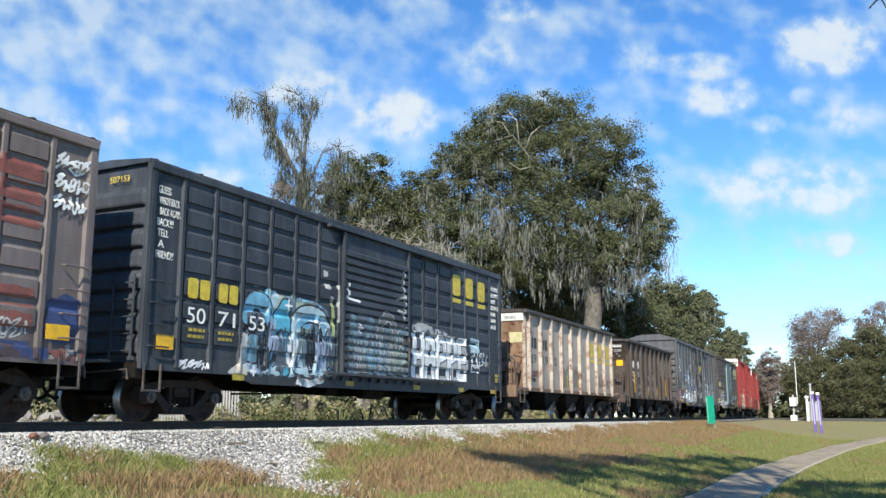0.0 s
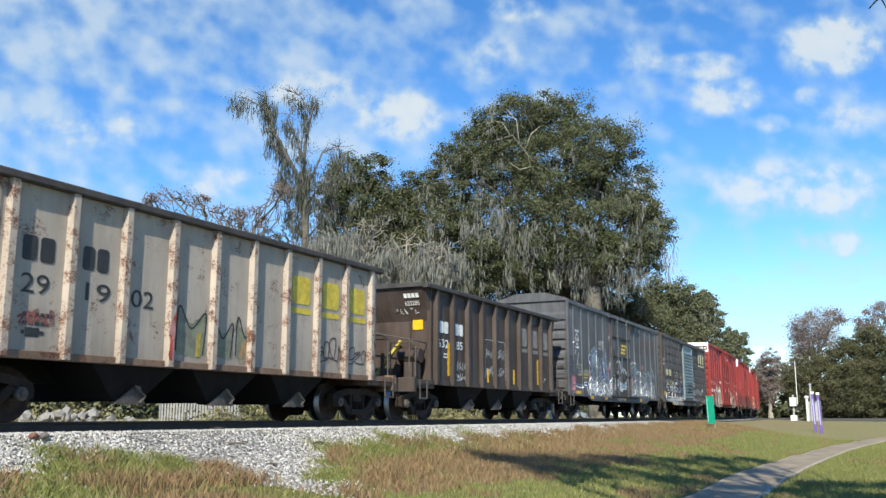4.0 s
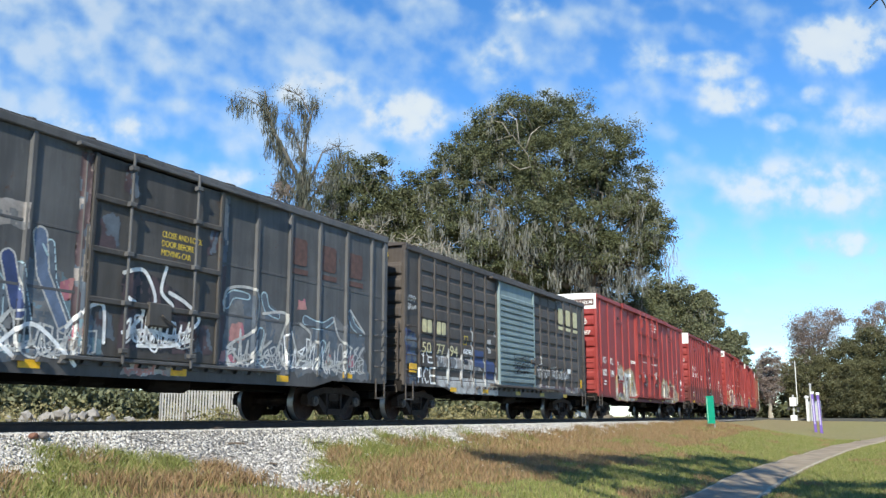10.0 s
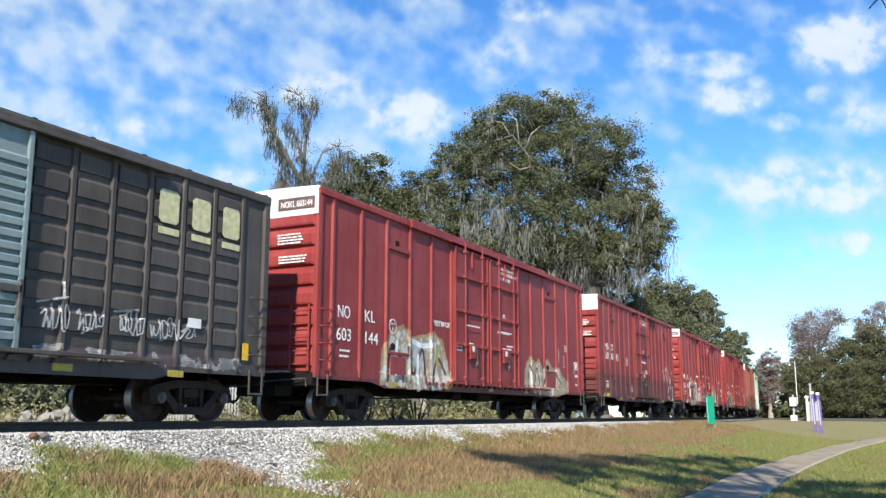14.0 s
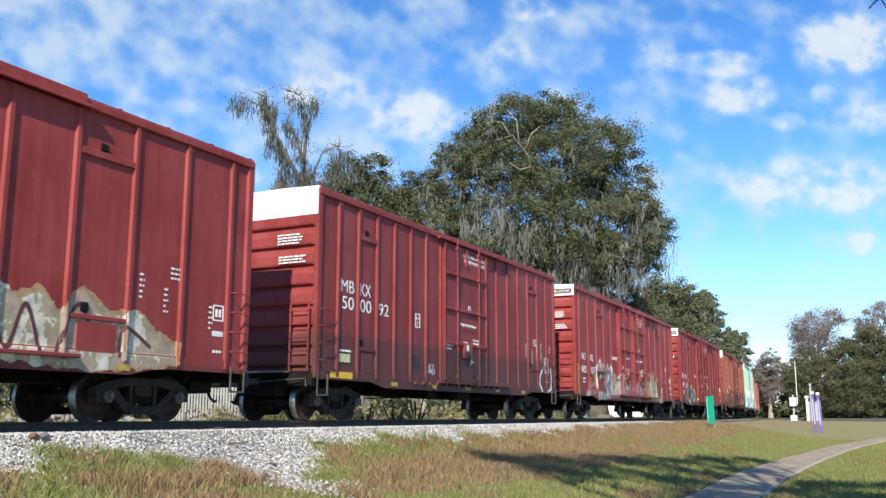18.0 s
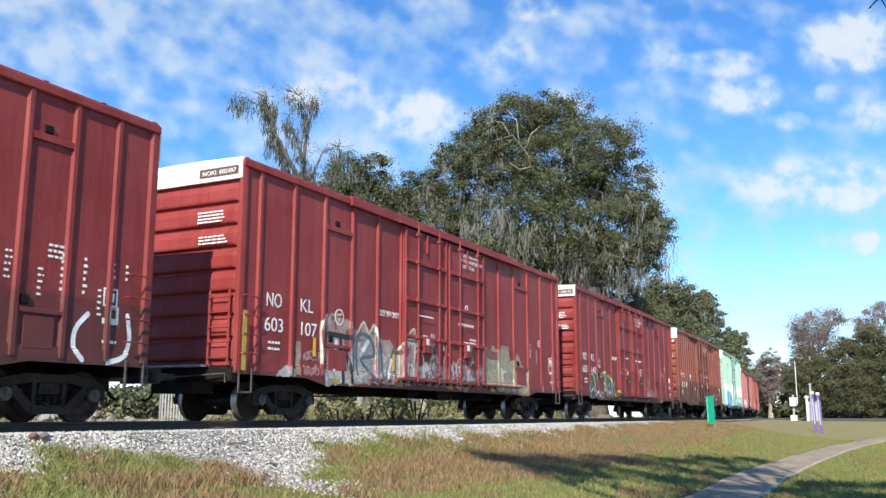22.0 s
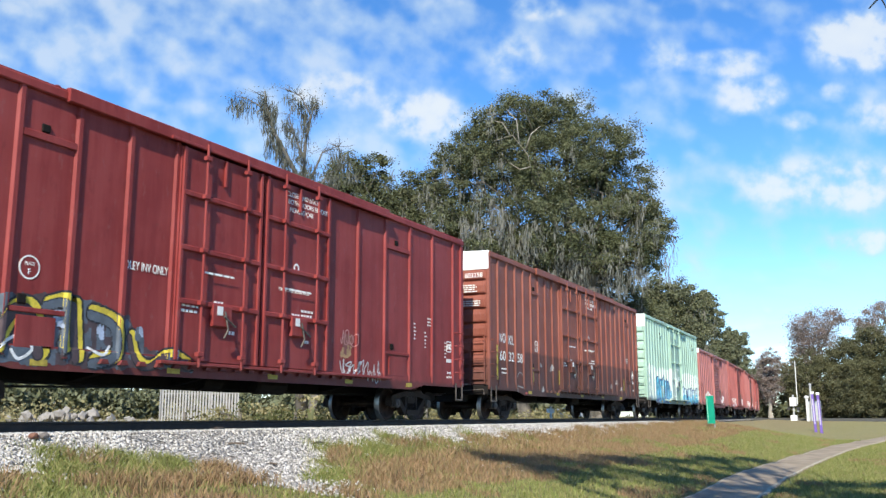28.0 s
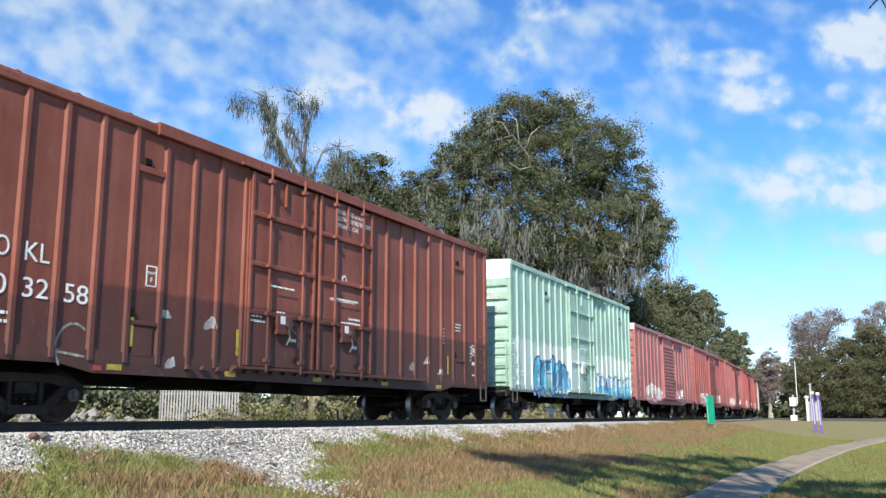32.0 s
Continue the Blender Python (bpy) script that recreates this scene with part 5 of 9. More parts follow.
def tree(name, at, trunk_r, blobs, label, seed, per=9, leaf=0.13, leaf_mat=None, moss=0, moss_len=2.0, fork=2.5, bark=None, clump=0.21, category="tree", bare=0, shell=0.45, m=150, moss_mat=None, curtains=()):
    """A tree standing at a spot: tapered trunk, limbs to every lobe of the crown, leaves in clumps, hanging moss.
    blobs: (side, ahead, height, radius side, radius ahead, radius up) from the foot; curtains: (side, ahead, height, length) of long beards."""
    rng = np.random.default_rng(seed)
    base = ground_z(at.x, at.y) - 0.1
    t = thing(name, Matrix.Translation((at.x, at.y, base)), label, category)
    bl = []
    for s, a, h, rs, ra, rh in blobs:
        p = RIGHT * s + FWD * a
        bl.append((p.x, p.y, h, rs, ra, rh))
    g = Geo()
    top = max(b[2] for b in bl)
    stem = limb(g, (0, 0, 0), (rng.normal() * 0.3, rng.normal() * 0.3, fork), trunk_r, trunk_r * 0.75, rng, 0.04)
    g.tube([(0, 0, -0.2), (0, 0, 0.25), (0, 0, 0.9)], [trunk_r * 1.7, trunk_r * 1.3, trunk_r * 0.98], 10)
    part("trunk", g, bark or M["bark"], t, smooth=True)
    for b in bl:
        g = Geo()
        r = min(trunk_r * 0.55, 0.10 + 0.05 * b[3])
        pts = limb(g, stem[-1], (b[0], b[1], b[2]), r, r * 0.35, rng, 0.07)
        for _ in range(5 + bare):
            d = rng.normal(size=3)
            d /= np.linalg.norm(d)
            e = (b[0] + d[0] * b[3] * 0.9, b[1] + d[1] * b[4] * 0.9, b[2] + abs(d[2]) * b[5] * 0.9 - 0.2 * b[5])
            q = limb(g, pts[int(3 + rng.integers(0, 4))], e, r * 0.4, 0.02, rng, 0.12, 6)
            if bare:
                for _ in range(2):
                    u = q[int(2 + rng.integers(0, 3))]
                    w = rng.normal(size=3) * 0.35 * b[3]
                    limb(g, u, (u[0] + w[0], u[1] + w[1], u[2] + abs(w[2]) * 0.8), r * 0.2, 0.012, rng, 0.12, 5)
        part("limb", g, bark or M["bark"], t, smooth=True)
    if per:
        pts = crown_points(bl, per, rng, shell, clump, m)
        pts = pts[pts[:, 2] > 0.1]
        v, f = leaf_quads(pts, leaf, rng)
        part("crown", array_mesh("crown", v, f, leaf_mat or M["oak_leaf"]), None, t)
    if moss:
        roots = []
        lo = min(b[2] for b in bl)
        while len(roots) < moss:
            b = bl[int(rng.integers(0, len(bl)))]
            d = rng.normal(size=3)
            d /= np.linalg.norm(d)
            r = 0.92 + 0.25 * rng.random()
            low = (b[2] - lo) / max(0.1, top - lo)
            if d[2] < 0.2 and rng.random() < (1.15 - 0.9 * low) * (1.0 if b[0] * RIGHT.x + b[1] * RIGHT.y < -1 else 0.4) and d[0] * FWD.x + d[1] * FWD.y < 0.4:
                roots.append((b[0] + d[0] * b[3] * r, b[1] + d[1] * b[4] * r, b[2] + d[2] * b[5] * r))
        for s, a, h, L in curtains:
            p = RIGHT * s + FWD * a
            bunch = [(p.x + rng.normal() * 0.22, p.y + rng.normal() * 0.22, h + rng.normal() * 0.3) for _ in range(4)]
            tagged(part("hanging_moss", moss_mesh(bunch, L, rng, moss_mat or M["moss"]), None, t, "long grey beard of moss"), kind="stuff")
        tagged(part("hanging_moss", moss_mesh(roots, moss_len, rng, moss_mat or M["moss"]), None, t, "grey hanging moss"), kind="stuff")
    return t


def ragged_tree():
    """A tall half-bare tree: a forked stem, thin bare tips, and dark moss hung along its limbs."""
    rng = np.random.default_rng(13)
    at = spot(-9.3, 61)
    t = thing("mossy_tree", Matrix.Translation((at.x, at.y, ground_z(at.x, at.y) - 0.1)), "tall thin tree with bare tips, thickly hung with moss", "tree")

    def place(s, z, a=0.0):
        p = RIGHT * s + FWD * a
        return Vector((p.x, p.y, z + 0.5))

    g = Geo()
    stem = [place(0, 0) - Vector((0, 0, 0.7)), place(0, 6), place(0, 11.3), place(-0.15, 14), place(-0.3, 16.4)]
    g.tube(stem, [0.5, 0.36, 0.30, 0.26, 0.22], 10)
    part("trunk", g, M["bark"], t, smooth=True)
    # limbs as runs of (side, height, depth); thickness at the foot; how thickly the moss hangs
    runs = [([(-0.3, 15.6, 0), (-1.5, 17.9, -0.2), (-2.4, 19.6, -0.3), (-2.9, 21.2, -0.3), (-3.15, 22.5, -0.2)], 0.17, 34),
            ([(-2.5, 19.9, -0.3), (-3.4, 21.4, 0), (-4.3, 22.0, 0.1), (-5.5, 22.3, 0.2)], 0.07, 10),
            ([(-0.3, 16.4, 0), (-0.25, 18.8, 0.2), (0.05, 20.9, 0.3), (-0.7, 22.3, 0.3), (-1.9, 22.9, 0.2)], 0.12, 9),
            ([(0.0, 20.5, 0.3), (0.3, 21.6, 0.3), (0.35, 22.4, 0.3)], 0.05, 3),
            ([(-0.3, 17.6, 0.1), (-1.1, 19.6, 0.4), (-1.5, 20.8, 0.5), (-1.0, 22.6, 0.5)], 0.08, 9),
            ([(-0.2, 15.2, 0), (0.5, 16.8, -0.2), (1.0, 18.0, -0.3), (2.1, 18.5, -0.3), (2.5, 17.6, -0.3)], 0.10, 13),
            ([(-0.1, 14.2, 0), (0.8, 15.7, 0.2), (1.5, 16.8, 0.3), (2.3, 17.1, 0.3)], 0.09, 10),
            ([(-0.2, 14.0, 0), (-1.0, 15.4, 0.2), (-1.8, 16.4, 0.2), (-2.1, 17.0, 0.2)], 0.10, 15),
            ([(-0.1, 12.6, 0), (-0.9, 13.8, -0.2), (-1.7, 14.8, -0.2)], 0.08, 12),
            ([(0.0, 12.0, 0), (1.0, 13.2, -0.1), (1.8, 14.0, -0.1)], 0.08, 10),
            ([(-0.3, 14.6, -0.2), (-0.3, 16.0, -0.3), (-0.3, 17.4, -0.2)], 0.08, 20)]
    roots = []
    for run, r, moss in runs:
        g = Geo()
        pts = [place(s, z, a) for s, z, a in run]
        g.tube(pts, [r * (1 - 0.85 * k / (len(pts) - 1)) for k in range(len(pts))], 7)
        for _ in range(6 * len(pts)):
            k = int(rng.integers(0, len(pts) - 1))
            u = pts[k].lerp(pts[k + 1], rng.random())
            w = Vector(rng.normal(size=3)) * 0.55
            w.z = abs(w.z) * 0.8 - 0.1
            mid = u + w * 0.5 + Vector(rng.normal(size=3)) * 0.12
            g.tube([u, mid, u + w], [0.022, 0.016, 0.006], 4)
            if rng.random() < 0.6:
                e = mid + Vector(rng.normal(size=3)) * 0.4
                g.tube([mid, e], [0.014, 0.005], 4)
        part("limb", g, M["bark"], t, smooth=True)
        for _ in range(int(moss * 1.35)):
            k = int(rng.integers(0, len(pts) - 1))
            u = pts[k].lerp(pts[k + 1], rng.random())
            roots.append(tuple(u + Vector((rng.normal() * 0.2, rng.normal() * 0.2, 0.15 * rng.normal()))))
    tagged(part("hanging_moss", moss_mesh(roots, 1.7, rng, M["dark_moss"]), None, t, "dark grey hanging moss"), kind="stuff")
    # a few grey-green leaves left near the tips
    c = np.array([tuple(place(s, z, a)) for run, r, moss in runs for s, z, a in run[1:]])
    v, f = leaf_quads(np.repeat(c, 34, 0) + rng.normal(size=(len(c) * 34, 3)) * np.array([0.42, 0.42, 0.35]), 0.055, rng)
    part("crown", array_mesh("crown", v, f, M["mossy_leaf"]), None, t)


def build_trees():
    # big live oak behind the train, and the one behind it
    oak = tree("live_oak", spot(11.2, 66), 0.8, [(-5.6, 0.0, 22.9, 2.9, 2.8, 1.5), (-2.4, 1.5, 23.3, 3.0, 2.8, 1.8), (0.3, -1.1, 20.3, 3.0, 2.7, 2.0), (-8.1, 0.9, 21.3, 1.8, 1.8, 1.8), (-9.7, -0.4, 19.6, 1.7, 1.6, 1.9), (-10.5, -0.1, 18.2, 2.0, 1.8, 2.3), (-6.2, 1.3, 19.9, 3.9, 3.6, 2.8), (-2.6, -0.4, 18.6, 3.8, 3.5, 2.8), (1.7, 0.1, 18.3, 2.7, 2.4, 2.1), (3.1, -0.8, 16.5, 1.7, 1.5, 1.9), (4.5, 0.4, 14.3, 1.4, 1.3, 1.9), (2.2, 0.1, 14.4, 3.1, 2.8, 2.4), (-2.3, -0.7, 14.5, 3.8, 3.4, 2.5), (-7.1, 1.0, 15.0, 3.5, 3.2, 2.6), (-10.5, -0.4, 15.0, 1.8, 1.6, 2.3), (0.2, -0.1, 12.3, 3.0, 2.7, 1.6), (3.8, -0.6, 12.6, 1.5, 1.4, 1.5), (-4.8, -0.3, 11.8, 3.2, 2.9, 1.9), (-8.5, -0.8, 11.7, 2.6, 2.4, 2.1)],
         "large spreading live oak hung with grey moss behind the track", 11, per=13, m=190, leaf=0.072, moss=150, moss_len=2.6, fork=10.0, curtains=[(-2.2, -2.2, 12.6, 4.6), (-1.5, -2.0, 12.4, 5.0), (-0.9, -1.6, 12.8, 4.2), (-2.8, -1.8, 12.0, 3.2), (0.6, -1.2, 12.2, 4.0), (1.3, -1.4, 12.0, 4.4), (2.0, -1.0, 11.9, 4.6), (2.6, -1.2, 12.0, 3.0), (3.2, -0.8, 11.6, 2.6), (-8.8, -3.0, 15.6, 5.0), (-8.0, -3.2, 16.2, 5.2), (-7.2, -3.4, 15.0, 4.6), (-9.6, -2.6, 14.6, 4.2), (-6.4, -3.2, 13.8, 3.6), (-5.4, -3.4, 13.6, 3.4), (-4.6, -3.2, 13.4, 3.0), (-8.4, -3.0, 13.4, 3.6)])
    # pale dead branches that stand out in front of its crown
    for path in (((-4.7, -2.0, 17.4), (-5.2, -3.5, 19.0), (-6.3, -3.9, 20.3), (-7.7, -3.8, 19.9)), ((-5.4, -3.5, 19.2), (-5.0, -3.9, 20.4), (-4.3, -3.8, 21.0)), ((-5.8, -3.7, 19.7), (-6.0, -3.9, 21.4), (-6.7, -3.7, 22.3)), ((-5.0, -3.2, 18.2), (-5.8, -3.9, 17.8), (-6.5, -3.8, 18.3)), ((-6.4, -3.8, 20.2), (-7.0, -4.0, 21.2), (-7.6, -3.8, 21.4))):
        g = Geo().tube([RIGHT * q[0] + FWD * q[1] + Vector((0, 0, q[2])) for q in path], [0.055 * 0.6 ** k for k in range(len(path))], 6)
        part("dead_branch", g, M["pale_bark"], oak, "pale bare branch", True)
    tree("live_oak", spot(6.6, 74), 0.6, [(-1.3, -1.0, 13.5, 4.3, 3.9, 2.8), (3.5, 1.0, 12.9, 4.2, 3.8, 2.4), (-2.2, -0.8, 10.3, 3.6, 3.3, 2.4), (1.5, -0.1, 10.0, 3.7, 3.3, 2.2), (7.3, 1.3, 11.5, 2.8, 2.5, 2.2), (-4.9, 1.3, 12.5, 2.8, 2.5, 2.4)],
         "live oak standing close behind the largest oak", 12, per=11, leaf=0.085, moss=90, moss_len=2.6, fork=6)
    tree("live_oak", spot(13.4, 78), 0.4, [(-3.6, 0.0, 9.6, 2.6, 2.3, 2.3), (-0.6, 0.4, 9.2, 2.6, 2.3, 2.3), (2.4, 0.0, 9.0, 2.4, 2.1, 2.2), (4.6, 0.3, 8.0, 2.0, 1.8, 2.0), (-2.0, 0.2, 6.4, 2.8, 2.4, 2.2), (2.0, 0.2, 6.2, 2.8, 2.4, 2.2)],
         "shaded live oak low behind the largest oak", 31, per=13, leaf=0.10, fork=4)
    # tall ragged tree wrapped in moss
    ragged_tree()
    # row of oaks between the two
    tree("live_oak", spot(-6.1, 70), 0.5, [(-1.4, -0.1, 19.3, 1.7, 1.6, 1.5), (0.7, -0.6, 19.4, 1.5, 1.3, 1.2), (-0.3, 0.4, 17.4, 2.7, 2.4, 2.1), (1.9, 0.8, 16.5, 2.2, 2.0, 2.1), (-1.1, 0.3, 14.6, 2.8, 2.5, 2.3), (-2.4, -0.3, 17.4, 1.3, 1.2, 2.0)],
         "dark green live oak in the row behind the track", 14, per=14, leaf=0.085, moss=60, moss_len=1.6, fork=6)
    tree("live_oak", spot(-1.9, 72), 0.5, [(-0.3, 0.5, 19.1, 1.4, 1.3, 1.5), (1.1, 0.0, 18.8, 1.2, 1.1, 1.6), (-1.2, 0.0, 16.7, 2.0, 1.8, 2.1), (1.3, 0.5, 16.0, 2.0, 1.8, 2.3), (-0.0, -1.0, 13.4, 2.8, 2.6, 2.3), (-2.8, 0.9, 13.5, 2.7, 2.4, 2.4), (2.7, 0.5, 11.6, 2.7, 2.4, 2.3)],
         "dark green live oak in the row behind the track", 15, per=14, leaf=0.085, moss=140, moss_len=2.4, fork=6)
    # bare and mossy smaller trees in front of the row
    tree("bare_tree", spot(-4.8, 55), 0.22, [(0.5, 0.4, 12.0, 1.6, 1.5, 1.2), (-1.6, 0.2, 11.6, 1.4, 1.3, 1.0), (-0.1, -0.1, 10.7, 1.9, 1.7, 0.9)],
         "small leafless tree with pale twigs and moss", 16, per=2.0, m=40, leaf=0.05, leaf_mat=M["mossy_leaf"], moss=120, moss_len=1.5, fork=6.0, bare=6, bark=M["pale_bark"])
    tree("bare_tree", spot(-1.2, 56), 0.22, [(-1.1, 0.5, 11.3, 1.5, 1.3, 1.2), (1.0, 0.2, 10.7, 1.5, 1.3, 1.5), (-0.0, 0.5, 9.9, 1.7, 1.6, 1.1)],
         "small leafless tree with pale twigs and moss", 17, per=2.0, m=40, leaf=0.05, leaf_mat=M["mossy_leaf"], moss=170, moss_len=2.0, fork=6.0, bare=6, bark=M["pale_bark"])
    tree("sparse_tree", spot(-14.0, 60), 0.28, [(-4.3, 0.3, 15.2, 1.5, 1.3, 0.5), (-5.7, -0.2, 15.0, 0.6, 0.5, 0.3), (-2.4, -0.1, 14.9, 0.7, 0.7, 0.4), (-0.7, -0.6, 13.9, 1.2, 1.1, 0.6), (0.8, -0.3, 14.0, 1.1, 1.0, 0.7), (2.1, -0.1, 13.1, 1.1, 1.0, 0.9), (-0.3, -0.8, 12.8, 2.0, 1.8, 0.8), (-2.8, 0.2, 13.2, 1.7, 1.5, 0.8), (3.2, -0.1, 15.6, 0.8, 0.7, 0.7)],
         "thin-crowned tree with few leaves behind the track", 18, per=4.0, m=60, leaf=0.06, fork=8, bare=4, leaf_mat=M["russet_leaf"], clump=0.25)
    tree("mossy_tree", spot(-8.2, 60), 0.3, [(-0.2, -0.2, 11.9, 1.3, 1.1, 0.9), (-2.2, 0.1, 12.4, 1.3, 1.1, 0.8), (-3.5, -0.4, 11.5, 1.5, 1.3, 0.8)],
         "low tree grey with moss", 19, per=6, m=100, leaf=0.055, leaf_mat=M["mossy_leaf"], moss=90, moss_len=1.4, fork=7, bare=2)
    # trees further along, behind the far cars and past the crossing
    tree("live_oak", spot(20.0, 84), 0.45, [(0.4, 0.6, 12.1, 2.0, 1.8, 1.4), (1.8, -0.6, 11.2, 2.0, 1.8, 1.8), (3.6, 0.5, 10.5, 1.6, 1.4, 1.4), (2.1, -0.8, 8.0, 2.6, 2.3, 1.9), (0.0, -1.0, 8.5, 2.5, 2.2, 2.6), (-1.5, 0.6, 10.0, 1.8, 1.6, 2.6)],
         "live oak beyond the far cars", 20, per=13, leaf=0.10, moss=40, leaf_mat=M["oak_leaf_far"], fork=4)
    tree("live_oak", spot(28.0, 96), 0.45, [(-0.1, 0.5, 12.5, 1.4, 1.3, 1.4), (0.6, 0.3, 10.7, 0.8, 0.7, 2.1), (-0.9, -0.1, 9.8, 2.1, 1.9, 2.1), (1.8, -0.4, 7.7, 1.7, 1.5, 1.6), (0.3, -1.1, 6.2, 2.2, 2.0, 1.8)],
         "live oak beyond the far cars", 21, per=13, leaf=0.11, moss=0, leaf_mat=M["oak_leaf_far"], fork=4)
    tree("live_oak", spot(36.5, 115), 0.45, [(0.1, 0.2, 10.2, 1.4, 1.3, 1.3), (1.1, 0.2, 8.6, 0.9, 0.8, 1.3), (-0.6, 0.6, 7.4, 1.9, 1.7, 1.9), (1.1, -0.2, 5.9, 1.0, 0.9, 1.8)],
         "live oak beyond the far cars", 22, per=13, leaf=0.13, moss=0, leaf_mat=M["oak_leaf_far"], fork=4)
    tree("bare_tree", spot(56.4, 160), 0.35, [(0.2, -0.5, 10.0, 1.8, 1.6, 2.1), (-1.1, 0.2, 8.2, 1.8, 1.6, 2.1), (2.0, 0.6, 7.6, 2.0, 1.8, 2.5), (0.4, 1.1, 5.2, 2.4, 2.1, 2.5)],
         "far pale bare tree past the level crossing", 23, per=14, m=110, leaf=0.10, leaf_mat=M["russet_leaf"], fork=3.5, bare=4, bark=M["pale_bark"])
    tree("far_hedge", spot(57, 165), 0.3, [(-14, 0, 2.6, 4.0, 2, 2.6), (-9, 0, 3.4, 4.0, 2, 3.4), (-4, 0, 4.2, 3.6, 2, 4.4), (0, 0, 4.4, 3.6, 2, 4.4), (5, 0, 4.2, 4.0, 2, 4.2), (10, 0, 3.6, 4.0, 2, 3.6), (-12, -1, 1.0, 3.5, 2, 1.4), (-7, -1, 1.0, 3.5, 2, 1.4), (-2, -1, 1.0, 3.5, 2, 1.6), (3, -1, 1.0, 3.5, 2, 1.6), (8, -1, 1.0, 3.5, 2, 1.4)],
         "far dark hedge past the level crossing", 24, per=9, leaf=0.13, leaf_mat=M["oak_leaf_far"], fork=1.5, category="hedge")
    tree("russet_tree", spot(42.4, 106), 0.35, [(0.2, -0.9, 10.4, 2.6, 2.3, 1.8), (3.0, -0.0, 11.6, 1.3, 1.2, 1.1), (-1.2, 0.5, 8.7, 1.3, 1.2, 1.8), (0.9, -0.2, 8.1, 2.6, 2.4, 2.3), (-0.7, 0.2, 6.3, 2.3, 2.1, 1.7)],
         "tree with thin russet leaves beside the level crossing", 25, per=13, m=130, leaf=0.068, leaf_mat=M["russet_leaf"], fork=3.5, bare=3, clump=0.28)
    tree("broadleaf_tree", spot(40.6, 100), 0.4, [(-2.5, -0.8, 4.5, 1.7, 1.5, 2.6), (0.3, 0.4, 4.2, 2.6, 2.3, 2.9), (3.8, 1.1, 6.5, 2.6, 2.4, 2.6), (2.2, 1.1, 1.9, 3.4, 3.1, 2.0), (-1.3, 0.7, 1.9, 1.9, 1.7, 1.6)],
         "dense dark green tree beside the grass", 26, per=15, m=230, leaf=0.075, leaf_mat=M["olive_leaf"], fork=1.6)
    tree("broadleaf_tree", spot(43.7, 96), 0.45, [(1.1, 0.4, 7.3, 2.4, 2.1, 2.4), (-1.4, -0.7, 3.3, 2.6, 2.4, 3.1), (2.2, 0.8, 3.9, 2.9, 2.6, 3.6), (0.4, -0.9, 1.5, 2.9, 2.6, 1.7), (-1.6, 0.6, 1.3, 1.8, 1.6, 1.6)],
         "dense dark green tree beside the grass", 27, per=15, m=230, leaf=0.075, leaf_mat=M["olive_leaf"], fork=1.6)
    tree("russet_tree", spot(47.0, 100), 0.35, [(-1.0, -0.6, 10.6, 1.3, 1.2, 1.3), (1.4, 0.5, 11.7, 1.5, 1.3, 1.3), (-0.4, -0.6, 8.9, 1.8, 1.7, 1.6)],
         "tree with thin russet leaves behind the dark trees", 28, per=12, m=130, leaf=0.068, leaf_mat=M["russet_leaf"], fork=4, bare=3, clump=0.28)
    tree("broadleaf_tree", spot(46.9, 92), 0.45, [(-0.2, -0.3, 8.2, 2.3, 2.0, 3.0), (-0.2, -0.6, 3.7, 3.1, 2.8, 4.1)],
         "dense dark green tree beside the grass", 29, per=15, m=230, leaf=0.075, fork=1.8)
    # the oak over the footpath whose shade falls on the grass
    foot = Vector((5.0, -5.0, 0))
    lobes = [(5.2, 4.2, 12.7, 1.0, 1.0), (4.4, 2.4, 12.5, 1.0, 1.0), (6.8, 2.9, 12.8, 1.2, 1.0), (9.3, 2.7, 12.8, 1.1, 1.0), (11.6, 2.0, 12.9, 1.0, 1.0), (13.6, 1.2, 13.0, 0.9, 1.0), (15.2, 0.1, 13.0, 0.8, 1.0), (6.5, 0.9, 12.5, 1.1, 1.0), (9.0, 0.5, 12.6, 1.0, 1.0), (11.4, -0.2, 12.6, 0.9, 1.0), (3.6, -1.0, 12.4, 1.0, 1.0), (6.4, -1.4, 12.4, 1.0, 1.0), (8.4, -2.7, 12.4, 1.0, 1.0), (4.9, -3.3, 12.5, 1.1, 1.0), (8.6, -4.2, 12.5, 1.0, 1.0)]
    path_oak = tree("live_oak", foot, 0.45, [((Vector((x, y, 0)) - foot).dot(RIGHT), (Vector((x, y, 0)) - foot).dot(FWD), z, r, r, h * 0.6) for x, y, z, r, h in lobes],
         "live oak leaning over the footpath, shading the grass", 30, per=22, clump=0.30, m=120, leaf=0.075, fork=5, shell=0.05)
    # a thin drooping branch of it that reaches over the grass
    o = path_oak.matrix_basis.translation
    g = Geo().tube([Vector(q) - o for q in ((5.0, -5.0, 3.4), (6.4, -3.2, 4.3), (7.6, -1.5, 4.6), (8.4, -0.35, 4.2), (8.42, -0.02, 3.78), (8.36, 0.14, 3.60))], [0.09, 0.06, 0.035, 0.016, 0.012, 0.006], 7)
    for q in (((8.42, -0.05, 3.82), (8.44, 0.10, 3.76)), ((8.40, 0.04, 3.70), (8.46, 0.0, 3.60))):
        g.tube([Vector(q[0]) - o, Vector(q[1]) - o], [0.008, 0.004], 5)
    part("limb", g, M["bark"], path_oak, smooth=True)
    # low undergrowth along the far side of the track, and far woods closing the view
    rng = np.random.default_rng(55)
    low = []
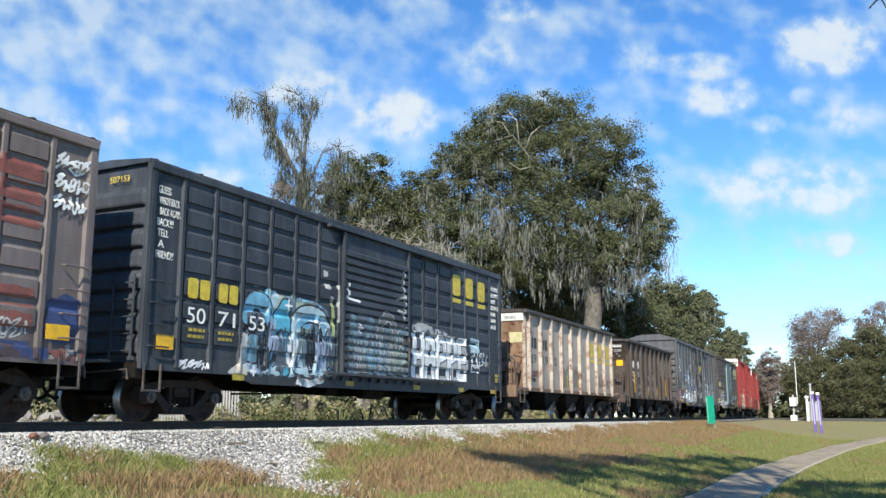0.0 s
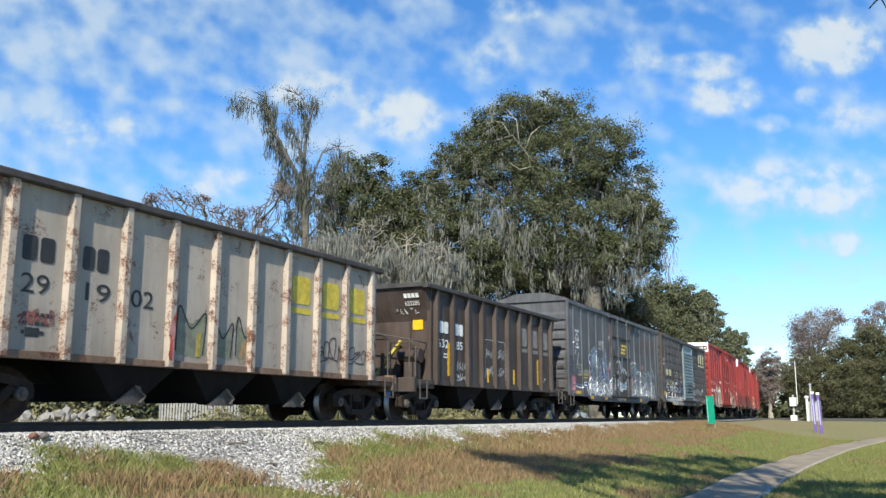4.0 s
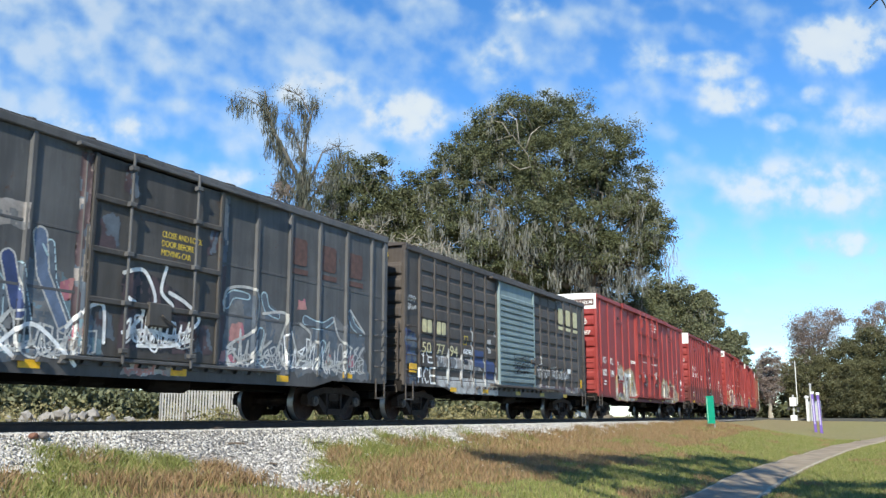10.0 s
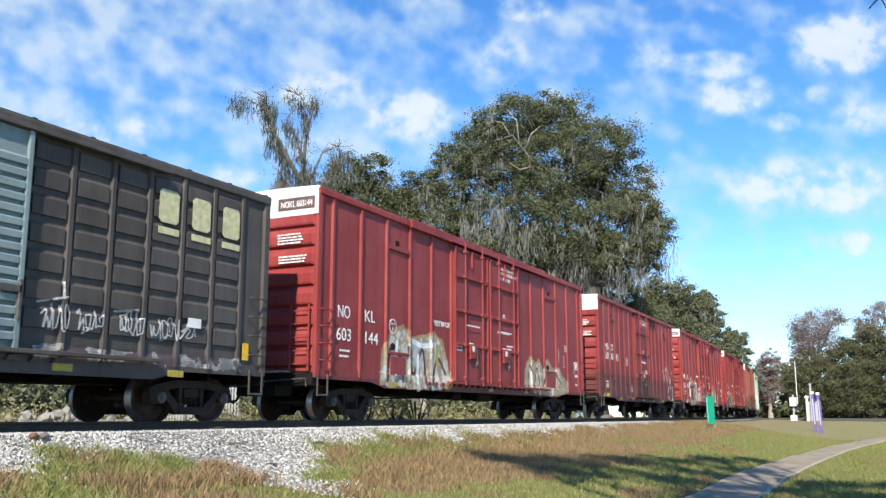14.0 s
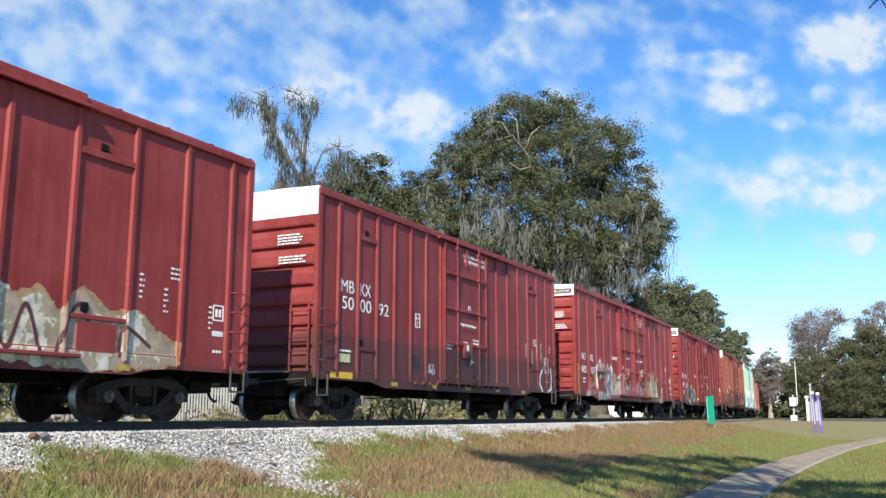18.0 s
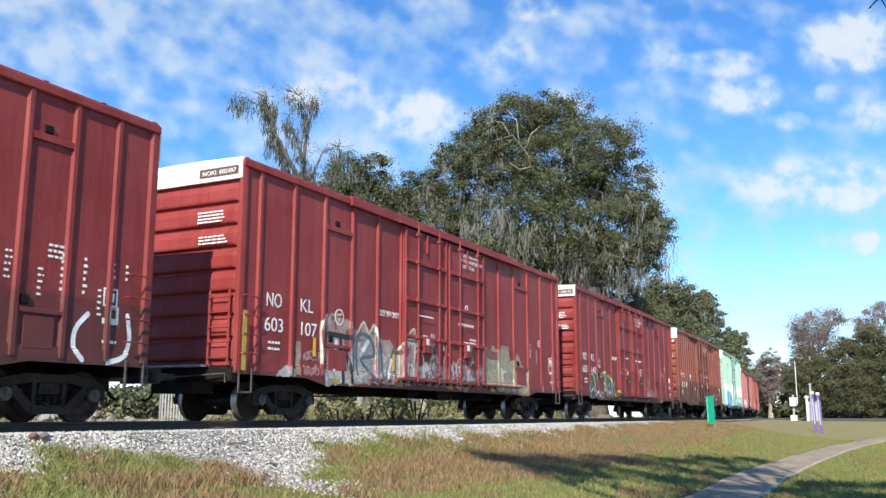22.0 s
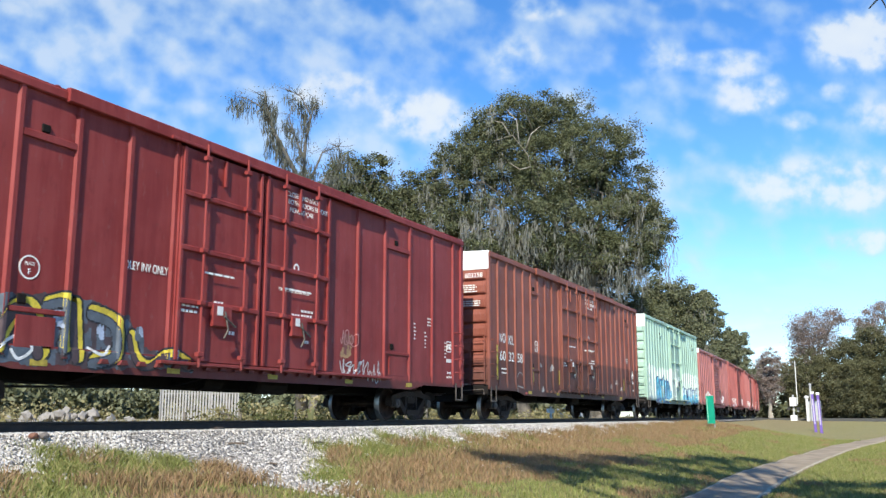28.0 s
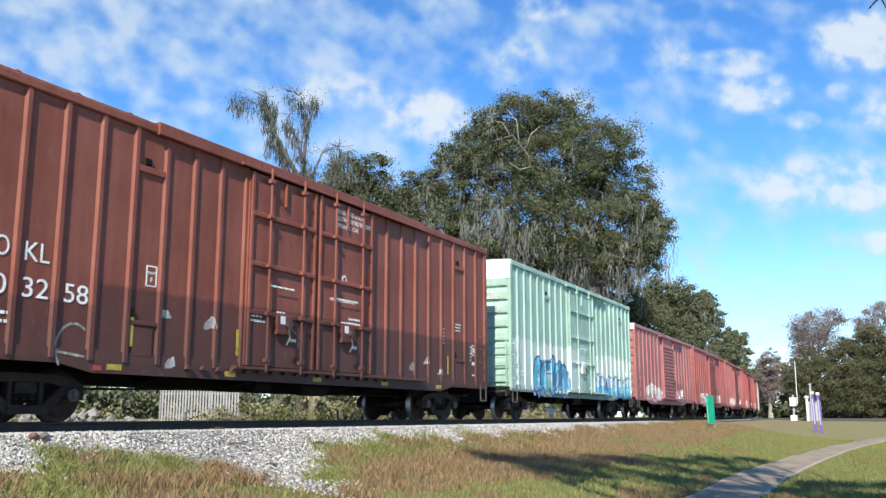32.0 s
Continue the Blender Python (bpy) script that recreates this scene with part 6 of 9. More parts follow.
    for _ in range(170):
        a = 22 + 70 * rng.random()
        s = (-0.62 + 1.0 * rng.random()) * a
        p = spot(s, a)
        off = p.y - track_y(p.x)
        if off < 6.5 or off > 26 or (off < 16 and -0.47 < s / a < -0.30):
            continue
        h = 0.5 + 0.75 * rng.random()
        low.append((p.x, p.y, ground_z(p.x, p.y) + h * 0.55, 0.8 + 1.1 * rng.random(), 0.8 + 0.8 * rng.random(), h * 0.7))
    v, f = leaf_quads(crown_points(low, 15, rng, 0.3, 0.22), 0.085, rng)
    tagged(new("undergrowth", array_mesh("undergrowth", v, f, M["dry_scrub"])), "low mixed green undergrowth behind the track", "undergrowth", kind="stuff")
    far = []
    for _ in range(150):
        q = radians(-25 + 115 * rng.random())
        d = 125 + 60 * rng.random()
        x, y = d * math.cos(q), d * math.sin(q)
        if abs(y - track_y(x)) < 10 or (x > 60 and -25 < y < 45 and d < 170):
            continue
        h = 3.0 + 2.4 * rng.random()
        far.append((x, y, h * 0.5, 5.0, 4.0, h * 0.62))
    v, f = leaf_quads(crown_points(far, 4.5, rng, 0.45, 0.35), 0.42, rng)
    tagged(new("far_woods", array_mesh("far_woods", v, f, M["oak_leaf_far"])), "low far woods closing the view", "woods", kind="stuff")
    # shrubs behind the track, seen below the cars
    rng = np.random.default_rng(77)
    for k, (s, a, r, h) in enumerate(((-7.2, 33, 1.3, 0.9), (-5.4, 34, 1.2, 0.8), (-3.2, 34, 1.1, 0.9), (-1.4, 35, 0.9, 0.7), (-21.0, 38, 1.4, 0.9), (-18.6, 37, 1.2, 0.8), (-10.0, 36, 0.9, 0.6))):
        tree("shrub", spot(s, a), 0.06, [(0, 0, h * 0.7, r, r, h * 0.7), (r * 0.7, 0.3, h * 0.55, r * 0.7, r * 0.7, h * 0.55)], "low green shrub behind the track", 100 + k, per=16, m=60, leaf=0.045, leaf_mat=M["shrub_leaf"] if -8 < s < -1 else M["dry_scrub"], fork=0.3, category="shrub", clump=0.18)
    # fans of long pointed leaves
    for k, (s, a) in enumerate(((-4.4, 31), (-2.6, 31.5), (-1.7, 32), (-3.4, 30.5), (-0.9, 31))):
        p = spot(s, a)
        t = thing("palmetto", Matrix.Translation((p.x, p.y, ground_z(p.x, p.y))), "spiky fan palm shrub with drooping leaf tips", "shrub")
        for q in range(26):
            u = rng.random() * 6.28
            L = 0.8 + 0.5 * rng.random()
            up = 0.5 + 0.9 * rng.random()
            g = Geo()
            d = Vector((math.cos(u), math.sin(u), 0))
            w = Vector((-math.sin(u), math.cos(u), 0)) * 0.035
            p0, p1, p2 = Vector((0, 0, 0.05)), d * L * 0.5 + Vector((0, 0, up * 0.75)), d * L + Vector((0, 0, up * 0.55))
            g.sheet([[tuple(p0 - w * 0.5), tuple(p0 + w * 0.5)], [tuple(p1 - w), tuple(p1 + w)], [tuple(p2 - w * 0.1), tuple(p2 + w * 0.1)]])
            part("leaf", g, M["shrub_leaf"], t)


build_trees()


# ---- things along the line ----
def build_clouds():
    n = Nodes("broken cloud")
    t = n.t
    t.nodes.remove(n.b)
    out = t.nodes["Material Output"]
    f, r, u = AIM_WAY, RIGHT, RIGHT.cross(AIM_WAY)

    def along(v):
        d = n.node("ShaderNodeVectorMath")
        d.operation = "DOT_PRODUCT"
        n.put(d.inputs[0], n.obj)
        d.inputs[1].default_value = v
        return d.outputs["Value"]

    ahead = along(f)
    a, b = n.calc("DIVIDE", along(r), ahead), n.calc("DIVIDE", along(u), ahead)
    comb = n.node("ShaderNodeCombineXYZ")
    n.put(comb.inputs[0], a)
    n.put(comb.inputs[1], b)
    v = comb.outputs[0]
    turned = n.node("ShaderNodeMapping")
    n.put(turned.inputs["Vector"], v)
    turned.inputs["Rotation"].default_value = (0, 0, 0.45)
    w = turned.outputs["Vector"]
    big, mid, small = n.noise(5.0, 2, 0.45, vec=w), n.noise(24, 1.5, 0.5, vec=w, stretch=(0.8, 1.15, 1)), n.noise(58, 3, 0.5, vec=v)
    # thin broken sheet, thickest on the left and thinning towards the ground
    d = n.calc("ADD", n.calc("MULTIPLY", big, 0.28), n.calc("ADD", n.calc("MULTIPLY", mid, 0.58), n.calc("MULTIPLY", small, 0.16)))
    d = n.calc("SUBTRACT", d, n.calc("MULTIPLY", a, 0.09))
    d = n.calc("SUBTRACT", d, n.calc("MULTIPLY", n.calc("SUBTRACT", 1.0, n.ramp(b, -0.10, 0.06)), 0.05))
    sheet = n.calc("MULTIPLY", n.ramp(d, 0.40, 0.68), 0.70)
    # single heaps: place on the sky's face, half width and half height
    soft = n.calc("MULTIPLY_ADD", n.calc("ADD", n.calc("MULTIPLY", mid, 0.55), n.calc("MULTIPLY", small, 0.5)), 2.2, -0.4, clamp=True)
    heap = 0.0
    for ca, cb, wa, wb, k in ((0.440, 0.226, 0.050, 0.030, 1.0), (0.294, 0.203, 0.044, 0.013, 0.7), (0.322, 0.170, 0.036, 0.022, 0.8), (0.374, 0.139, 0.018, 0.010, 0.6), (0.412, 0.169, 0.014, 0.010, 0.6),
                              (0.405, 0.068, 0.092, 0.030, 0.72), (0.456, 0.142, 0.030, 0.019, 0.6), (0.448, 0.006, 0.042, 0.014, 0.75), (-0.035, 0.146, 0.045, 0.026, 0.8), (0.224, 0.209, 0.026, 0.022, 0.5), (0.066, 0.205, 0.030, 0.028, 0.55), (-0.13, 0.175, 0.05, 0.02, 0.6), (-0.37, 0.13, 0.07, 0.02, 0.55), (-0.24, 0.075, 0.05, 0.018, 0.5), (0.09, 0.262, 0.03, 0.012, 0.6), (0.20, 0.02, 0.03, 0.012, 0.3)):
        ea = n.calc("POWER", n.calc("DIVIDE", n.calc("SUBTRACT", a, ca), wa), 2.0)
        eb = n.calc("POWER", n.calc("DIVIDE", n.calc("SUBTRACT", b, cb), wb), 2.0)
        m = n.calc("SUBTRACT", 1.0, n.ramp(n.calc("ADD", ea, eb), 0.0, 2.4))
        heap = n.calc("ADD", heap, n.calc("MULTIPLY", m, k))
    heap = n.calc("MULTIPLY", n.ramp(n.calc("MULTIPLY", heap, soft), 0.08, 0.72), 0.84)
    # level streaks and a thin veil low over the trees: horizon haze painted in
    streaks = n.noise(9.0, 4, 0.55, vec=v, stretch=(0.7, 3.0, 1), distortion=0.2)
    low = n.calc("MULTIPLY", n.calc("SUBTRACT", 1.0, n.ramp(b, -0.06, 0.03)), n.calc("MULTIPLY_ADD", n.ramp(streaks, 0.42, 0.62), 0.40, 0.06))
    clear = n.calc("MULTIPLY", n.calc("SUBTRACT", 1.0, sheet), n.calc("MULTIPLY", n.calc("SUBTRACT", 1.0, heap), n.calc("SUBTRACT", 1.0, low)))
    cover = n.calc("SUBTRACT", 1.0, clear)
    em = n.node("ShaderNodeEmission")
    n.put(em.inputs["Color"], n.mix(n.ramp(cover, 0.45, 0.9), (0.70, 0.86, 1.0), (0.93, 0.97, 1.0)))
    em.inputs["Strength"].default_value = 0.64
    tr = n.node("ShaderNodeBsdfTransparent")
    mix = n.node("ShaderNodeMixShader")
    n.put(mix.inputs[0], n.calc("MULTIPLY", cover, 0.95))
    t.links.new(tr.outputs[0], mix.inputs[1])
    t.links.new(em.outputs[0], mix.inputs[2])
    t.links.new(mix.outputs[0], out.inputs["Surface"])
    n.mat.cycles.emission_sampling = "NONE"
    R = 3000.0
    rows = []
    for e in np.linspace(-1, 52, 28):
        rows.append([(R * math.cos(radians(e)) * math.cos(radians(q)), R * math.cos(radians(e)) * math.sin(radians(q)), R * math.sin(radians(e))) for q in np.linspace(-30, 84, 40)])
    ob = new("clouds", Geo().sheet(rows).mesh("clouds", n.mat, True))
    return tagged(ob, "broken white clouds over a blue sky", "clouds", kind="structure")


clouds = build_clouds()


def build_crossing():
    grey = plain("grey painted mast", (0.42, 0.43, 0.43), 0.5, 0.2, 0.15)
    white = plain("white painted metal", (0.74, 0.74, 0.72), 0.5, 0, 0.1)
    red = plain("red painted metal", (0.42, 0.03, 0.03), 0.5, 0, 0.15)
    black = plain("black painted metal", (0.02, 0.02, 0.02), 0.5, 0, 0.2)
    p = spot(33.2, 88)
    z = ground_z(p.x, p.y)
    t = thing("crossing_gate", Matrix.Translation((p.x, p.y, z)), "level crossing gate with its white arm raised upright", "crossing gate")
    part("base", Geo().bar("z", 0, 0.5, -0.3, 0.3, -0.3, 0.3, 0.05), white, t)
    part("mast", Geo().tube([(0, 0, 0.3), (0, 0, 2.4)], 0.09, 12), grey, t)
    part("gate_box", Geo().bar("z", 1.35, 2.15, -0.34, 0.34, -0.3, 0.3, 0.05), white, t)
    part("arm", Geo().bar("z", 1.5, 5.6, -0.05, 0.05, -0.42, -0.36, 0.01), white, t)
    part("counterweight", Geo().bar("z", 0.8, 1.25, -0.14, 0.14, -0.46, -0.34, 0.03), grey, t)
    for s in (-0.4, 0.4):
        part("lamp_hood", Geo().lathe([(0, -0.05), (0.15, -0.05), (0.16, 0.1), (0, 0.1)], "x", 14, (-0.15, s, 1.1)), black, t)
    p = spot(35.1, 88.5)
    t = thing("crossing_signal", Matrix.Translation((p.x, p.y, ground_z(p.x, p.y))), "grey crossing signal mast with hooded dark lamps", "signal")
    part("mast", Geo().tube([(0, 0, 0), (0, 0, 3.4)], 0.10, 12), grey, t)
    part("signal_bell", Geo().lathe([(0, 3.4), (0.14, 3.42), (0.12, 3.52), (0, 3.58)], "z", 12), grey, t)
    for s in (-0.35, 0.35):
        part("lamp_hood", Geo().lathe([(0, -0.05), (0.15, -0.05), (0.16, 0.1), (0, 0.1)], "x", 14, (-0.15, s, 2.1)), black, t)
    p = spot(35.6, 89)
    t = thing("relay_cabinet", Matrix.Translation((p.x, p.y, ground_z(p.x, p.y))), "grey metal relay cabinet beside the crossing", "cabinet")
    part("housing", Geo().bar("z", 0, 1.9, -0.5, 0.5, -0.55, 0.55, 0.04), grey, t)
    part("door", Geo().bar("z", 0.1, 1.8, -0.52, -0.50, -0.45, 0.45, 0.005), grey, t)
    p = spot(34.3, 87.5)
    t = thing("bollard", Matrix.Translation((p.x, p.y, ground_z(p.x, p.y))), "white post with a round cap beside the crossing", "bollard")
    part("post", Geo().tube([(0, 0, 0), (0, 0, 2.15)], 0.11, 12), white, t)
    part("cap", Geo().lathe([(0.11, 2.1), (0.2, 2.15), (0.22, 2.28), (0.12, 2.36), (0, 2.38)], "z", 12), white, t)
    # crossing road
    rd = Nodes("crossing asphalt")
    rm = rd.done(rd.mix(rd.noise(8, 4), (0.05, 0.05, 0.05), (0.09, 0.09, 0.085)), 0.9)
    g = Geo()
    c = spot(37, 94)
    g.box(c.x - 3.2, c.x + 3.2, -60, 90, -0.4, -0.10)
    tagged(new("road", g.mesh("road", rm)), "grey asphalt road over the level crossing", "road", kind="structure")


build_crossing()


def build_posts():
    purple = plain("purple painted post", (0.15, 0.09, 0.36), 0.5, 0, 0.15)
    lilac = plain("pale lilac post", (0.42, 0.38, 0.60), 0.5, 0, 0.12)
    white = plain("white post cap", (0.78, 0.77, 0.76), 0.5, 0, 0.1)
    for s, a, m, h, lean in ((23.78, 59.5, purple, 2.40, 2.0), (24.06, 59.3, purple, 2.40, 2.2)):
        p = spot(s, a)
        t = thing("trail_post", Matrix.Translation((p.x, p.y, ground_z(p.x, p.y))) @ Matrix.Rotation(radians(-lean), 4, FWD), "leaning painted post with a white cap beside the footpath" if m is purple else "pale lilac post with a white cap", "post", "posts by the footpath")
        part("post", Geo().bar("z", -0.1, h, -0.08, 0.08, -0.08, 0.08, 0.02), m, t)
        part("cap", Geo().bar("z", h, h + 0.16, -0.10, 0.10, -0.10, 0.10, 0.03), white, t)
        part("panel", Geo().bar("z", 0.5, h - 0.3, -0.086, -0.08, -0.04, 0.04, 0.002), lilac if m is purple else white, t)
    green = plain("bright green marker", (0.0, 0.26, 0.16), 0.45, 0, 0.12)
    steel = plain("galvanised post", (0.40, 0.41, 0.40), 0.5, 0.5, 0.2)
    p = spot(13.4, 46.5)
    t = thing("marker_post", Matrix.Translation((p.x, p.y, ground_z(p.x, p.y))) @ Matrix.Rotation(radians(-1.5), 4, FWD), "green marker board on a short grey post beside the track", "marker")
    part("post", Geo().bar("z", -0.2, 1.6, 0.12, 0.18, -0.16, -0.10, 0.01), steel, t)
    part("board", Geo().bar("z", 0.22, 1.58, -0.02, 0.10, -0.19, 0.19, 0.02), green, t)
    part("border", Geo().bar("z", 0.3, 1.5, -0.024, -0.02, 0.12, 0.15, 0.001), plain("pale green border", (0.3, 0.55, 0.42), 0.5), t)


build_posts()


def build_fence():
    pale = plain("pale corrugated metal", (0.34, 0.33, 0.31), 0.5, 0.2, 0.12, 3)
    rail_m = plain("grey fence rail", (0.30, 0.29, 0.27), 0.6, 0.3, 0.2)
    a, b = spot(-14.5, 48), spot(-10.6, 48)
    t = thing("fence", None, "pale upright slat fence standing behind the track", "fence")
    k = 27
    slat = Geo().bar("z", -0.4, 1.55, -0.042, 0.042, -0.012, 0.012, 0.004).mesh("slat", pale)
    ang = math.atan2((b - a).y, (b - a).x)
    for i in range(k):
        q = a.lerp(b, i / (k - 1))
        o = part("slat", slat, None, t)
        o.location, o.rotation_euler = (q.x, q.y, 0), (0, 0, ang)
    for z in (0.1, 1.25):
        part("fence_rail", Geo().tube([(a.x, a.y + 0.06, z), (b.x, b.y + 0.06, z)], 0.03, 6), rail_m, t)
    for i in range(4):
        q = a.lerp(b, i / 3)
        part("fence_post", Geo().bar("z", -0.6, 1.6, q.x - 0.05, q.x + 0.05, q.y + 0.08, q.y + 0.18, 0.01), rail_m, t)
    # small white post beyond the rails
    for px, ah, h in ((5.0, 43.0, 0.95),):
        q = spot(px, ah)
        w = thing("white_post", Matrix.Translation((q.x, q.y, ground_z(q.x, q.y))), "short white post with a cross board beyond the rails", "post")
        paint = plain("white post paint", (0.72, 0.71, 0.68), 0.6, 0, 0.15)
        part("post", Geo().bar("z", -0.1, h, -0.05, 0.05, -0.05, 0.05, 0.015), paint, w)
        part("board", Geo().bar("z", h - 0.32, h - 0.12, -0.07, -0.045, -0.2, 0.2, 0.01), paint, w)
    # sticks and a broken brick lying on the stones
    wood = plain("weathered stick", (0.11, 0.085, 0.065), 0.9, 0, 0.3, 12)
    for k, (x, y, a, L) in enumerate(((14.0, 12.1, 0.3, 0.45), (13.1, 11.0, 2.2, 0.40), (12.9, 9.95, 1.0, 0.35), (15.6, 10.9, 0.1, 0.5))):
        top = max(ground_z(x, y) + 0.03, -0.17 - max(0.0, track_y(x) - y - 2.0) * 0.42) + 0.035
        w = tagged(new("stick", Geo().tube([(-L / 2, 0, 0), (-L / 6, 0.02, 0.012), (L / 4, -0.015, 0.01), (L / 2, 0.02, 0)], [0.016, 0.02, 0.016, 0.008], 7).mesh("stick", wood, True)), "dead brown stick lying on the crushed stone", "stick")
        w.matrix_basis = Matrix.Translation((x, y, top)) @ Matrix.Rotation(a, 4, "Z")
    x, y = 9.25, 11.45
    top = max(ground_z(x, y) + 0.03, -0.17 - max(0.0, track_y(x) - y - 2.0) * 0.42)
    for k, (dx, c, r, lab, kind) in enumerate(((0.0, (0.20, 0.095, 0.065), 0.085, "broken piece of red brick on the stones", "brick"), (0.14, (0.16, 0.14, 0.13), 0.09, "dark grey lump of stone beside the rail", "stone"))):
        bm = bmesh.new()
        bmesh.ops.create_icosphere(bm, subdivisions=2, radius=r)
        for v in bm.verts:
            v.co *= 0.8 + 0.4 * abs(noise.noise(v.co * 9 + Vector((k * 5.0, 0, 0))))
            v.co.z *= 0.7
        me = bpy.data.meshes.new(kind)
        bm.to_mesh(me)
        bm.free()
        me.materials.append(plain("rough " + kind, c, 0.9, 0, 0.3, 14, 0.5))
        w = tagged(new("broken_brick" if k == 0 else "rock", me), lab, kind)
        w.matrix_basis = Matrix.Translation((x + dx, y - dx * 0.4, top + 0.05))
    # heap of pale rubble
    rng = np.random.default_rng(3)
    stone = plain("pale broken concrete", (0.27, 0.255, 0.235), 0.9, 0, 0.2, 5, 0.4)
    base = spot(-13.2, 33)
    t = thing("rubble_heap", Matrix.Translation((base.x, base.y, ground_z(base.x, base.y))), "heap of pale broken concrete and stone behind the track", "rubble")
    for i in range(90):
        bm = bmesh.new()
        bmesh.ops.create_icosphere(bm, subdivisions=1, radius=0.17)
        for v in bm.verts:
            v.co *= 0.55 + 0.9 * rng.random()
        me = bpy.data.meshes.new("stone")
        bm.to_mesh(me)
        bm.free()
        me.materials.append(stone)
        o = part("stone", me, None, t)
        s = rng.normal() * 1.9
        o.location = RIGHT * s + FWD * rng.normal() * 0.5 + Vector((0, 0, max(0.05, 0.8 - 0.2 * abs(s)) * rng.random() + 0.1))
    # white car parked beyond the track
    p = spot(12.6, 96)
    white = plain("white car paint", (0.72, 0.72, 0.71), 0.3, 0, 0.05)
    glass = Nodes("dark car glass").done((0.02, 0.025, 0.03), 0.08)
    tyre = plain("tyre rubber", (0.02, 0.02, 0.02), 0.85)
    t = thing("parked_car", Matrix.Translation((p.x, p.y, ground_z(p.x, p.y))) @ Matrix.Rotation(radians(-60), 4, "Z"), "white sedan parked beyond the track", "car")
    part("body", Geo().prism([(-2.2, 0.35), (-2.25, 0.75), (-2.1, 0.92), (-1.3, 1.0), (-0.6, 1.42), (0.8, 1.45), (1.5, 1.02), (2.15, 0.92), (2.25, 0.6), (2.2, 0.32)], "y", -0.86, 0.86), white, t)
    for s in (-1, 1):
        part("window", Geo().prism([(-1.1, 1.02), (-0.55, 1.36), (0.72, 1.38), (1.25, 1.03)], "y", min(s * 0.862, s * 0.87), max(s * 0.862, s * 0.87)), glass, t)
        for x in (-1.4, 1.4):
            w = part("wheel", Geo().lathe([(0, -0.1), (0.2, -0.1), (0.31, -0.1), (0.33, -0.07), (0.33, 0.07), (0.31, 0.1), (0.2, 0.1), (0, 0.1)], "y", 18), tyre, t)
            w.location = (x, s * 0.82, 0.33)


build_fence()


# ---- the train ----


def spray(name, color):
    return plain("sprayed " + name, color, 0.6, 0.0, 0.3, 4)


INK = {k: spray(k, c) for k, c in dict(white=(0.82, 0.82, 0.81), pale=(0.42, 0.56, 0.62), blue=(0.07, 0.24, 0.46), black=(0.02, 0.02, 0.025), slate=(0.10, 0.12, 0.15), silver=(0.50, 0.50, 0.49), teal=(0.10, 0.40, 0.55),
                                   yellow=(0.66, 0.52, 0.05), maroon=(0.10, 0.03, 0.03), cream=(0.62, 0.56, 0.46), green=(0.24, 0.36, 0.20), pink=(0.42, 0.15, 0.19), navy=(0.04, 0.06, 0.16), olive=(0.20, 0.22, 0.14), rose=(0.45, 0.22, 0.20), mist=(0.14, 0.21, 0.25), sky=(0.17, 0.40, 0.56), mint=(0.40, 0.46, 0.36), lavender=(0.36, 0.42, 0.54), lime=(0.40, 0.46, 0.18), tan=(0.40, 0.29, 0.22), ochre=(0.40, 0.25, 0.12), wash=(0.47, 0.46, 0.44), dust=(0.30, 0.27, 0.25), plum=(0.075, 0.05, 0.055), drab=(0.20, 0.20, 0.145), steel=(0.12, 0.16, 0.25), sedge=(0.34, 0.30, 0.18), brick=(0.22, 0.075, 0.06), scarlet=(0.40, 0.06, 0.04), grey=(0.16, 0.16, 0.165)).items()}


def flat_skin(x, z):
    return np.full(np.shape(x), -1.462)


def mark_blocks_end(car, x, y, z, w, h, mat):
    """The owner's mark on a car's end, as four plain slabs."""
    for k in range(4):
        part("owner_mark", Geo().box(x - 0.004, x + 0.004, y - w * (k + 0.8) / 4, y - w * k / 4, z, z + h), mat, car)


def sprayed_end(car, x, y, z):
    rnd = random.Random(5)
    for k in range(5):
        pts = [(x - 0.003, y - 0.16 * k - 0.12 * rnd.random(), z + 0.18 * rnd.random()) for _ in range(5)]
        part("sprayed_shape", Geo().tube(pts, 0.010, 4), INK["silver"], car)


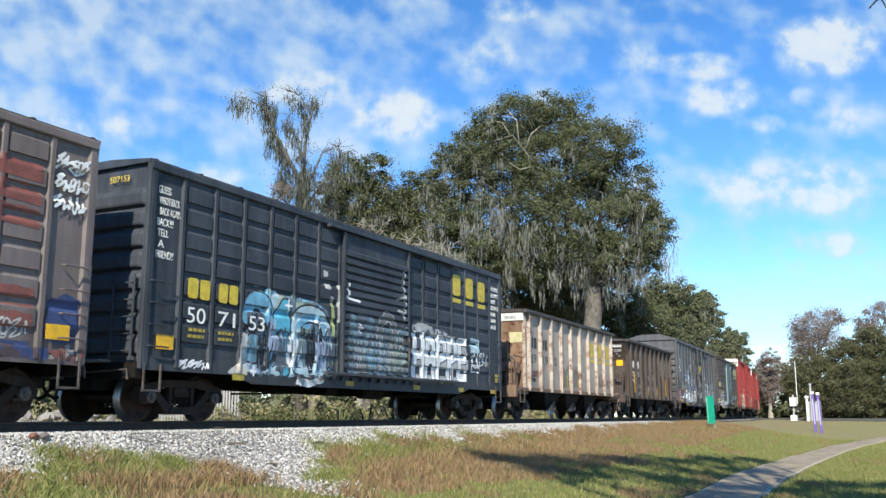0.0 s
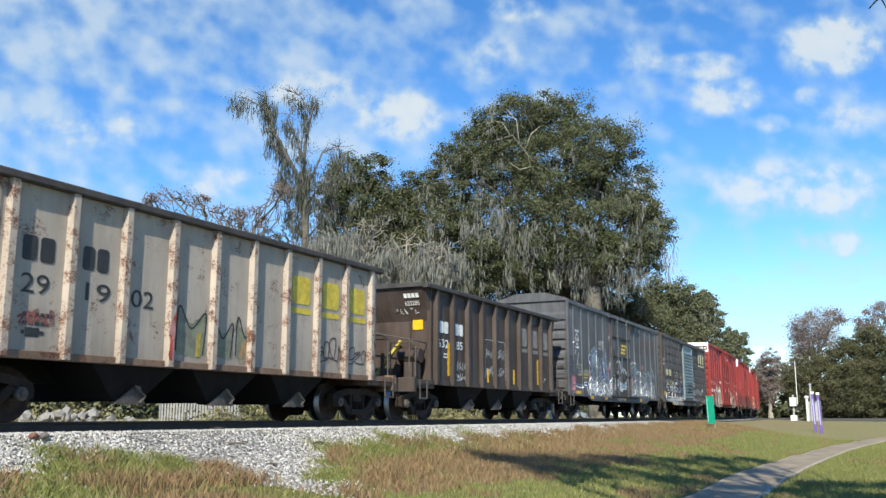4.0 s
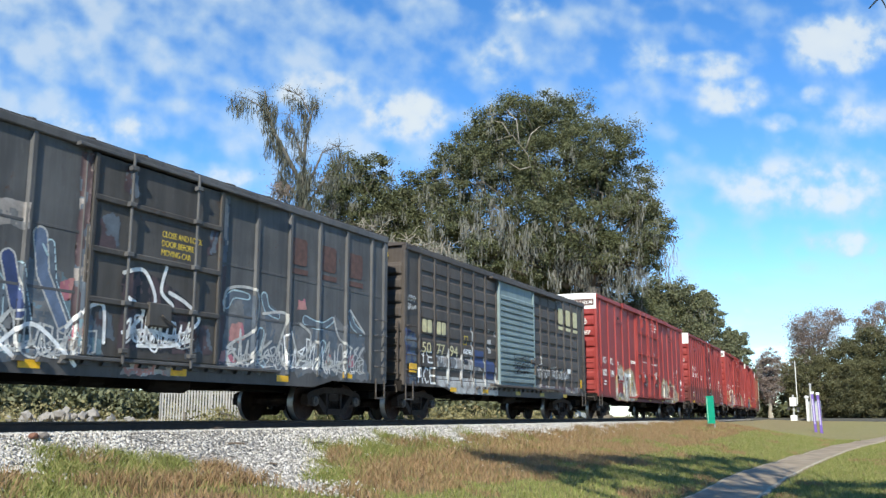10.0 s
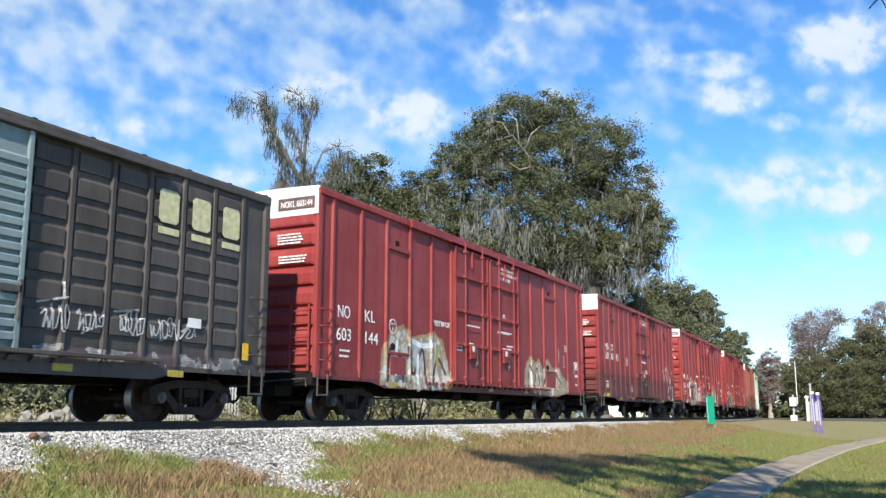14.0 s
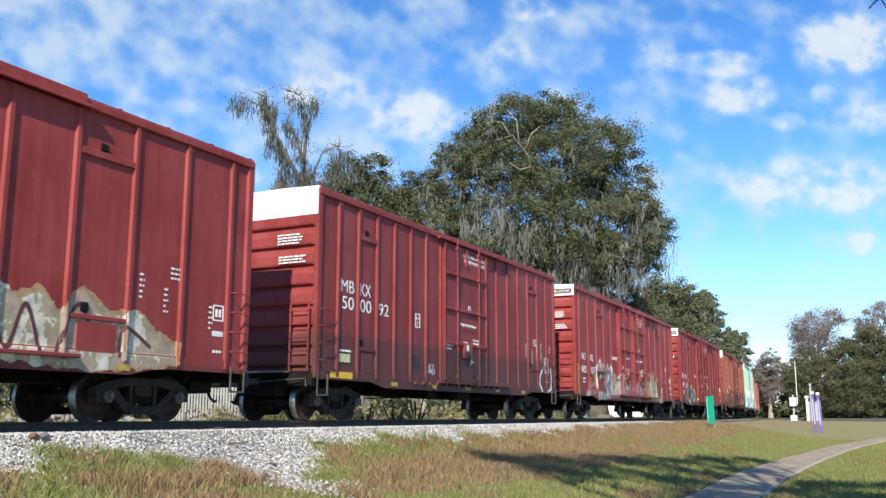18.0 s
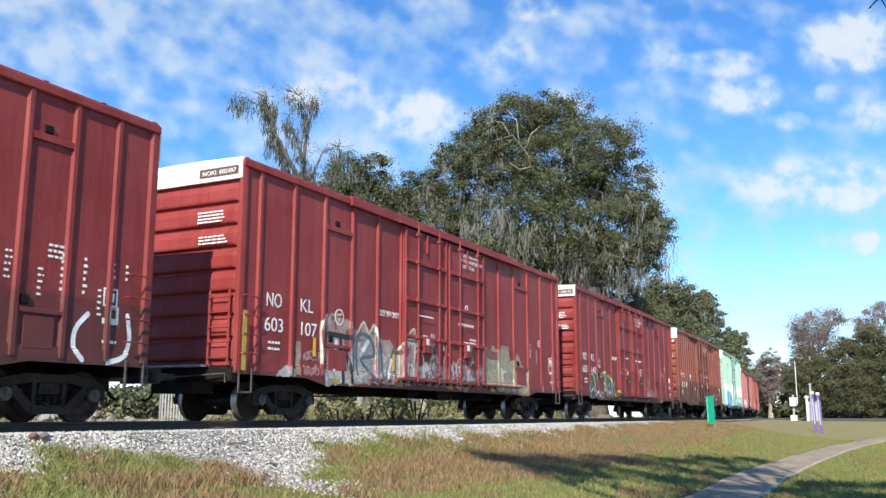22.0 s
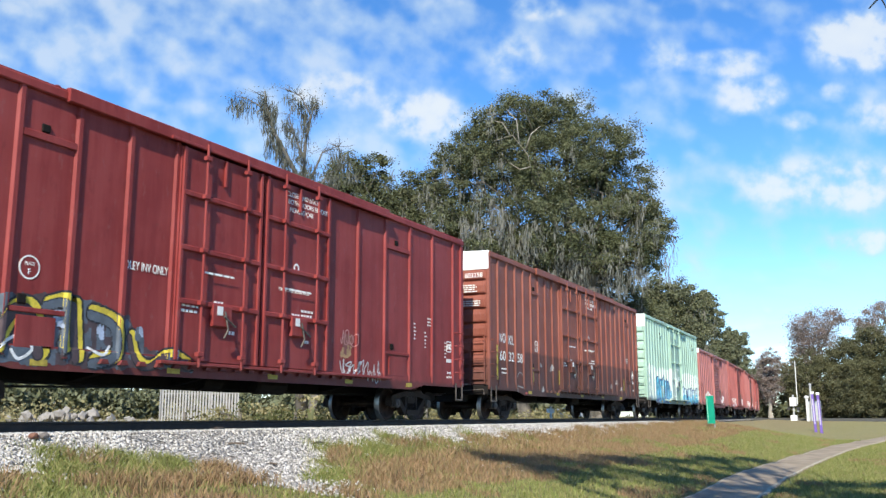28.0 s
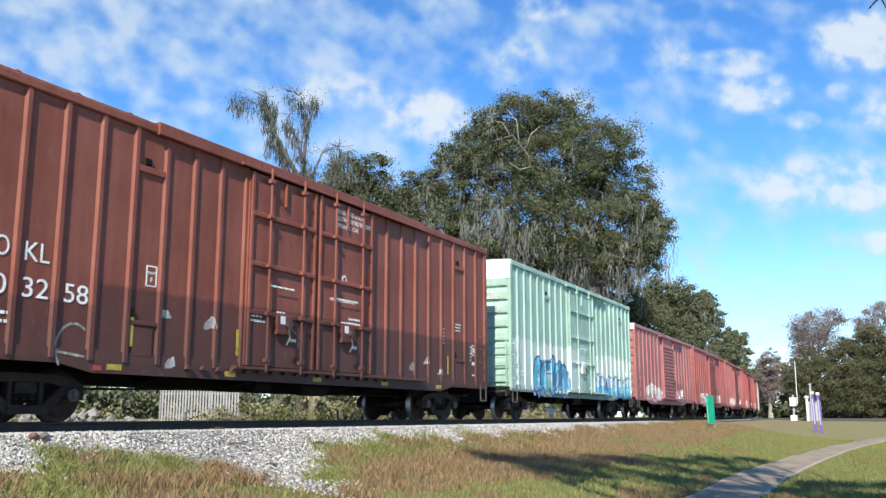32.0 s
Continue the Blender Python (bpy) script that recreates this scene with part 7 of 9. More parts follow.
def build_train():
    # leading boxcar: grey-maroon, covered with paint low down
    p = car_paint("grey maroon car paint", (0.17, 0.14, 0.135), rusty=0.25, dirty=0.4)
    car, c, i = boxcar("boxcar", -5.0, 10.58, 4.65, p, "grey boxcar with maroon patched panels and sprayed paint", (1.2, 4.4), 7, 7, beads=True, roof=M["darkroof"])
    plate(car, 7.0, 1.28, 0.45, 0.24, M["yellow"])
    for z0, z1 in ((3.72, 4.02), (3.35, 3.65), (2.98, 3.28), (1.75, 2.05), (1.36, 1.66), (1.16, 1.34)):
        sprayed_patch(car, [(5.55, z0), (6.75, z0), (6.75, z1), (5.55, z1)], [INK["brick"]] if z0 > 1.3 else [INK["navy"]], 0.015, 3)
        sprayed_patch(car, [(4.55, z0), (5.4, z0), (5.4, z1), (4.55, z1)], [INK["brick"]], 0.015, 4)
    sprayed_patch(car, [(4.5, 0.95), (7.1, 0.95), (7.1, 1.15), (4.5, 1.2)], [INK["navy"], INK["plum"]], 0.03, 5)
    sprayed_patch(car, [(7.1, 0.95), (7.75, 0.95), (7.75, 1.2), (7.1, 1.15)], [INK["brick"], INK["plum"], INK["dust"]], 0.03, 6)
    sprayed_patch(car, [(7.0, 1.25), (7.65, 1.25), (7.65, 2.0), (7.0, 1.95)], [INK["navy"]], 0.05, 7)
    sprayed_line(car, [[(5.5, 1.0), (5.5, 1.8), (5.45, 2.7)], [(5.3, 1.3), (5.5, 1.7)]], 0.06, INK["lavender"])
    scribble(car, 6.98, 7.62, 3.35, 4.35, INK["white"], 61, 0.022, 8, rows=3)
    scribble(car, 5.7, 6.7, 1.25, 1.62, INK["silver"], 62, 0.015, 8)

    # dark blue-grey boxcar
    p = car_paint("slate blue car paint", (0.040, 0.047, 0.060), rusty=0.12, dirty=0.3, fade=0.25)
    car, c, i = boxcar("boxcar", 11.8, 27.45, 4.65, p, "dark slate-blue boxcar with graffiti along its lower side", (17.95, 21.2), 7, 7, beads=True, roof=M["darkroof"], door_kind="slide")
    for tx, x in (("50", 12.84), ("71", 13.70), ("53", 14.60)):
        lettering(tx, 0.42, M["white_ink"], car, x - c, 1.82, -1.60 if tx == "53" else -1.572, width=0.5)
    mark_blocks(car, 12.86 - c, 2.28, 0.66, 0.38, M["yellow_ink"], 2, -1.572, tail=False)
    mark_blocks(car, 13.72 - c, 2.28, 0.62, 0.38, M["yellow_ink"], 2, -1.572, tail=False)
    mark_blocks(car, 23.9 - c, 3.62, 2.6, 0.62, M["yellow_ink"], 3, -1.572, step=0.87)
    plate(car, 12.12 - c, 1.28, 0.42, 0.26, M["yellow"], -1.576)
    for x in (14.25, 18.3, 21.6, 24.3, 26.6):
        plate(car, x - c, 0.80, 0.35, 0.12, M["dullyellow"], -1.546)
    plate(car, 26.9 - c, 1.15, 0.22, 0.26, M["dullyellow"], -1.576)
    half = 15.65 / 2
    lettering("507153", 0.17, M["yellow_ink"], car, -half - 0.03, 4.33, -0.55, face="front")
    for k, text in enumerate(("GUESS", "WHO'S BACK", "BACK AGAIN", "BACK!!!", "TELL", "A", "FRIEND!!")):
        lettering(text, 0.20, M["white_ink"], car, -7.6 + 0.03 * (k % 3), 4.12 - 0.20 * k, -1.526, "sprayed_writing", width=0.1 + 0.043 * len(text))
    for k, text in enumerate(("WHO'S BACK!", "GUESS WHO'S", "BACK?", "GUESS WHO'S", "BAAAAA", "AAAAAA", "AAACK!!")):
        lettering(text, 0.19, M["white_ink"], car, 7.06 + 0.02 * (k % 3), 4.08 - 0.205 * k, -1.526, "sprayed_writing", width=0.09 + 0.045 * len(text))
    scribble(car, -6.9, -6.1, 0.97, 1.18, INK["white"], 71, 0.017, 12)
    bars(car, -6.72, 1.66, 0.5, 2, M["dullyellow"], -1.570, 0.06, 0.12, 5)
    bars(car, -5.9, 1.66, 0.5, 2, M["dullyellow"], -1.570, 0.06, 0.12, 6)
    # the big piece in blues: a soft ground, a 2, a 1 and an O
    sprayed_patch(car, [(-5.1, 0.95), (-5.12, 2.45), (-4.7, 2.72), (-3.9, 2.62), (-3.5, 2.75), (-2.6, 2.62), (-2.05, 2.45), (-1.9, 1.0)], [INK["mist"], INK["slate"], INK["sky"]], 0.07, 11, share=0.45)
    sprayed_patch(car, [(-4.4, 2.2), (-3.72, 2.25), (-3.76, 2.66), (-4.32, 2.72)], [INK["mint"], INK["pale"]], 0.05, 12, 0.005)
    sprayed_patch(car, [(-3.5, 2.15), (-2.62, 2.25), (-2.72, 2.6), (-3.46, 2.62)], [INK["mint"], INK["drab"]], 0.05, 13, 0.005)
    sprayed_patch(car, [(-5.06, 1.74), (-4.5, 1.74), (-4.5, 2.2), (-5.06, 2.2)], [INK["black"], INK["slate"]], 0.02, 21, 0.026)
    for x, z, w, h in ((-4.6, 2.2, 0.3, 0.3), (-3.3, 1.0, 0.4, 0.35), (-2.1, 1.2, 0.25, 0.5), (-4.05, 1.0, 0.3, 0.5), (-3.95, 2.0, 0.2, 0.5)):
        sprayed_patch(car, [(x, z), (x + w, z + 0.05), (x + w * 0.8, z + h), (x + 0.05, z + h * 0.8)], [INK["black"], INK["slate"]], 0.04, int(-x * 10), 0.005)
    sprayed_patch(car, [(-5.08, 0.96), (-5.05, 1.35), (-4.2, 1.2), (-3.5, 1.1), (-2.2, 1.2), (-2.1, 0.96)], [INK["lavender"], INK["pale"]], 0.05, 14, 0.005)
    sprayed_line(car, [[(-5.02, 2.1), (-4.86, 2.42), (-4.5, 2.42), (-4.42, 2.1), (-4.92, 1.42), (-4.3, 1.36)]], 0.17, INK["sky"], INK["black"], 0.045)
    sprayed_line(car, [[(-4.18, 1.86), (-3.76, 2.42), (-3.70, 1.1)]], 0.16, INK["teal"], INK["black"], 0.045, 0.007, smooth=False)
    sprayed_line(car, [[(-3.3, 1.2), (-3.36, 2.1), (-2.9, 2.35), (-2.3, 2.2), (-2.1, 1.5), (-2.5, 1.1), (-3.3, 1.2)]], 0.17, INK["pale"], INK["black"], 0.045, 0.008)
    sprayed_line(car, [[(-2.2, 1.4), (-2.3, 2.1), (-2.8, 2.3), (-3.3, 2.05)]], 0.07, INK["sky"], None, 0.0, 0.010)
    sprayed_patch(car, [(-3.2, 1.5), (-2.75, 1.5), (-2.75, 2.0), (-3.2, 2.0)], [INK["olive"], INK["black"]], 0.02, 15, 0.012)
    for k in range(9):
        x = -5.0 + 0.34 * k
        scribble(car, x, x + 0.5, 1.0 + 0.1 * (k % 3), 2.3, INK[("mist", "black", "lavender", "slate", "white")[k % 5]], 700 + k, 0.03, 5, 0.012 + 0.001 * k)
    for x, z, k in ((-2.5, 2.2, 0.13), (-2.15, 2.05, 0.10), (-3.66, 2.45, 0.12), (-2.45, 1.3, 0.10), (-4.75, 1.0, 0.08)):
        sprayed_line(car, [[(x - k, z), (x + k, z)], [(x, z - k), (x, z + k)]], 0.03, INK["white"], None, 0.0, 0.014, taper=0.3)
    sprayed_line(car, [[(-1.98, 2.66), (-1.92, 2.0), (-1.9, 1.25)]], 0.06, INK["lime"], None, 0.0, 0.012)
    sprayed_patch(car, [(-3.35, 0.77), (-3.2, 0.98), (-2.8, 0.88), (-2.3, 1.0), (-2.2, 0.86), (-2.8, 0.74)], [INK["white"], INK["wash"]], 0.02, 16, 0.012)
    sprayed_patch(car, [(-5.55, 0.94), (-5.25, 1.12), (-5.14, 1.75), (-5.0, 1.75), (-4.98, 0.94)], [INK["cream"], INK["wash"]], 0.03, 17, 0.011)
    sprayed_line(car, [[(-1.42, 3.2), (-1.42, 2.88), (-0.95, 2.84)]], 0.045, INK["white"], smooth=False)
    sprayed_line(car, [[(-1.72, 3.1), (-1.70, 2.3)]], 0.045, INK["wash"])
    for x, z, w in ((-2.35, 3.28, 0.18), (-2.3, 3.0, 0.26), (-2.05, 2.72, 0.14)):
        sprayed_patch(car, [(x, z), (x + w, z), (x + w, z + 0.13), (x, z + 0.13)], [INK["wash"]], 0.02, int(z * 10))
    # fainter piece over the ribs of the door
    sprayed_patch(car, [(-1.4, 1.1), (-1.35, 2.45), (-0.6, 2.55), (0.3, 2.3), (1.2, 2.45), (1.45, 1.12)], [INK["slate"], INK["mist"], INK["grey"]], 0.06, 18, share=0.4)
    sprayed_line(car, [[(-1.2, 2.4), (-0.9, 1.45), (-0.4, 2.4)]], 0.11, INK["mist"], INK["slate"], 0.03, 0.007)
    for k in range(4):
        scribble(car, -1.2 + 0.6 * k, -0.3 + 0.6 * k, 1.2, 2.3, INK[("wash", "sky", "silver", "mint")[k]], 740 + k, 0.016, 9, 0.011)
    sprayed_line(car, [[(-0.1, 1.3), (0.05, 2.3), (0.45, 2.6), (0.75, 2.2), (0.6, 1.3)]], 0.11, INK["grey"], INK["wash"], 0.03, 0.008)
    sprayed_line(car, [[(0.95, 1.4), (1.3, 1.8), (0.95, 2.1), (1.35, 2.3)]], 0.09, INK["mist"], INK["wash"], 0.025, 0.009)
    sprayed_line(car, [[(1.3, 3.9), (1.2, 3.5), (1.34, 3.1), (1.25, 2.6)], [(0.95, 3.1), (1.3, 3.2)], [(0.9, 2.8), (1.3, 2.75)]], 0.035, INK["silver"], None, 0.0, 0.007)
    sprayed_line(car, [[(-0.9, 2.3), (-0.9, 2.1)], [(-1.0, 2.2), (-0.8, 2.2)]], 0.03, INK["white"], None, 0.0, 0.012)
    # white block letters
    sprayed_patch(car, [(1.78, 1.05), (1.82, 2.5), (2.2, 2.62), (3.3, 2.5), (4.6, 2.4), (5.2, 2.25), (5.35, 1.1)], [INK["slate"], INK["silver"], INK["wash"]], 0.05, 19, share=0.35)
    block_word(car, "HAPPE", 1.98, 1.22, 0.46, 1.05, 0.115, INK["white"], INK["black"], 1.48)
    sprayed_patch(car, [(5.5, 2.0), (6.1, 2.0), (6.1, 2.42), (5.5, 2.42)], [INK["pale"]], 0.03, 20)
    scribble(car, 5.55, 6.75, 1.6, 2.35, INK["white"], 72, 0.02, 9)
    sprayed_line(car, [[(5.55, 1.42), (6.1, 1.42), (6.1, 1.62), (5.55, 1.62), (5.55, 1.42)]], 0.02, INK["white"], smooth=False)

    # cream hopper
    p = car_paint("cream hopper paint", (0.40, 0.345, 0.290), rust=(0.16, 0.085, 0.055), rusty=0.5, dirty=0.3, fade=0.1)
    pp = car_paint("cream rusty posts", (0.46, 0.385, 0.32), rust=(0.15, 0.065, 0.04), rusty=0.95, dirty=0.3, fade=0.1)
    pe = car_paint("rusty hopper end", (0.25, 0.155, 0.10), rust=(0.10, 0.045, 0.03), rusty=0.8, dirty=0.4)
    car, c, i = hopper("hopper_car", 30.1, 40.45, 3.78, p, "cream open-top hopper with rust-streaked posts", 10, cap=M["darkroof"], post_paint=pp, end_paint=pe, over=0.42)
    for tx, x in (("29", 30.36), ("19", 31.48), ("02", 32.60)):
        lettering(tx, 0.44, M["black_ink"], car, x - c, 1.98, -1.468, width=0.52)
    mark_blocks(car, 30.36 - c, 2.48, 0.66, 0.40, M["black_ink"], 2, -1.465, tail=False)
    mark_blocks(car, 31.52 - c, 2.48, 0.60, 0.40, M["black_ink"], 2, -1.465, tail=False)
    mark_blocks(car, 1.97, 2.55, 3.3, 0.62, M["yellow_ink"], 3, -1.465, step=1.15)
    half = 10.35 / 2
    part("end_board", Geo().bar("y", -1.45, -0.35, -half - 0.275, -half - 0.24, 3.42, 3.68, 0.005), M["white_plate"], car, "white number board")
    lettering("291902", 0.15, M["black_ink"], car, -half - 0.278, 3.48, -0.72, face="front")
    part("notice_board", Geo().bar("y", -1.42, -0.85, -half - 0.275, -half - 0.24, 2.66, 3.02, 0.005), M["cream_ink"], car, "cream notice board")
    lean_in(car, half, 3.78, 0.42)
    bars(car, 30.45 - c, 1.62, 0.55, 3, M["black_ink"], -1.464, 0.06, 0.14, 8)
    for x0, x1, z1 in ((-1.52, -0.75, 2.12), (-0.55, 0.05, 2.0), (0.15, 0.75, 2.06)):
        sprayed_patch(car, [(x0, 1.22), (x1, 1.22), (x1, z1 - 0.1), ((x0 + x1) / 2, z1 - 0.35), (x0, z1)], [INK["drab"], INK["olive"]], 0.03, int(x1 * 10) + 40, 0.004, skin=flat_skin, share=0.7)
        sprayed_line(car, [[(x0, 1.3), (x0 + 0.05, z1), ((x0 + x1) / 2, z1 - 0.4), (x1, z1 - 0.08), (x1 - 0.05, 1.25)]], 0.016, INK["black"], None, 0.0, 0.006, 0.014, skin=flat_skin)
    sprayed_line(car, [[(0.3, 1.25), (0.42, 1.55), (0.5, 1.25)]], 0.05, INK["ochre"], None, 0.0, 0.007, skin=flat_skin)
    sprayed_patch(car, [(-1.8, 1.1), (-1.68, 1.1), (-1.66, 2.0), (-1.82, 1.7)], [INK["scarlet"], INK["rose"]], 0.02, 41, 0.122, skin=flat_skin)
    scribble(car, -4.9, -4.25, 1.5, 1.8, INK["brick"], 73, 0.016, 9, skin=flat_skin)
    sprayed_patch(car, [(-4.75, 1.3), (-4.5, 1.3), (-4.5, 1.44), (-4.75, 1.44)], [INK["black"]], 0.01, 42, 0.004, skin=flat_skin)
    scribble(car, 2.9, 5.0, 1.3, 1.95, INK["plum"], 74, 0.016, 11, skin=flat_skin)
    for x, h in ((38.15, 0.5), (34.3, 0.45)):
        plate(car, x - c, 1.2, 0.10, h, M["dullyellow"], -1.466)

    # brown hopper
    p = car_paint("brown hopper paint", (0.064, 0.045, 0.036), rust=(0.08, 0.042, 0.028), rusty=0.4, dirty=0.35, fade=0.2)
    car, c, i = hopper("hopper_car", 43.98, 53.35, 3.75, p, "dark brown open-top hopper with yellow upright markers", 10, cap=M["darkroof"])
    lettering("632", 0.34, M["white_ink"], car, 44.14 - c, 2.05, -1.468, width=0.68)
    lettering("285", 0.34, M["white_ink"], car, 45.12 - c, 2.05, -1.468, width=0.66)
    mark_blocks(car, 44.28 - c, 2.46, 0.6, 0.34, M["white_ink"], 2, -1.465, tail=False)
    mark_blocks(car, 45.28 - c, 2.46, 0.6, 0.34, M["white_ink"], 2, -1.465, tail=False)
    mark_blocks(car, 1.78, 2.5, 3.1, 0.62, M["grey_ink"], 3, -1.465, step=1.041)
    for x, z, h in ((44.78, 1.25, 0.95), (47.6, 1.15, 0.42), (49.75, 1.15, 0.48), (52.0, 1.2, 0.9)):
        plate(car, x - c, z, 0.13, h, M["yellow"], -1.468, "yellow upright marker")
    sprayed_line(car, [[(-1.2, 2.5), (0.38, 2.5), (0.4, 1.28)], [(-1.2, 2.5), (-1.2, 1.3)]], 0.012, INK["silver"], None, 0.0, 0.004, 0.012, smooth=False, skin=flat_skin)
    for k, (x0, x1, z0, z1) in enumerate(((-1.15, -0.55, 1.95, 2.3), (-0.35, 0.3, 1.95, 2.35), (-1.15, -0.5, 1.35, 1.75), (-0.4, 0.3, 1.35, 1.8), (-3.3, -2.5, 1.45, 1.8), (-3.3, -2.5, 1.15, 1.4))):
        scribble(car, x0, x1, z0, z1, INK["wash"], 140 + k, 0.016, 8, skin=flat_skin)
    bars(car, -4.15, 1.85, 0.5, 2, M["white_ink"], -1.464, 0.04, 0.09, 24)
    bars(car, 52.35 - c, 1.4, 0.5, 2, M["white_ink"], -1.464, 0.05, 0.1, 23)
    half = 9.37 / 2
    part("end_marker", Geo().bar("y", -1.17, -0.85, -half - 0.275, -half - 0.24, 2.52, 2.80, 0.005), M["yellow"], car, "yellow end marker")
    part("end_marker", Geo().bar("y", 0.8, 1.36, -half - 0.275, -half - 0.24, 2.54, 2.80, 0.005), M["yellow"], car, "yellow end marker")
    lettering("632285", 0.16, M["white_ink"], car, -half - 0.273, 3.20, -0.72, face="front")
    mark_blocks_end(car, -half - 0.273, -0.74, 3.40, 0.5, 0.12, M["white_ink"])
    sprayed_end(car, -half - 0.273, -0.35, 2.95)
    lean_in(car, half, 3.75, 0.66)

    # grey plug-door boxcar under heavy graffiti
    p = car_paint("weathered grey car paint", (0.090, 0.090, 0.094), rusty=0.22, dirty=0.4, fade=0.2)
    pd = car_paint("brownish door paint", (0.068, 0.063, 0.060), rusty=0.35, dirty=0.5)
    car, c, i = boxcar("boxcar", 55.25, 70.95, 4.65, p, "weathered grey boxcar with outlined graffiti along its side", (61.25, 64.6), 6, 6, roof=M["darkroof"], door_paint=pd, peak=0.30, narrow=0.7)
    for k, text in enumerate(("CLOSE AND LOCK", "DOOR BEFORE", "MOVING CAR")):
        lettering(text, 0.16, M["yellow_ink"], car, 62.95 - c, 3.30 - 0.17 * k, -1.602, width=0.075 * len(text))
    for z in (2.05, 3.05):
        for a0, a1 in ((-7.75, -1.9), (1.55, 7.75)):
            part("panel_seam", Geo().bar("x", a0, a1, -1.528, -1.515, z, z + 0.05, 0.004), p, car)
    for x in (56.0, 58.1, 60.2, 63.4, 66.5, 69.0):
        plate(car, x - c, 0.98 if x < 57 or x > 68 else 0.82, 0.75 if x < 57 else 0.4, 0.13, M["yellow"], -1.546)
    mark_blocks(car, 3.72, 3.40, 3.0, 0.60, M["brown_ink"], 3, -1.526, tail=True, step=1.16)
    sprayed_line(car, [ellipse(-6.66, 3.18, 0.20, 0.22)], 0.018, INK["white"], None, 0.0, step=0.014)
    sprayed_line(car, [[(-6.70, 3.36), (-6.60, 3.22), (-6.72, 3.14), (-6.62, 3.0)], [(-6.5, 3.2), (-6.58, 3.1)]], 0.022, INK["white"], None, 0.0, step=0.014, smooth=False)
    sprayed_line(car, [[(-7.25, 2.98), (-6.92, 3.2)], [(-7.1, 2.35), (-6.85, 2.72)], [(-6.76, 2.05), (-6.48, 2.62)]], 0.02, INK["white"], None, 0.0, step=0.014, smooth=False)
    scribble(car, -6.9, -6.42, 3.46, 3.58, INK["white"], 90, 0.016, 11)
    scribble(car, -6.9, -6.42, 2.80, 2.93, INK["white"], 91, 0.016, 11)
    # corner in navy and pink, a dark ground under the shapes
    for k, (x0, x1, z0, z1, ink) in enumerate(((-6.95, -6.05, 1.45, 1.95, "plum"), (-6.0, -5.3, 1.2, 1.6, "slate"), (-5.85, -5.2, 1.75, 2.0, "olive"), (-6.8, -6.1, 1.98, 2.2, "olive"), (-3.6, -2.9, 2.95, 3.35, "dust"), (-3.15, -2.7, 1.3, 1.85, "black"), (-7.6, -7.3, 2.5, 4.3, "slate"))):
        sprayed_patch(car, [(x0, z0), (x1, z0), (x1, z1), (x0, z1)], [INK[ink], INK["grey"]], 0.03, 410 + k, 0.0025, share=0.75)
    bars(car, -6.7, 1.72, 0.55, 1, M["dullyellow"], -1.530, 0.05, 0.1, 44)
    bars(car, -5.8, 1.45, 0.4, 2, M["white_ink"], -1.530, 0.045, 0.12, 45)
    sprayed_patch(car, [(-7.78, 1.0), (-7.3, 1.0), (-7.35, 2.3), (-7.78, 2.4)], [INK["navy"], INK["slate"]], 0.04, 81)
    sprayed_patch(car, [(-7.5, 1.0), (-6.95, 1.0), (-7.0, 1.5), (-7.15, 1.7), (-7.45, 1.66)], [INK["pink"], INK["rose"]], 0.04, 82, 0.005)
    sprayed_line(car, [[(-6.95, 1.3), (-6.4, 1.24), (-5.85, 1.28)]], 0.026, INK["white"], None, 0.0, 0.006)
    sprayed_line(car, [[(-6.95, 1.40), (-6.5, 1.34), (-6.0, 1.36)]], 0.03, INK["steel"], None, 0.0, 0.006)
    sprayed_patch(car, [(-5.3, 0.98), (-5.2, 1.9), (-4.7, 2.4), (-3.6, 2.3), (-2.6, 2.5), (-1.7, 2.1), (-1.3, 1.0)], [INK["slate"], INK["grey"], INK["mist"]], 0.10, 83, 0.002, share=0.5)
    for x, z, w, h in ((-5.15, 1.55, 0.42, 0.5), (-2.35, 1.85, 0.4, 0.45), (-3.25, 1.95, 0.25, 0.4), (-2.0, 1.3, 0.3, 0.25)):
        sprayed_patch(car, [(x, z), (x + w * 0.9, z + 0.08), (x + w, z + h), (x + w * 0.3, z + h * 0.8)], [INK["pink"], INK["rose"]], 0.04, int(-x * 10), 0.004)
    for run, fill in (([(-5.02, 2.5), (-4.8, 1.95), (-4.55, 1.45)], "navy"), ([(-4.72, 2.05), (-4.64, 2.72), (-4.18, 2.92), (-4.14, 2.2)], "steel"), ([(-3.95, 2.3), (-3.72, 2.46), (-3.5, 2.2), (-3.46, 1.5)], "slate"),
                      ([(-3.2, 2.46), (-2.96, 1.65)], "navy"), ([(-2.66, 2.9), (-2.56, 2.3), (-2.1, 1.5)], "steel"), ([(-4.4, 1.35), (-3.9, 1.65), (-3.3, 1.2)], "slate")):
        sprayed_line(car, [run], 0.115, INK[fill], INK["wash"], 0.03, 0.006, taper=0.35, smooth=False)
        sprayed_line(car, [[(x + 0.2, z - 0.12) for x, z in run]], 0.07, INK["slate"], INK["pale"], 0.02, 0.005, taper=0.4, smooth=False)
    sprayed_line(car, [[(-4.66, 2.45), (-4.2, 2.72)], [(-4.62, 2.3), (-4.2, 2.55)], [(-4.98, 2.35), (-4.84, 2.42)], [(-2.6, 2.75), (-2.5, 2.6)]], 0.02, INK["pale"], None, 0.0, 0.010)
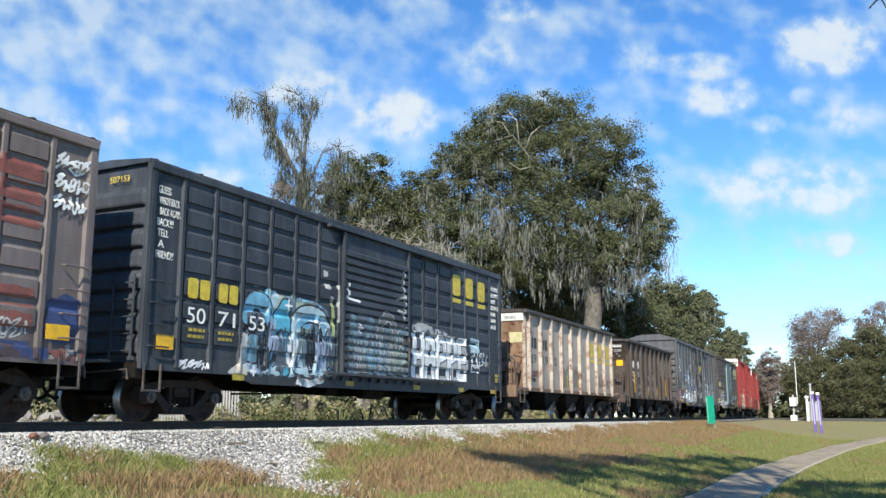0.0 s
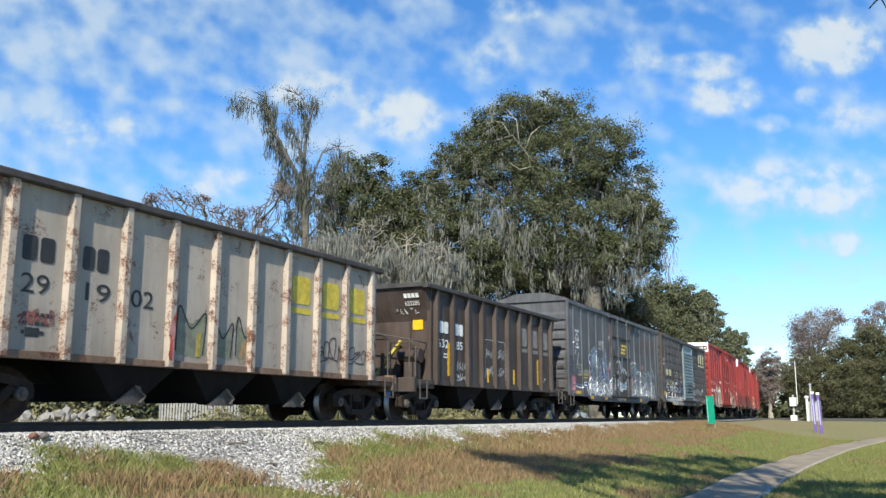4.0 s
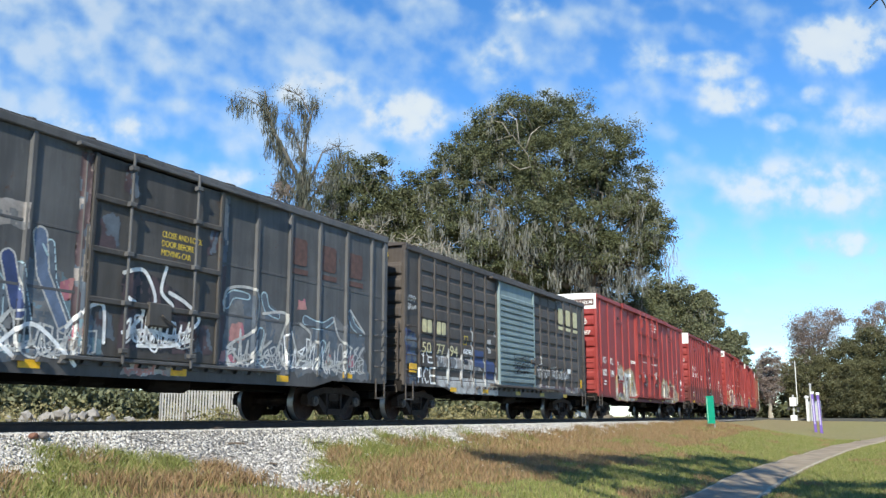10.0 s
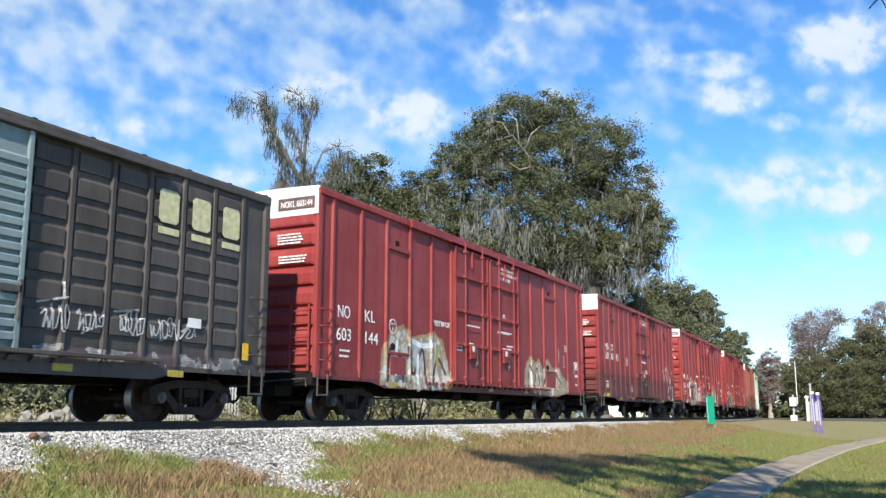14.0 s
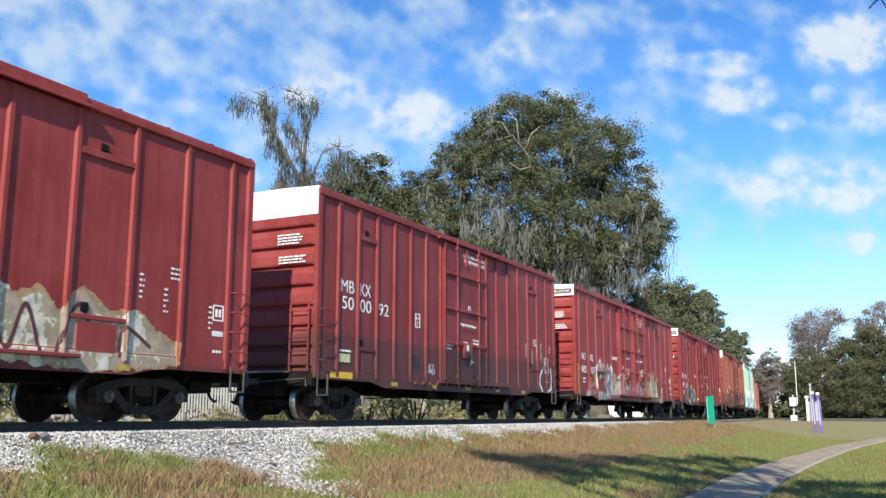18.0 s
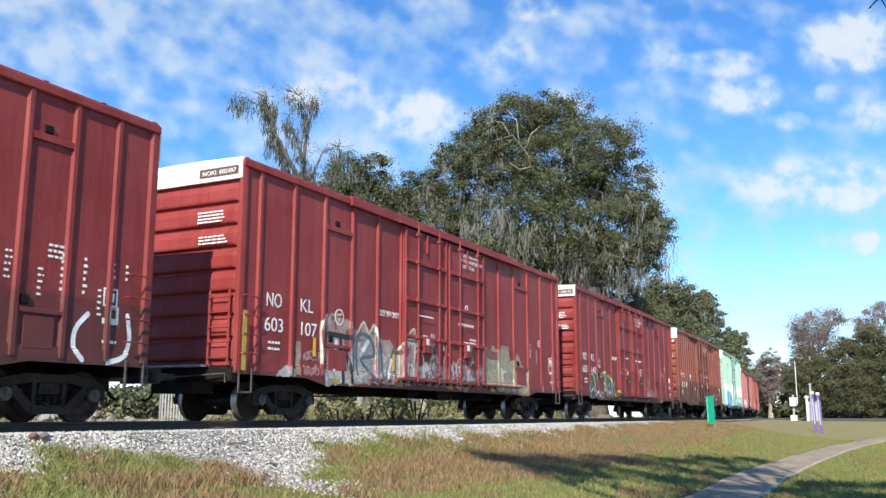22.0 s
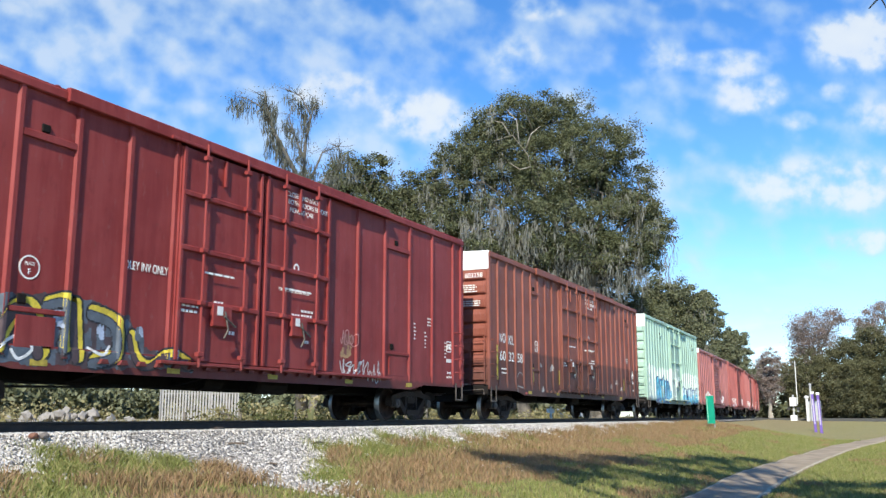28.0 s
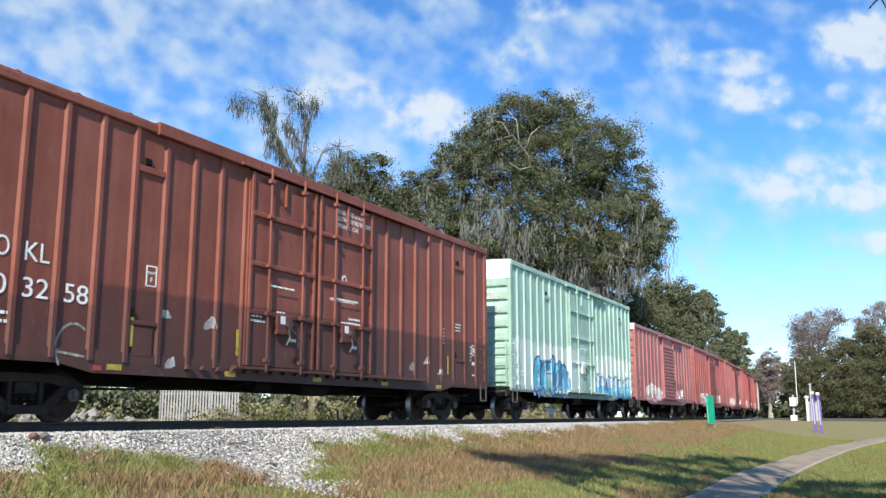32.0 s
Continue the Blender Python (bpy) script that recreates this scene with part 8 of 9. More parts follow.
    sprayed_line(car, [[(-5.25, 1.38), (-4.95, 1.75), (-4.6, 1.55), (-4.35, 1.0)], [(-4.05, 1.25), (-3.5, 1.0), (-2.7, 1.5), (-1.85, 0.9)], [(-3.5, 1.35), (-3.0, 0.98)], [(-2.05, 1.5), (-1.7, 1.85), (-1.4, 1.9), (-1.35, 1.3)], [(-5.5, 1.35), (-5.3, 0.98)]], 0.034, INK["white"], None, 0.0, 0.011)
    # black shape on the door
    sprayed_patch(car, [(-1.05, 1.22), (-1.0, 2.5), (-0.4, 2.62), (0.3, 2.4), (0.95, 1.85), (0.85, 1.25)], [INK["black"], INK["plum"]], 0.06, 84)
    sprayed_line(car, [[(-1.0, 2.52), (-0.55, 2.62), (-0.25, 2.2), (-0.3, 1.9)], [(-0.95, 1.5), (-0.3, 1.58), (0.3, 1.52), (0.9, 1.85), (0.55, 2.15), (0.1, 2.3)], [(0.0, 2.75), (-0.1, 2.3), (0.2, 2.05), (-0.15, 1.85), (0.25, 1.75)], [(-0.85, 2.1), (-0.5, 1.9), (-0.75, 1.6)], [(-0.6, 1.3), (0.2, 1.35), (0.75, 1.5)]], 0.036, INK["white"], None, 0.0, 0.008)
    sprayed_patch(car, [(-0.3, 1.75), (0.0, 1.72), (-0.05, 1.98), (-0.25, 2.0)], [INK["white"]], 0.03, 85, 0.008)
    sprayed_patch(car, [(-0.9, 0.8), (0.5, 0.8), (0.6, 0.98), (-0.8, 1.0)], [INK["dust"], INK["rose"], INK["wash"]], 0.04, 86)
    # feathered outlines to the rear
    for k, (x0, x1, z0, z1) in enumerate(((-5.2, -3.6, 1.0, 1.7), (-3.6, -1.5, 1.0, 1.8), (-0.9, 0.7, 1.3, 2.0), (1.8, 3.6, 1.1, 2.0), (3.6, 5.4, 1.1, 2.0), (5.2, 6.8, 1.1, 2.0))):
        scribble(car, x0, x1, z0, z1, INK["silver" if k % 2 else "white"], 300 + k, 0.022, 12)
        scribble(car, x0, x1, z0, z0 + 0.4, INK["silver"], 320 + k, 0.018, 11)
    for x0, x1 in ((-1.98, -1.78), (1.55, 1.72)):
        sprayed_patch(car, [(x0, 1.1), (x1, 1.1), (x1, 4.45), (x0, 4.45)], [INK["plum"], INK["slate"], INK["dust"]], 0.02, int(x1 * 10) + 60, 0.003, share=0.6, size=0.6)
    for k, (x, z, w) in enumerate(((-1.6, 2.9, 0.5), (-1.7, 1.3, 0.6), (0.6, 1.2, 0.7), (-1.2, 3.9, 0.4), (1.1, 3.2, 0.4))):
        sprayed_patch(car, [(x, z), (x + w, z + 0.05), (x + w * 0.8, z + 0.5), (x + 0.1, z + 0.45)], [INK["plum"], INK["slate"]], 0.08, 400 + k, 0.003)
    sprayed_patch(car, [(1.65, 1.0), (1.75, 2.3), (2.6, 2.5), (4.0, 2.1), (5.5, 2.3), (6.9, 2.0), (7.0, 1.0)], [INK["grey"], INK["slate"]], 0.10, 87, 0.002)
    for x, z, w, h in ((1.85, 1.55, 0.55, 0.4), (4.05, 2.38, 0.4, 0.3), (6.05, 1.2, 0.4, 0.35), (1.6, 1.1, 0.5, 0.25), (5.2, 1.25, 0.3, 0.3)):
        sprayed_patch(car, [(x, z), (x + w, z + 0.06), (x + w * 0.8, z + h), (x + w * 0.15, z + h * 0.9)], [INK["pink"], INK["rose"]], 0.05, int(x * 10), 0.004)
    for run in ([(2.92, 2.55), (3.05, 2.3), (3.4, 2.2)], [(4.4, 2.2), (5.0, 2.12), (5.45, 2.3)], [(6.2, 2.5), (6.35, 2.25), (6.7, 2.1)], [(1.75, 2.3), (1.95, 2.5), (2.4, 2.5)], [(2.85, 1.8), (2.75, 1.4), (2.95, 1.15)], [(5.1, 1.7), (4.95, 1.35)]):
        sprayed_line(car, [run], 0.09, INK["slate"], INK["pale"], 0.026, 0.006, taper=0.5)
    sprayed_line(car, [[(1.68, 2.15), (1.8, 2.6), (2.7, 2.62), (2.62, 1.85), (1.95, 1.5), (2.3, 1.1)], [(2.9, 2.2), (3.7, 2.25), (3.45, 1.5), (3.7, 1.1)], [(3.9, 1.9), (4.25, 1.35), (4.85, 1.75), (5.1, 1.2), (6.0, 1.36)], [(5.5, 2.35), (5.75, 1.9), (6.3, 1.7)], [(1.7, 1.0), (2.5, 1.25), (3.2, 1.65)], [(4.2, 2.1), (4.6, 1.9), (4.5, 1.5)], [(6.2, 2.6), (6.85, 2.1)]], 0.03, INK["wash"], None, 0.0, 0.010)
    bars(car, 57.1 - c, 1.75, 0.8, 2, M["dullyellow"], -1.526, 0.06, 0.12, 33)

    # brown-grey boxcar with a pale blue door
    p = car_paint("umber car paint", (0.074, 0.062, 0.055), rusty=0.12, dirty=0.25, fade=0.15)
    pd = car_paint("pale blue door paint", (0.20, 0.262, 0.275), rusty=0.18, dirty=0.3, fade=0.12)
    car, c, i = boxcar("boxcar", 71.85, 87.15, 4.66, p, "umber brown boxcar with a pale blue sliding door", (78.0, 81.2), 7, 7, beads=True, roof=M["darkroof"], door_kind="slide", door_paint=pd)
    for tx, x in (("50", 72.80), ("77", 73.66), ("94", 74.52)):
        lettering(tx, 0.42, M["cream_ink"], car, x - c, 1.82, -1.572, width=0.52)
    mark_blocks(car, 72.82 - c, 2.38, 0.62, 0.36, M["cream_ink"], 2, -1.572, tail=False)
    mark_blocks(car, 73.70 - c, 2.38, 0.60, 0.36, M["cream_ink"], 2, -1.572, tail=False)
    mark_blocks(car, 83.95 - c, 3.58, 2.6, 0.62, M["cream_ink"], 3, -1.572, step=0.86)
    plate(car, 72.08 - c, 1.25, 0.42, 0.24, M["yellow"], -1.576)
    plate(car, 86.4 - c, 1.2, 0.18, 0.34, M["yellow"], -1.576)
    for x in (74.6, 76.9, 79.6, 81.9, 84.4):
        plate(car, x - c, 0.80, 0.40, 0.12, M["yellow"] if x < 78 else M["dullyellow"], -1.546)
    lettering("507794", 0.17, M["yellow_ink"], car, -7.65 - 0.03, 4.34, -0.55, face="front")
    plate(car, 84.8 - c, 1.72, 0.35, 0.18, M["white_plate"], -1.60)
    sprayed_patch(car, [(-5.8, 0.94), (-5.8, 1.24), (-1.42, 1.24), (-1.4, 0.76), (-4.5, 0.76), (-5.1, 0.92)], [INK["wash"], INK["silver"], INK["dust"]], 0.02, 91, share=0.6)
    for k, (x0, x1, z1) in enumerate(((-5.74, -5.15, 1.92), (-4.92, -4.2, 1.86), (-4.06, -3.45, 2.02), (-3.26, -2.6, 1.58))):
        sprayed_patch(car, [(x0, 1.30), (x1, 1.30), (x1, z1 - 0.06), (x0, z1)], [INK["dust"], INK["silver"], INK["grey"]], 0.05, 92 + k, share=0.45)
    for x, z1 in ((-5.06, 1.98), (-4.16, 1.88), (-3.42, 2.74), (-2.5, 1.85), (-1.62, 1.6)):
        sprayed_line(car, [[(x, 1.22), (x + 0.01, z1)]], 0.055, INK["wash"], None, 0.0, 0.006, taper=0.4)
    sprayed_patch(car, [(-3.26, 1.60), (-2.58, 1.58), (-2.58, 2.08), (-3.26, 2.10)], [INK["navy"]], 0.015, 96, 0.005)
    sprayed_patch(car, [(-2.42, 1.26), (-1.74, 1.24), (-1.74, 1.80), (-2.42, 1.84)], [INK["navy"]], 0.02, 97, 0.005)
    sprayed_patch(car, [(-7.6, 1.5), (-6.98, 1.5), (-6.98, 2.3), (-7.6, 2.36)], [INK["navy"], INK["slate"]], 0.06, 98, 0.004)
    sprayed_patch(car, [(-7.6, 0.95), (-6.98, 0.95), (-6.98, 1.2), (-7.6, 1.2)], [INK["plum"], INK["slate"]], 0.04, 99, 0.004)
    for x, z, w, h in ((-2.3, 2.36, 0.26, 0.12), (-2.2, 2.06, 0.18, 0.18), (-2.2, 2.72, 0.16, 0.10), (-1.68, 2.6, 0.10, 0.2), (-4.0, 1.62, 0.3, 0.16)):
        sprayed_patch(car, [(x, z), (x + w, z), (x + w, z + h), (x, z + h)], [INK["wash"] if x > -3 else INK["black"]], 0.02, int(z * 10), 0.006)
    sprayed_line(car, [[(-3.98, 2.22), (-3.74, 2.22), (-3.74, 2.46), (-3.98, 2.46), (-3.98, 2.22)]], 0.014, M["yellow_ink"], None, 0.0, 0.006, 0.012, smooth=False)
    block_word(car, "ACE", -6.86, 1.0, 0.24, 0.42, 0.026, INK["white"], None, 1.5, 0.0)
    block_word(car, "YE", -6.75, 1.56, 0.28, 0.3, 0.024, INK["white"], None, 1.5, 0.0)
    scribble(car, -7.5, -7.02, 2.92, 3.36, INK["silver"], 75, 0.014, 8, rows=2)
    scribble(car, -4.05, -3.45, 1.94, 2.12, INK["white"], 76, 0.014, 9)
    scribble(car, -0.3, 1.15, 1.5, 2.15, INK["black"], 77, 0.014, 11, rows=4)
    for x in (2.1, 2.8, 3.7, 4.4, 5.0):
        scribble(car, x, x + 0.55, 1.45, 1.95, INK["silver"], int(x * 10), 0.014, 5)
    sprayed_line(car, [[(2.05, 1.85), (2.6, 1.98)], [(2.5, 2.2), (2.52, 1.95)], [(3.6, 1.85), (4.1, 1.92), (4.1, 1.7)]], 0.018, INK["wash"], None, 0.0, 0.007, smooth=False)
    sprayed_patch(car, [(2.0, 0.98), (6.9, 0.98), (6.9, 1.24), (2.0, 1.2)], [INK["plum"], INK["dust"], INK["grey"]], 0.03, 101, share=0.5)

    # red double-door boxcars
    def red_car(xf, xr, doors, base, label, marks, pieces, white, seed, leaves=2, left=6, right=6, number_x=1.0, grime=0.0, dirty=0.17, rusty=0.10, H=5.32, kl=1.16, narrow=0.0, plate_text="", bands=(), badge=("round", 3.5, 2.40)):
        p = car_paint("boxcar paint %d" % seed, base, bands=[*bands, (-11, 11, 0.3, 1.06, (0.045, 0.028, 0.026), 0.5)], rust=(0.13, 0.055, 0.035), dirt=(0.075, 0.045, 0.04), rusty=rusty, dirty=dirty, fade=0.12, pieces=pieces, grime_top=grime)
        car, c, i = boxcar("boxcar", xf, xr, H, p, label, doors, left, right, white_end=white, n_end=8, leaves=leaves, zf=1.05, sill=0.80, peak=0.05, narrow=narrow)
        half = (xr - xf) / 2
        for text, x, z, size, w in marks:
            lettering(text, size, M["white_ink"], car, x - c, z, -1.53, width=w)
        lock = ("CLOSE AND LOCK", "BOTH DOORS BEFORE", "MOVING CAR") if leaves == 2 else ("CLOSE AND LOCK DOORS", "BEFORE MOVING CAR")
        for k, text in enumerate(lock if marks else ()):
            lettering(text, 0.155, M["white_ink"], car, doors[1] - c - 1.72 + 0.06 * k, 4.86 - 0.17 * k, -1.602, width=0.088 * len(text))
        if marks:
            lettering("OPEN THIS DOOR FIRST", 0.10, M["white_ink"], car, doors[1] - c - 1.9, 2.74, -1.602, width=1.1)
            part("door_badge", Geo().lathe([(0.06, -1.606), (0.10, -1.606), (0.10, -1.600), (0.06, -1.600)], "y", 16, (doors[1] - c - 1.3, 0, 3.30)), M["white_ink"], car)
            bx, bz = xf - c + badge[1], badge[2]
            if badge[0] == "round":
                part("plate_badge", Geo().lathe([(0.165, -1.527), (0.19, -1.527), (0.19, -1.519), (0.165, -1.519)], "y", 20, (bx, 0, bz)), M["white_ink"], car)
            else:
                for a0, a1, b0, b1 in ((-0.13, 0.13, -0.19, -0.165), (-0.13, 0.13, 0.165, 0.19), (-0.13, -0.105, -0.19, 0.19), (0.105, 0.13, -0.19, 0.19)):
                    part("plate_badge", Geo().box(bx + a0, bx + a1, -1.527, -1.519, bz + b0, bz + b1), M["white_ink"], car)
            lettering("PLATE", 0.08, M["white_ink"], car, bx - 0.09, bz + 0.03, -1.524, "badge_lettering", width=0.18)
            lettering("F", 0.13, M["white_ink"], car, bx - 0.03, bz - 0.11, -1.524, "badge_lettering")
        # framed notice and small lines at the rear corner, framed badge near the front
        u = xr - c - 1.02
        for a0, a1, b0, b1 in ((u, u + 0.30, 1.92, 1.945), (u, u + 0.30, 2.205, 2.23), (u, u + 0.025, 1.92, 2.23), (u + 0.275, u + 0.30, 1.92, 2.23), (u + 0.07, u + 0.13, 2.0, 2.15), (u + 0.17, u + 0.23, 2.0, 2.15)):
            part("notice_frame", Geo().box(a0, a1, -1.527, -1.52, b0, b1), M["white_ink"], car)
        plate(car, u, 1.62, 0.30, 0.10, M["white_plate"], -1.522, "pale notice plate", "notice_plate")
        bars(car, doors[0] - c + 0.2, 2.2, 0.5, 3, M["white_ink"], -1.605, 0.05, 0.10, seed + 1)
        wl = (doors[1] - doors[0]) / leaves
        for q in range(leaves):
            m = doors[0] - c + wl * (q + 0.5)
            zc = 1.11 + (H - 0.20 - 1.11) * 0.17
            bars(car, m - 0.55, zc + 0.98, 1.1, 1, M["white_ink"], -1.664, 0.04, 0.1, seed + 30 + q)
            plate(car, m - 0.16, zc + 0.22, 0.16, 0.17, M["white_plate"], -1.702, "pale data plate", "notice_plate")
            bars(car, m - 0.18, zc + 0.46, 0.34, 2, M["white_ink"], -1.605, 0.035, 0.07, seed + 40 + q)
            bars(car, m + 0.30, zc - 0.12, 0.24, 1, M["white_ink"], -1.605, 0.07, 0.1, seed + 50 + q)
            part("seal_bar", Geo().tube([(m + 0.05, -1.72, zc + 0.3), (m + 0.12, -1.75, zc - 0.05), (m + 0.04, -1.72, zc - 0.22)], 0.02, 6), M["rod"], car)
            part("door_stop", Geo().bar("z", H - 0.75, H - 0.22, m - 0.03, m + 0.03, -1.66, -1.60, 0.01), p, car)
        bars(car, doors[1] - c - 1.1, 2.35, 0.55, 2, M["white_ink"], -1.605, 0.05, 0.10, seed + 2)
        bars(car, xr - c - 2.2, 2.75, 0.42, 3, M["white_ink"], -1.526, 0.04, 0.09, seed + 3)
        for k, x in enumerate((half - 2.95, half - 2.35, half - 1.15)):
            bars(car, x, 2.55 - 0.2 * k, 0.13, 5, M["white_ink"], -1.526, 0.035, 0.10, seed + 20 + k)
        bars(car, xr - c - 1.0, 1.30, 0.34, 1, M["white_ink"], -1.526, 0.05, 0.11, seed + 6)
        bars(car, xf - c + number_x, 1.60, 0.5, 2, M["white_ink"], -1.53, 0.05, 0.13, seed + 4)
        end_bars(car, half, -0.45, 4.24, 0.75, 4, M["white_ink"], 0.032, 0.068, seed, -half - 0.075)
        end_bars(car, half, -0.5, 3.72, 0.8, 3, M["white_ink"], 0.032, 0.068, seed + 5, -half - 0.075)
        if white and plate_text:
            part("number_box", Geo().bar("y", -1.46, -0.42, -half - 0.056, -half - 0.05, H - white * 0.78, H - white * 0.30, 0.002), M["brown_ink"], car, "dark number box")
            lettering(plate_text, white * 0.34, M["white_ink"], car, -half - 0.058, H - white * 0.66, -0.50, face="front", width=0.88)
        for x in np.linspace(-half + 3.4, half - 3.4, 5):
            plate(car, float(x), 0.86, 0.32, 0.10, M["dullyellow"], -1.546)
        wl, wr = ((doors[0] - c + half - narrow) / (left - (1 if narrow else 0)), (half - doors[1] + c - narrow) / (right - (1 if narrow else 0)))
        for x, bw in ((-half + narrow + wl * (5.5 if left == 9 else 2.5), wl), (half - narrow - wr * 2.5, wr)):
            bw = bw / 2 - 0.06
            part("placard_board", Geo().bar("x", x - bw * 0.7, x + bw * 0.7, -1.55, -1.515, 1.12, 1.62, 0.01), p, car)
            part("lift_bar", Geo().bar("x", x - bw, x + bw, -1.565, -1.515, 4.40, 4.52, 0.01), p, car)
            part("lift_pocket", Geo().bar("x", x - 0.16, x - 0.02, -1.56, -1.515, 4.54, 4.68, 0.02), M["under"], car)
            part("lower_bar", Geo().bar("x", x - bw, x + bw, -1.565, -1.515, 1.66, 1.74, 0.01), p, car)
            part("tow_pocket", Geo().bar("x", x - 0.36, x - 0.22, -1.56, -1.515, 1.78, 1.94, 0.02), M["under"], car)
        return car, c

    R1, R2 = (0.270, 0.036, 0.033), (0.235, 0.032, 0.030)
    car, c = red_car(88.9, 107.95, (95.8, 100.9), R1, "faded red boxcar with peeling cream paint low on its side",
                     [("NO", 89.78, 2.40, 0.42, 0.52), ("KL", 90.98, 2.40, 0.42, 0.48), ("603", 89.74, 1.86, 0.42, 0.62), ("144", 90.95, 1.86, 0.42, 0.60), ("FOLEY INV ONLY", 94.7, 2.62, 0.22, 1.1)],
                     [], 0.62, 41, narrow=0.62, plate_text="NOKL 603144")
    for outline, seed in (([(-6.75, 0.9), (-6.62, 1.7), (-6.1, 2.3), (-5.5, 2.46), (-4.9, 2.2), (-4.2, 2.3), (-3.72, 2.4), (-3.2, 2.24), (-2.8, 1.67), (-2.54, 0.98), (-3.2, 0.84), (-5.0, 0.8)], 201), ([(3.1, 1.0), (3.12, 1.7), (3.6, 2.2), (4.1, 1.95), (4.54, 2.08), (4.9, 1.8), (5.37, 2.24), (6.0, 1.85), (6.65, 1.95), (7.1, 1.6), (7.65, 1.4), (7.6, 1.0), (5.76, 0.82)], 202)):
        sprayed_patch(car, outline, [INK["ochre"]], 0.05, seed, 0.002)
        m = (min(p[0] for p in outline) + max(p[0] for p in outline)) / 2
        sprayed_patch(car, [(m + (x - m) * 0.96, 0.9 + (z - 0.9) * 0.94) for x, z in outline], [INK["cream"], INK["tan"], INK["sedge"], INK["wash"]] if seed == 201 else [INK["tan"], INK["sedge"], INK["cream"]], 0.05, seed + 10, 0.005, share=0.4)
    sprayed_line(car, [[(-6.3, 1.0), (-6.1, 1.9), (-5.6, 1.6), (-5.5, 1.0)], [(-5.2, 1.9), (-4.9, 1.2), (-4.4, 1.9), (-4.2, 1.0)], [(-3.8, 1.0), (-3.5, 1.7), (-3.0, 1.3)]], 0.05, INK["maroon"], None, 0.0, 0.008)
    sprayed_line(car, [[(-3.9, 2.05), (-4.4, 2.0), (-5.0, 2.1)], [(-5.9, 1.2), (-5.8, 2.0)], [(-4.7, 1.0), (-4.65, 1.7)]], 0.07, INK["white"], None, 0.0, 0.009)
    sprayed_line(car, [[(3.4, 1.0), (3.6, 1.9), (4.0, 1.1), (4.3, 1.8), (4.6, 1.1)], [(4.9, 1.1), (5.3, 1.9), (5.7, 1.2)], [(6.2, 1.1), (6.3, 1.6), (6.9, 1.3)]], 0.035, INK["maroon"], None, 0.0, 0.008)
    sprayed_patch(car, [(-3.6, 1.5), (-3.45, 1.5), (-3.45, 2.1), (-3.6, 2.1)], [M["dullyellow"]], 0.01, 203, 0.012)
    sprayed_patch(car, [(-5.9, 1.0), (-5.3, 1.0), (-5.4, 1.4), (-5.8, 1.5)], [INK["drab"], INK["slate"]], 0.05, 204, 0.007)
    car, c = red_car(110.3, 125.95, (116.5, 119.6), R2, "maroon boxcar with a single plug door and bright white end",
                     [("MB", 111.28, 3.02, 0.44, 0.58), ("KX", 112.14, 3.02, 0.44, 0.50), ("50", 111.34, 2.62, 0.44, 0.52), ("00", 112.16, 2.62, 0.44, 0.52), ("92", 113.04, 2.62, 0.44, 0.50)],
                     [], 0.62, 51, 1, 7, 7, grime=0.6, dirty=0.45, badge=("square", 4.85, 2.67), bands=[(-8.5, 8.5, 0.5, 2.05, (0.072, 0.026, 0.027), 0.48), (-1.6, 1.5, 0.9, 2.0, (0.04, 0.022, 0.022), 0.5), (-3.4, -2.75, 1.25, 1.75, (0.02, 0.016, 0.016), 0.8)])
    plate(car, 111.2 - c, 1.35, 0.55, 0.20, M["cream_ink"], -1.535, "yellow notice plate")
    sprayed_line(car, [[(6.5, 1.75), (6.28, 1.5), (6.25, 1.2), (6.42, 1.0)], [(7.35, 1.8), (7.42, 1.4), (7.3, 1.1), (6.95, 0.98)]], 0.045, INK["white"], None, 0.0)
    sprayed_line(car, [[(6.95, 1.65), (6.95, 1.9), (7.12, 1.9), (7.12, 1.65), (6.95, 1.65)]], 0.03, INK["wash"], None, 0.0, smooth=False)
    for k, x in enumerate((5.9, 6.35, 6.95, 7.25)):
        bars(car, x, 2.62, 0.10, 6 if k < 2 else 3, M["white_ink"], -1.526, 0.05, 0.11, 500 + k)
    scribble(car, -2.35, -1.95, 1.2, 1.6, INK["silver"], 78, 0.02, 6)
    plate(car, 110.9 - c, 0.97, 0.95, 0.15, M["yellow"], -1.548)
    car, c = red_car(128.3, 147.05, (134.9, 140.1), R1, "red boxcar with grey and cream graffiti on its lower side",
                     [("NO", 129.20, 2.38, 0.42, 0.52), ("KL", 130.40, 2.38, 0.42, 0.48), ("603", 129.17, 1.86, 0.42, 0.62), ("107", 130.38, 1.86, 0.42, 0.60), ("FOLEY INV ONLY", 133.7, 2.62, 0.22, 1.1)],
                     [], 0.40, 61, number_x=1.0, badge=("round", 3.69, 2.40), narrow=0.62, plate_text="NOKL 603107")
    left = [(-6.1, 0.8), (-6.45, 1.2), (-6.42, 2.2), (-6.1, 2.48), (-5.15, 2.36), (-4.75, 2.1), (-4.58, 2.41), (-4.35, 2.2), (-4.11, 2.38), (-3.9, 2.0), (-3.39, 2.0), (-2.9, 1.85), (-2.5, 2.14), (-2.1, 2.42), (-2.0, 0.95)]
    sprayed_patch(car, left, [INK["tan"], INK["rose"], INK["dust"], INK["brick"]], 0.06, 211, 0.002, share=0.4)
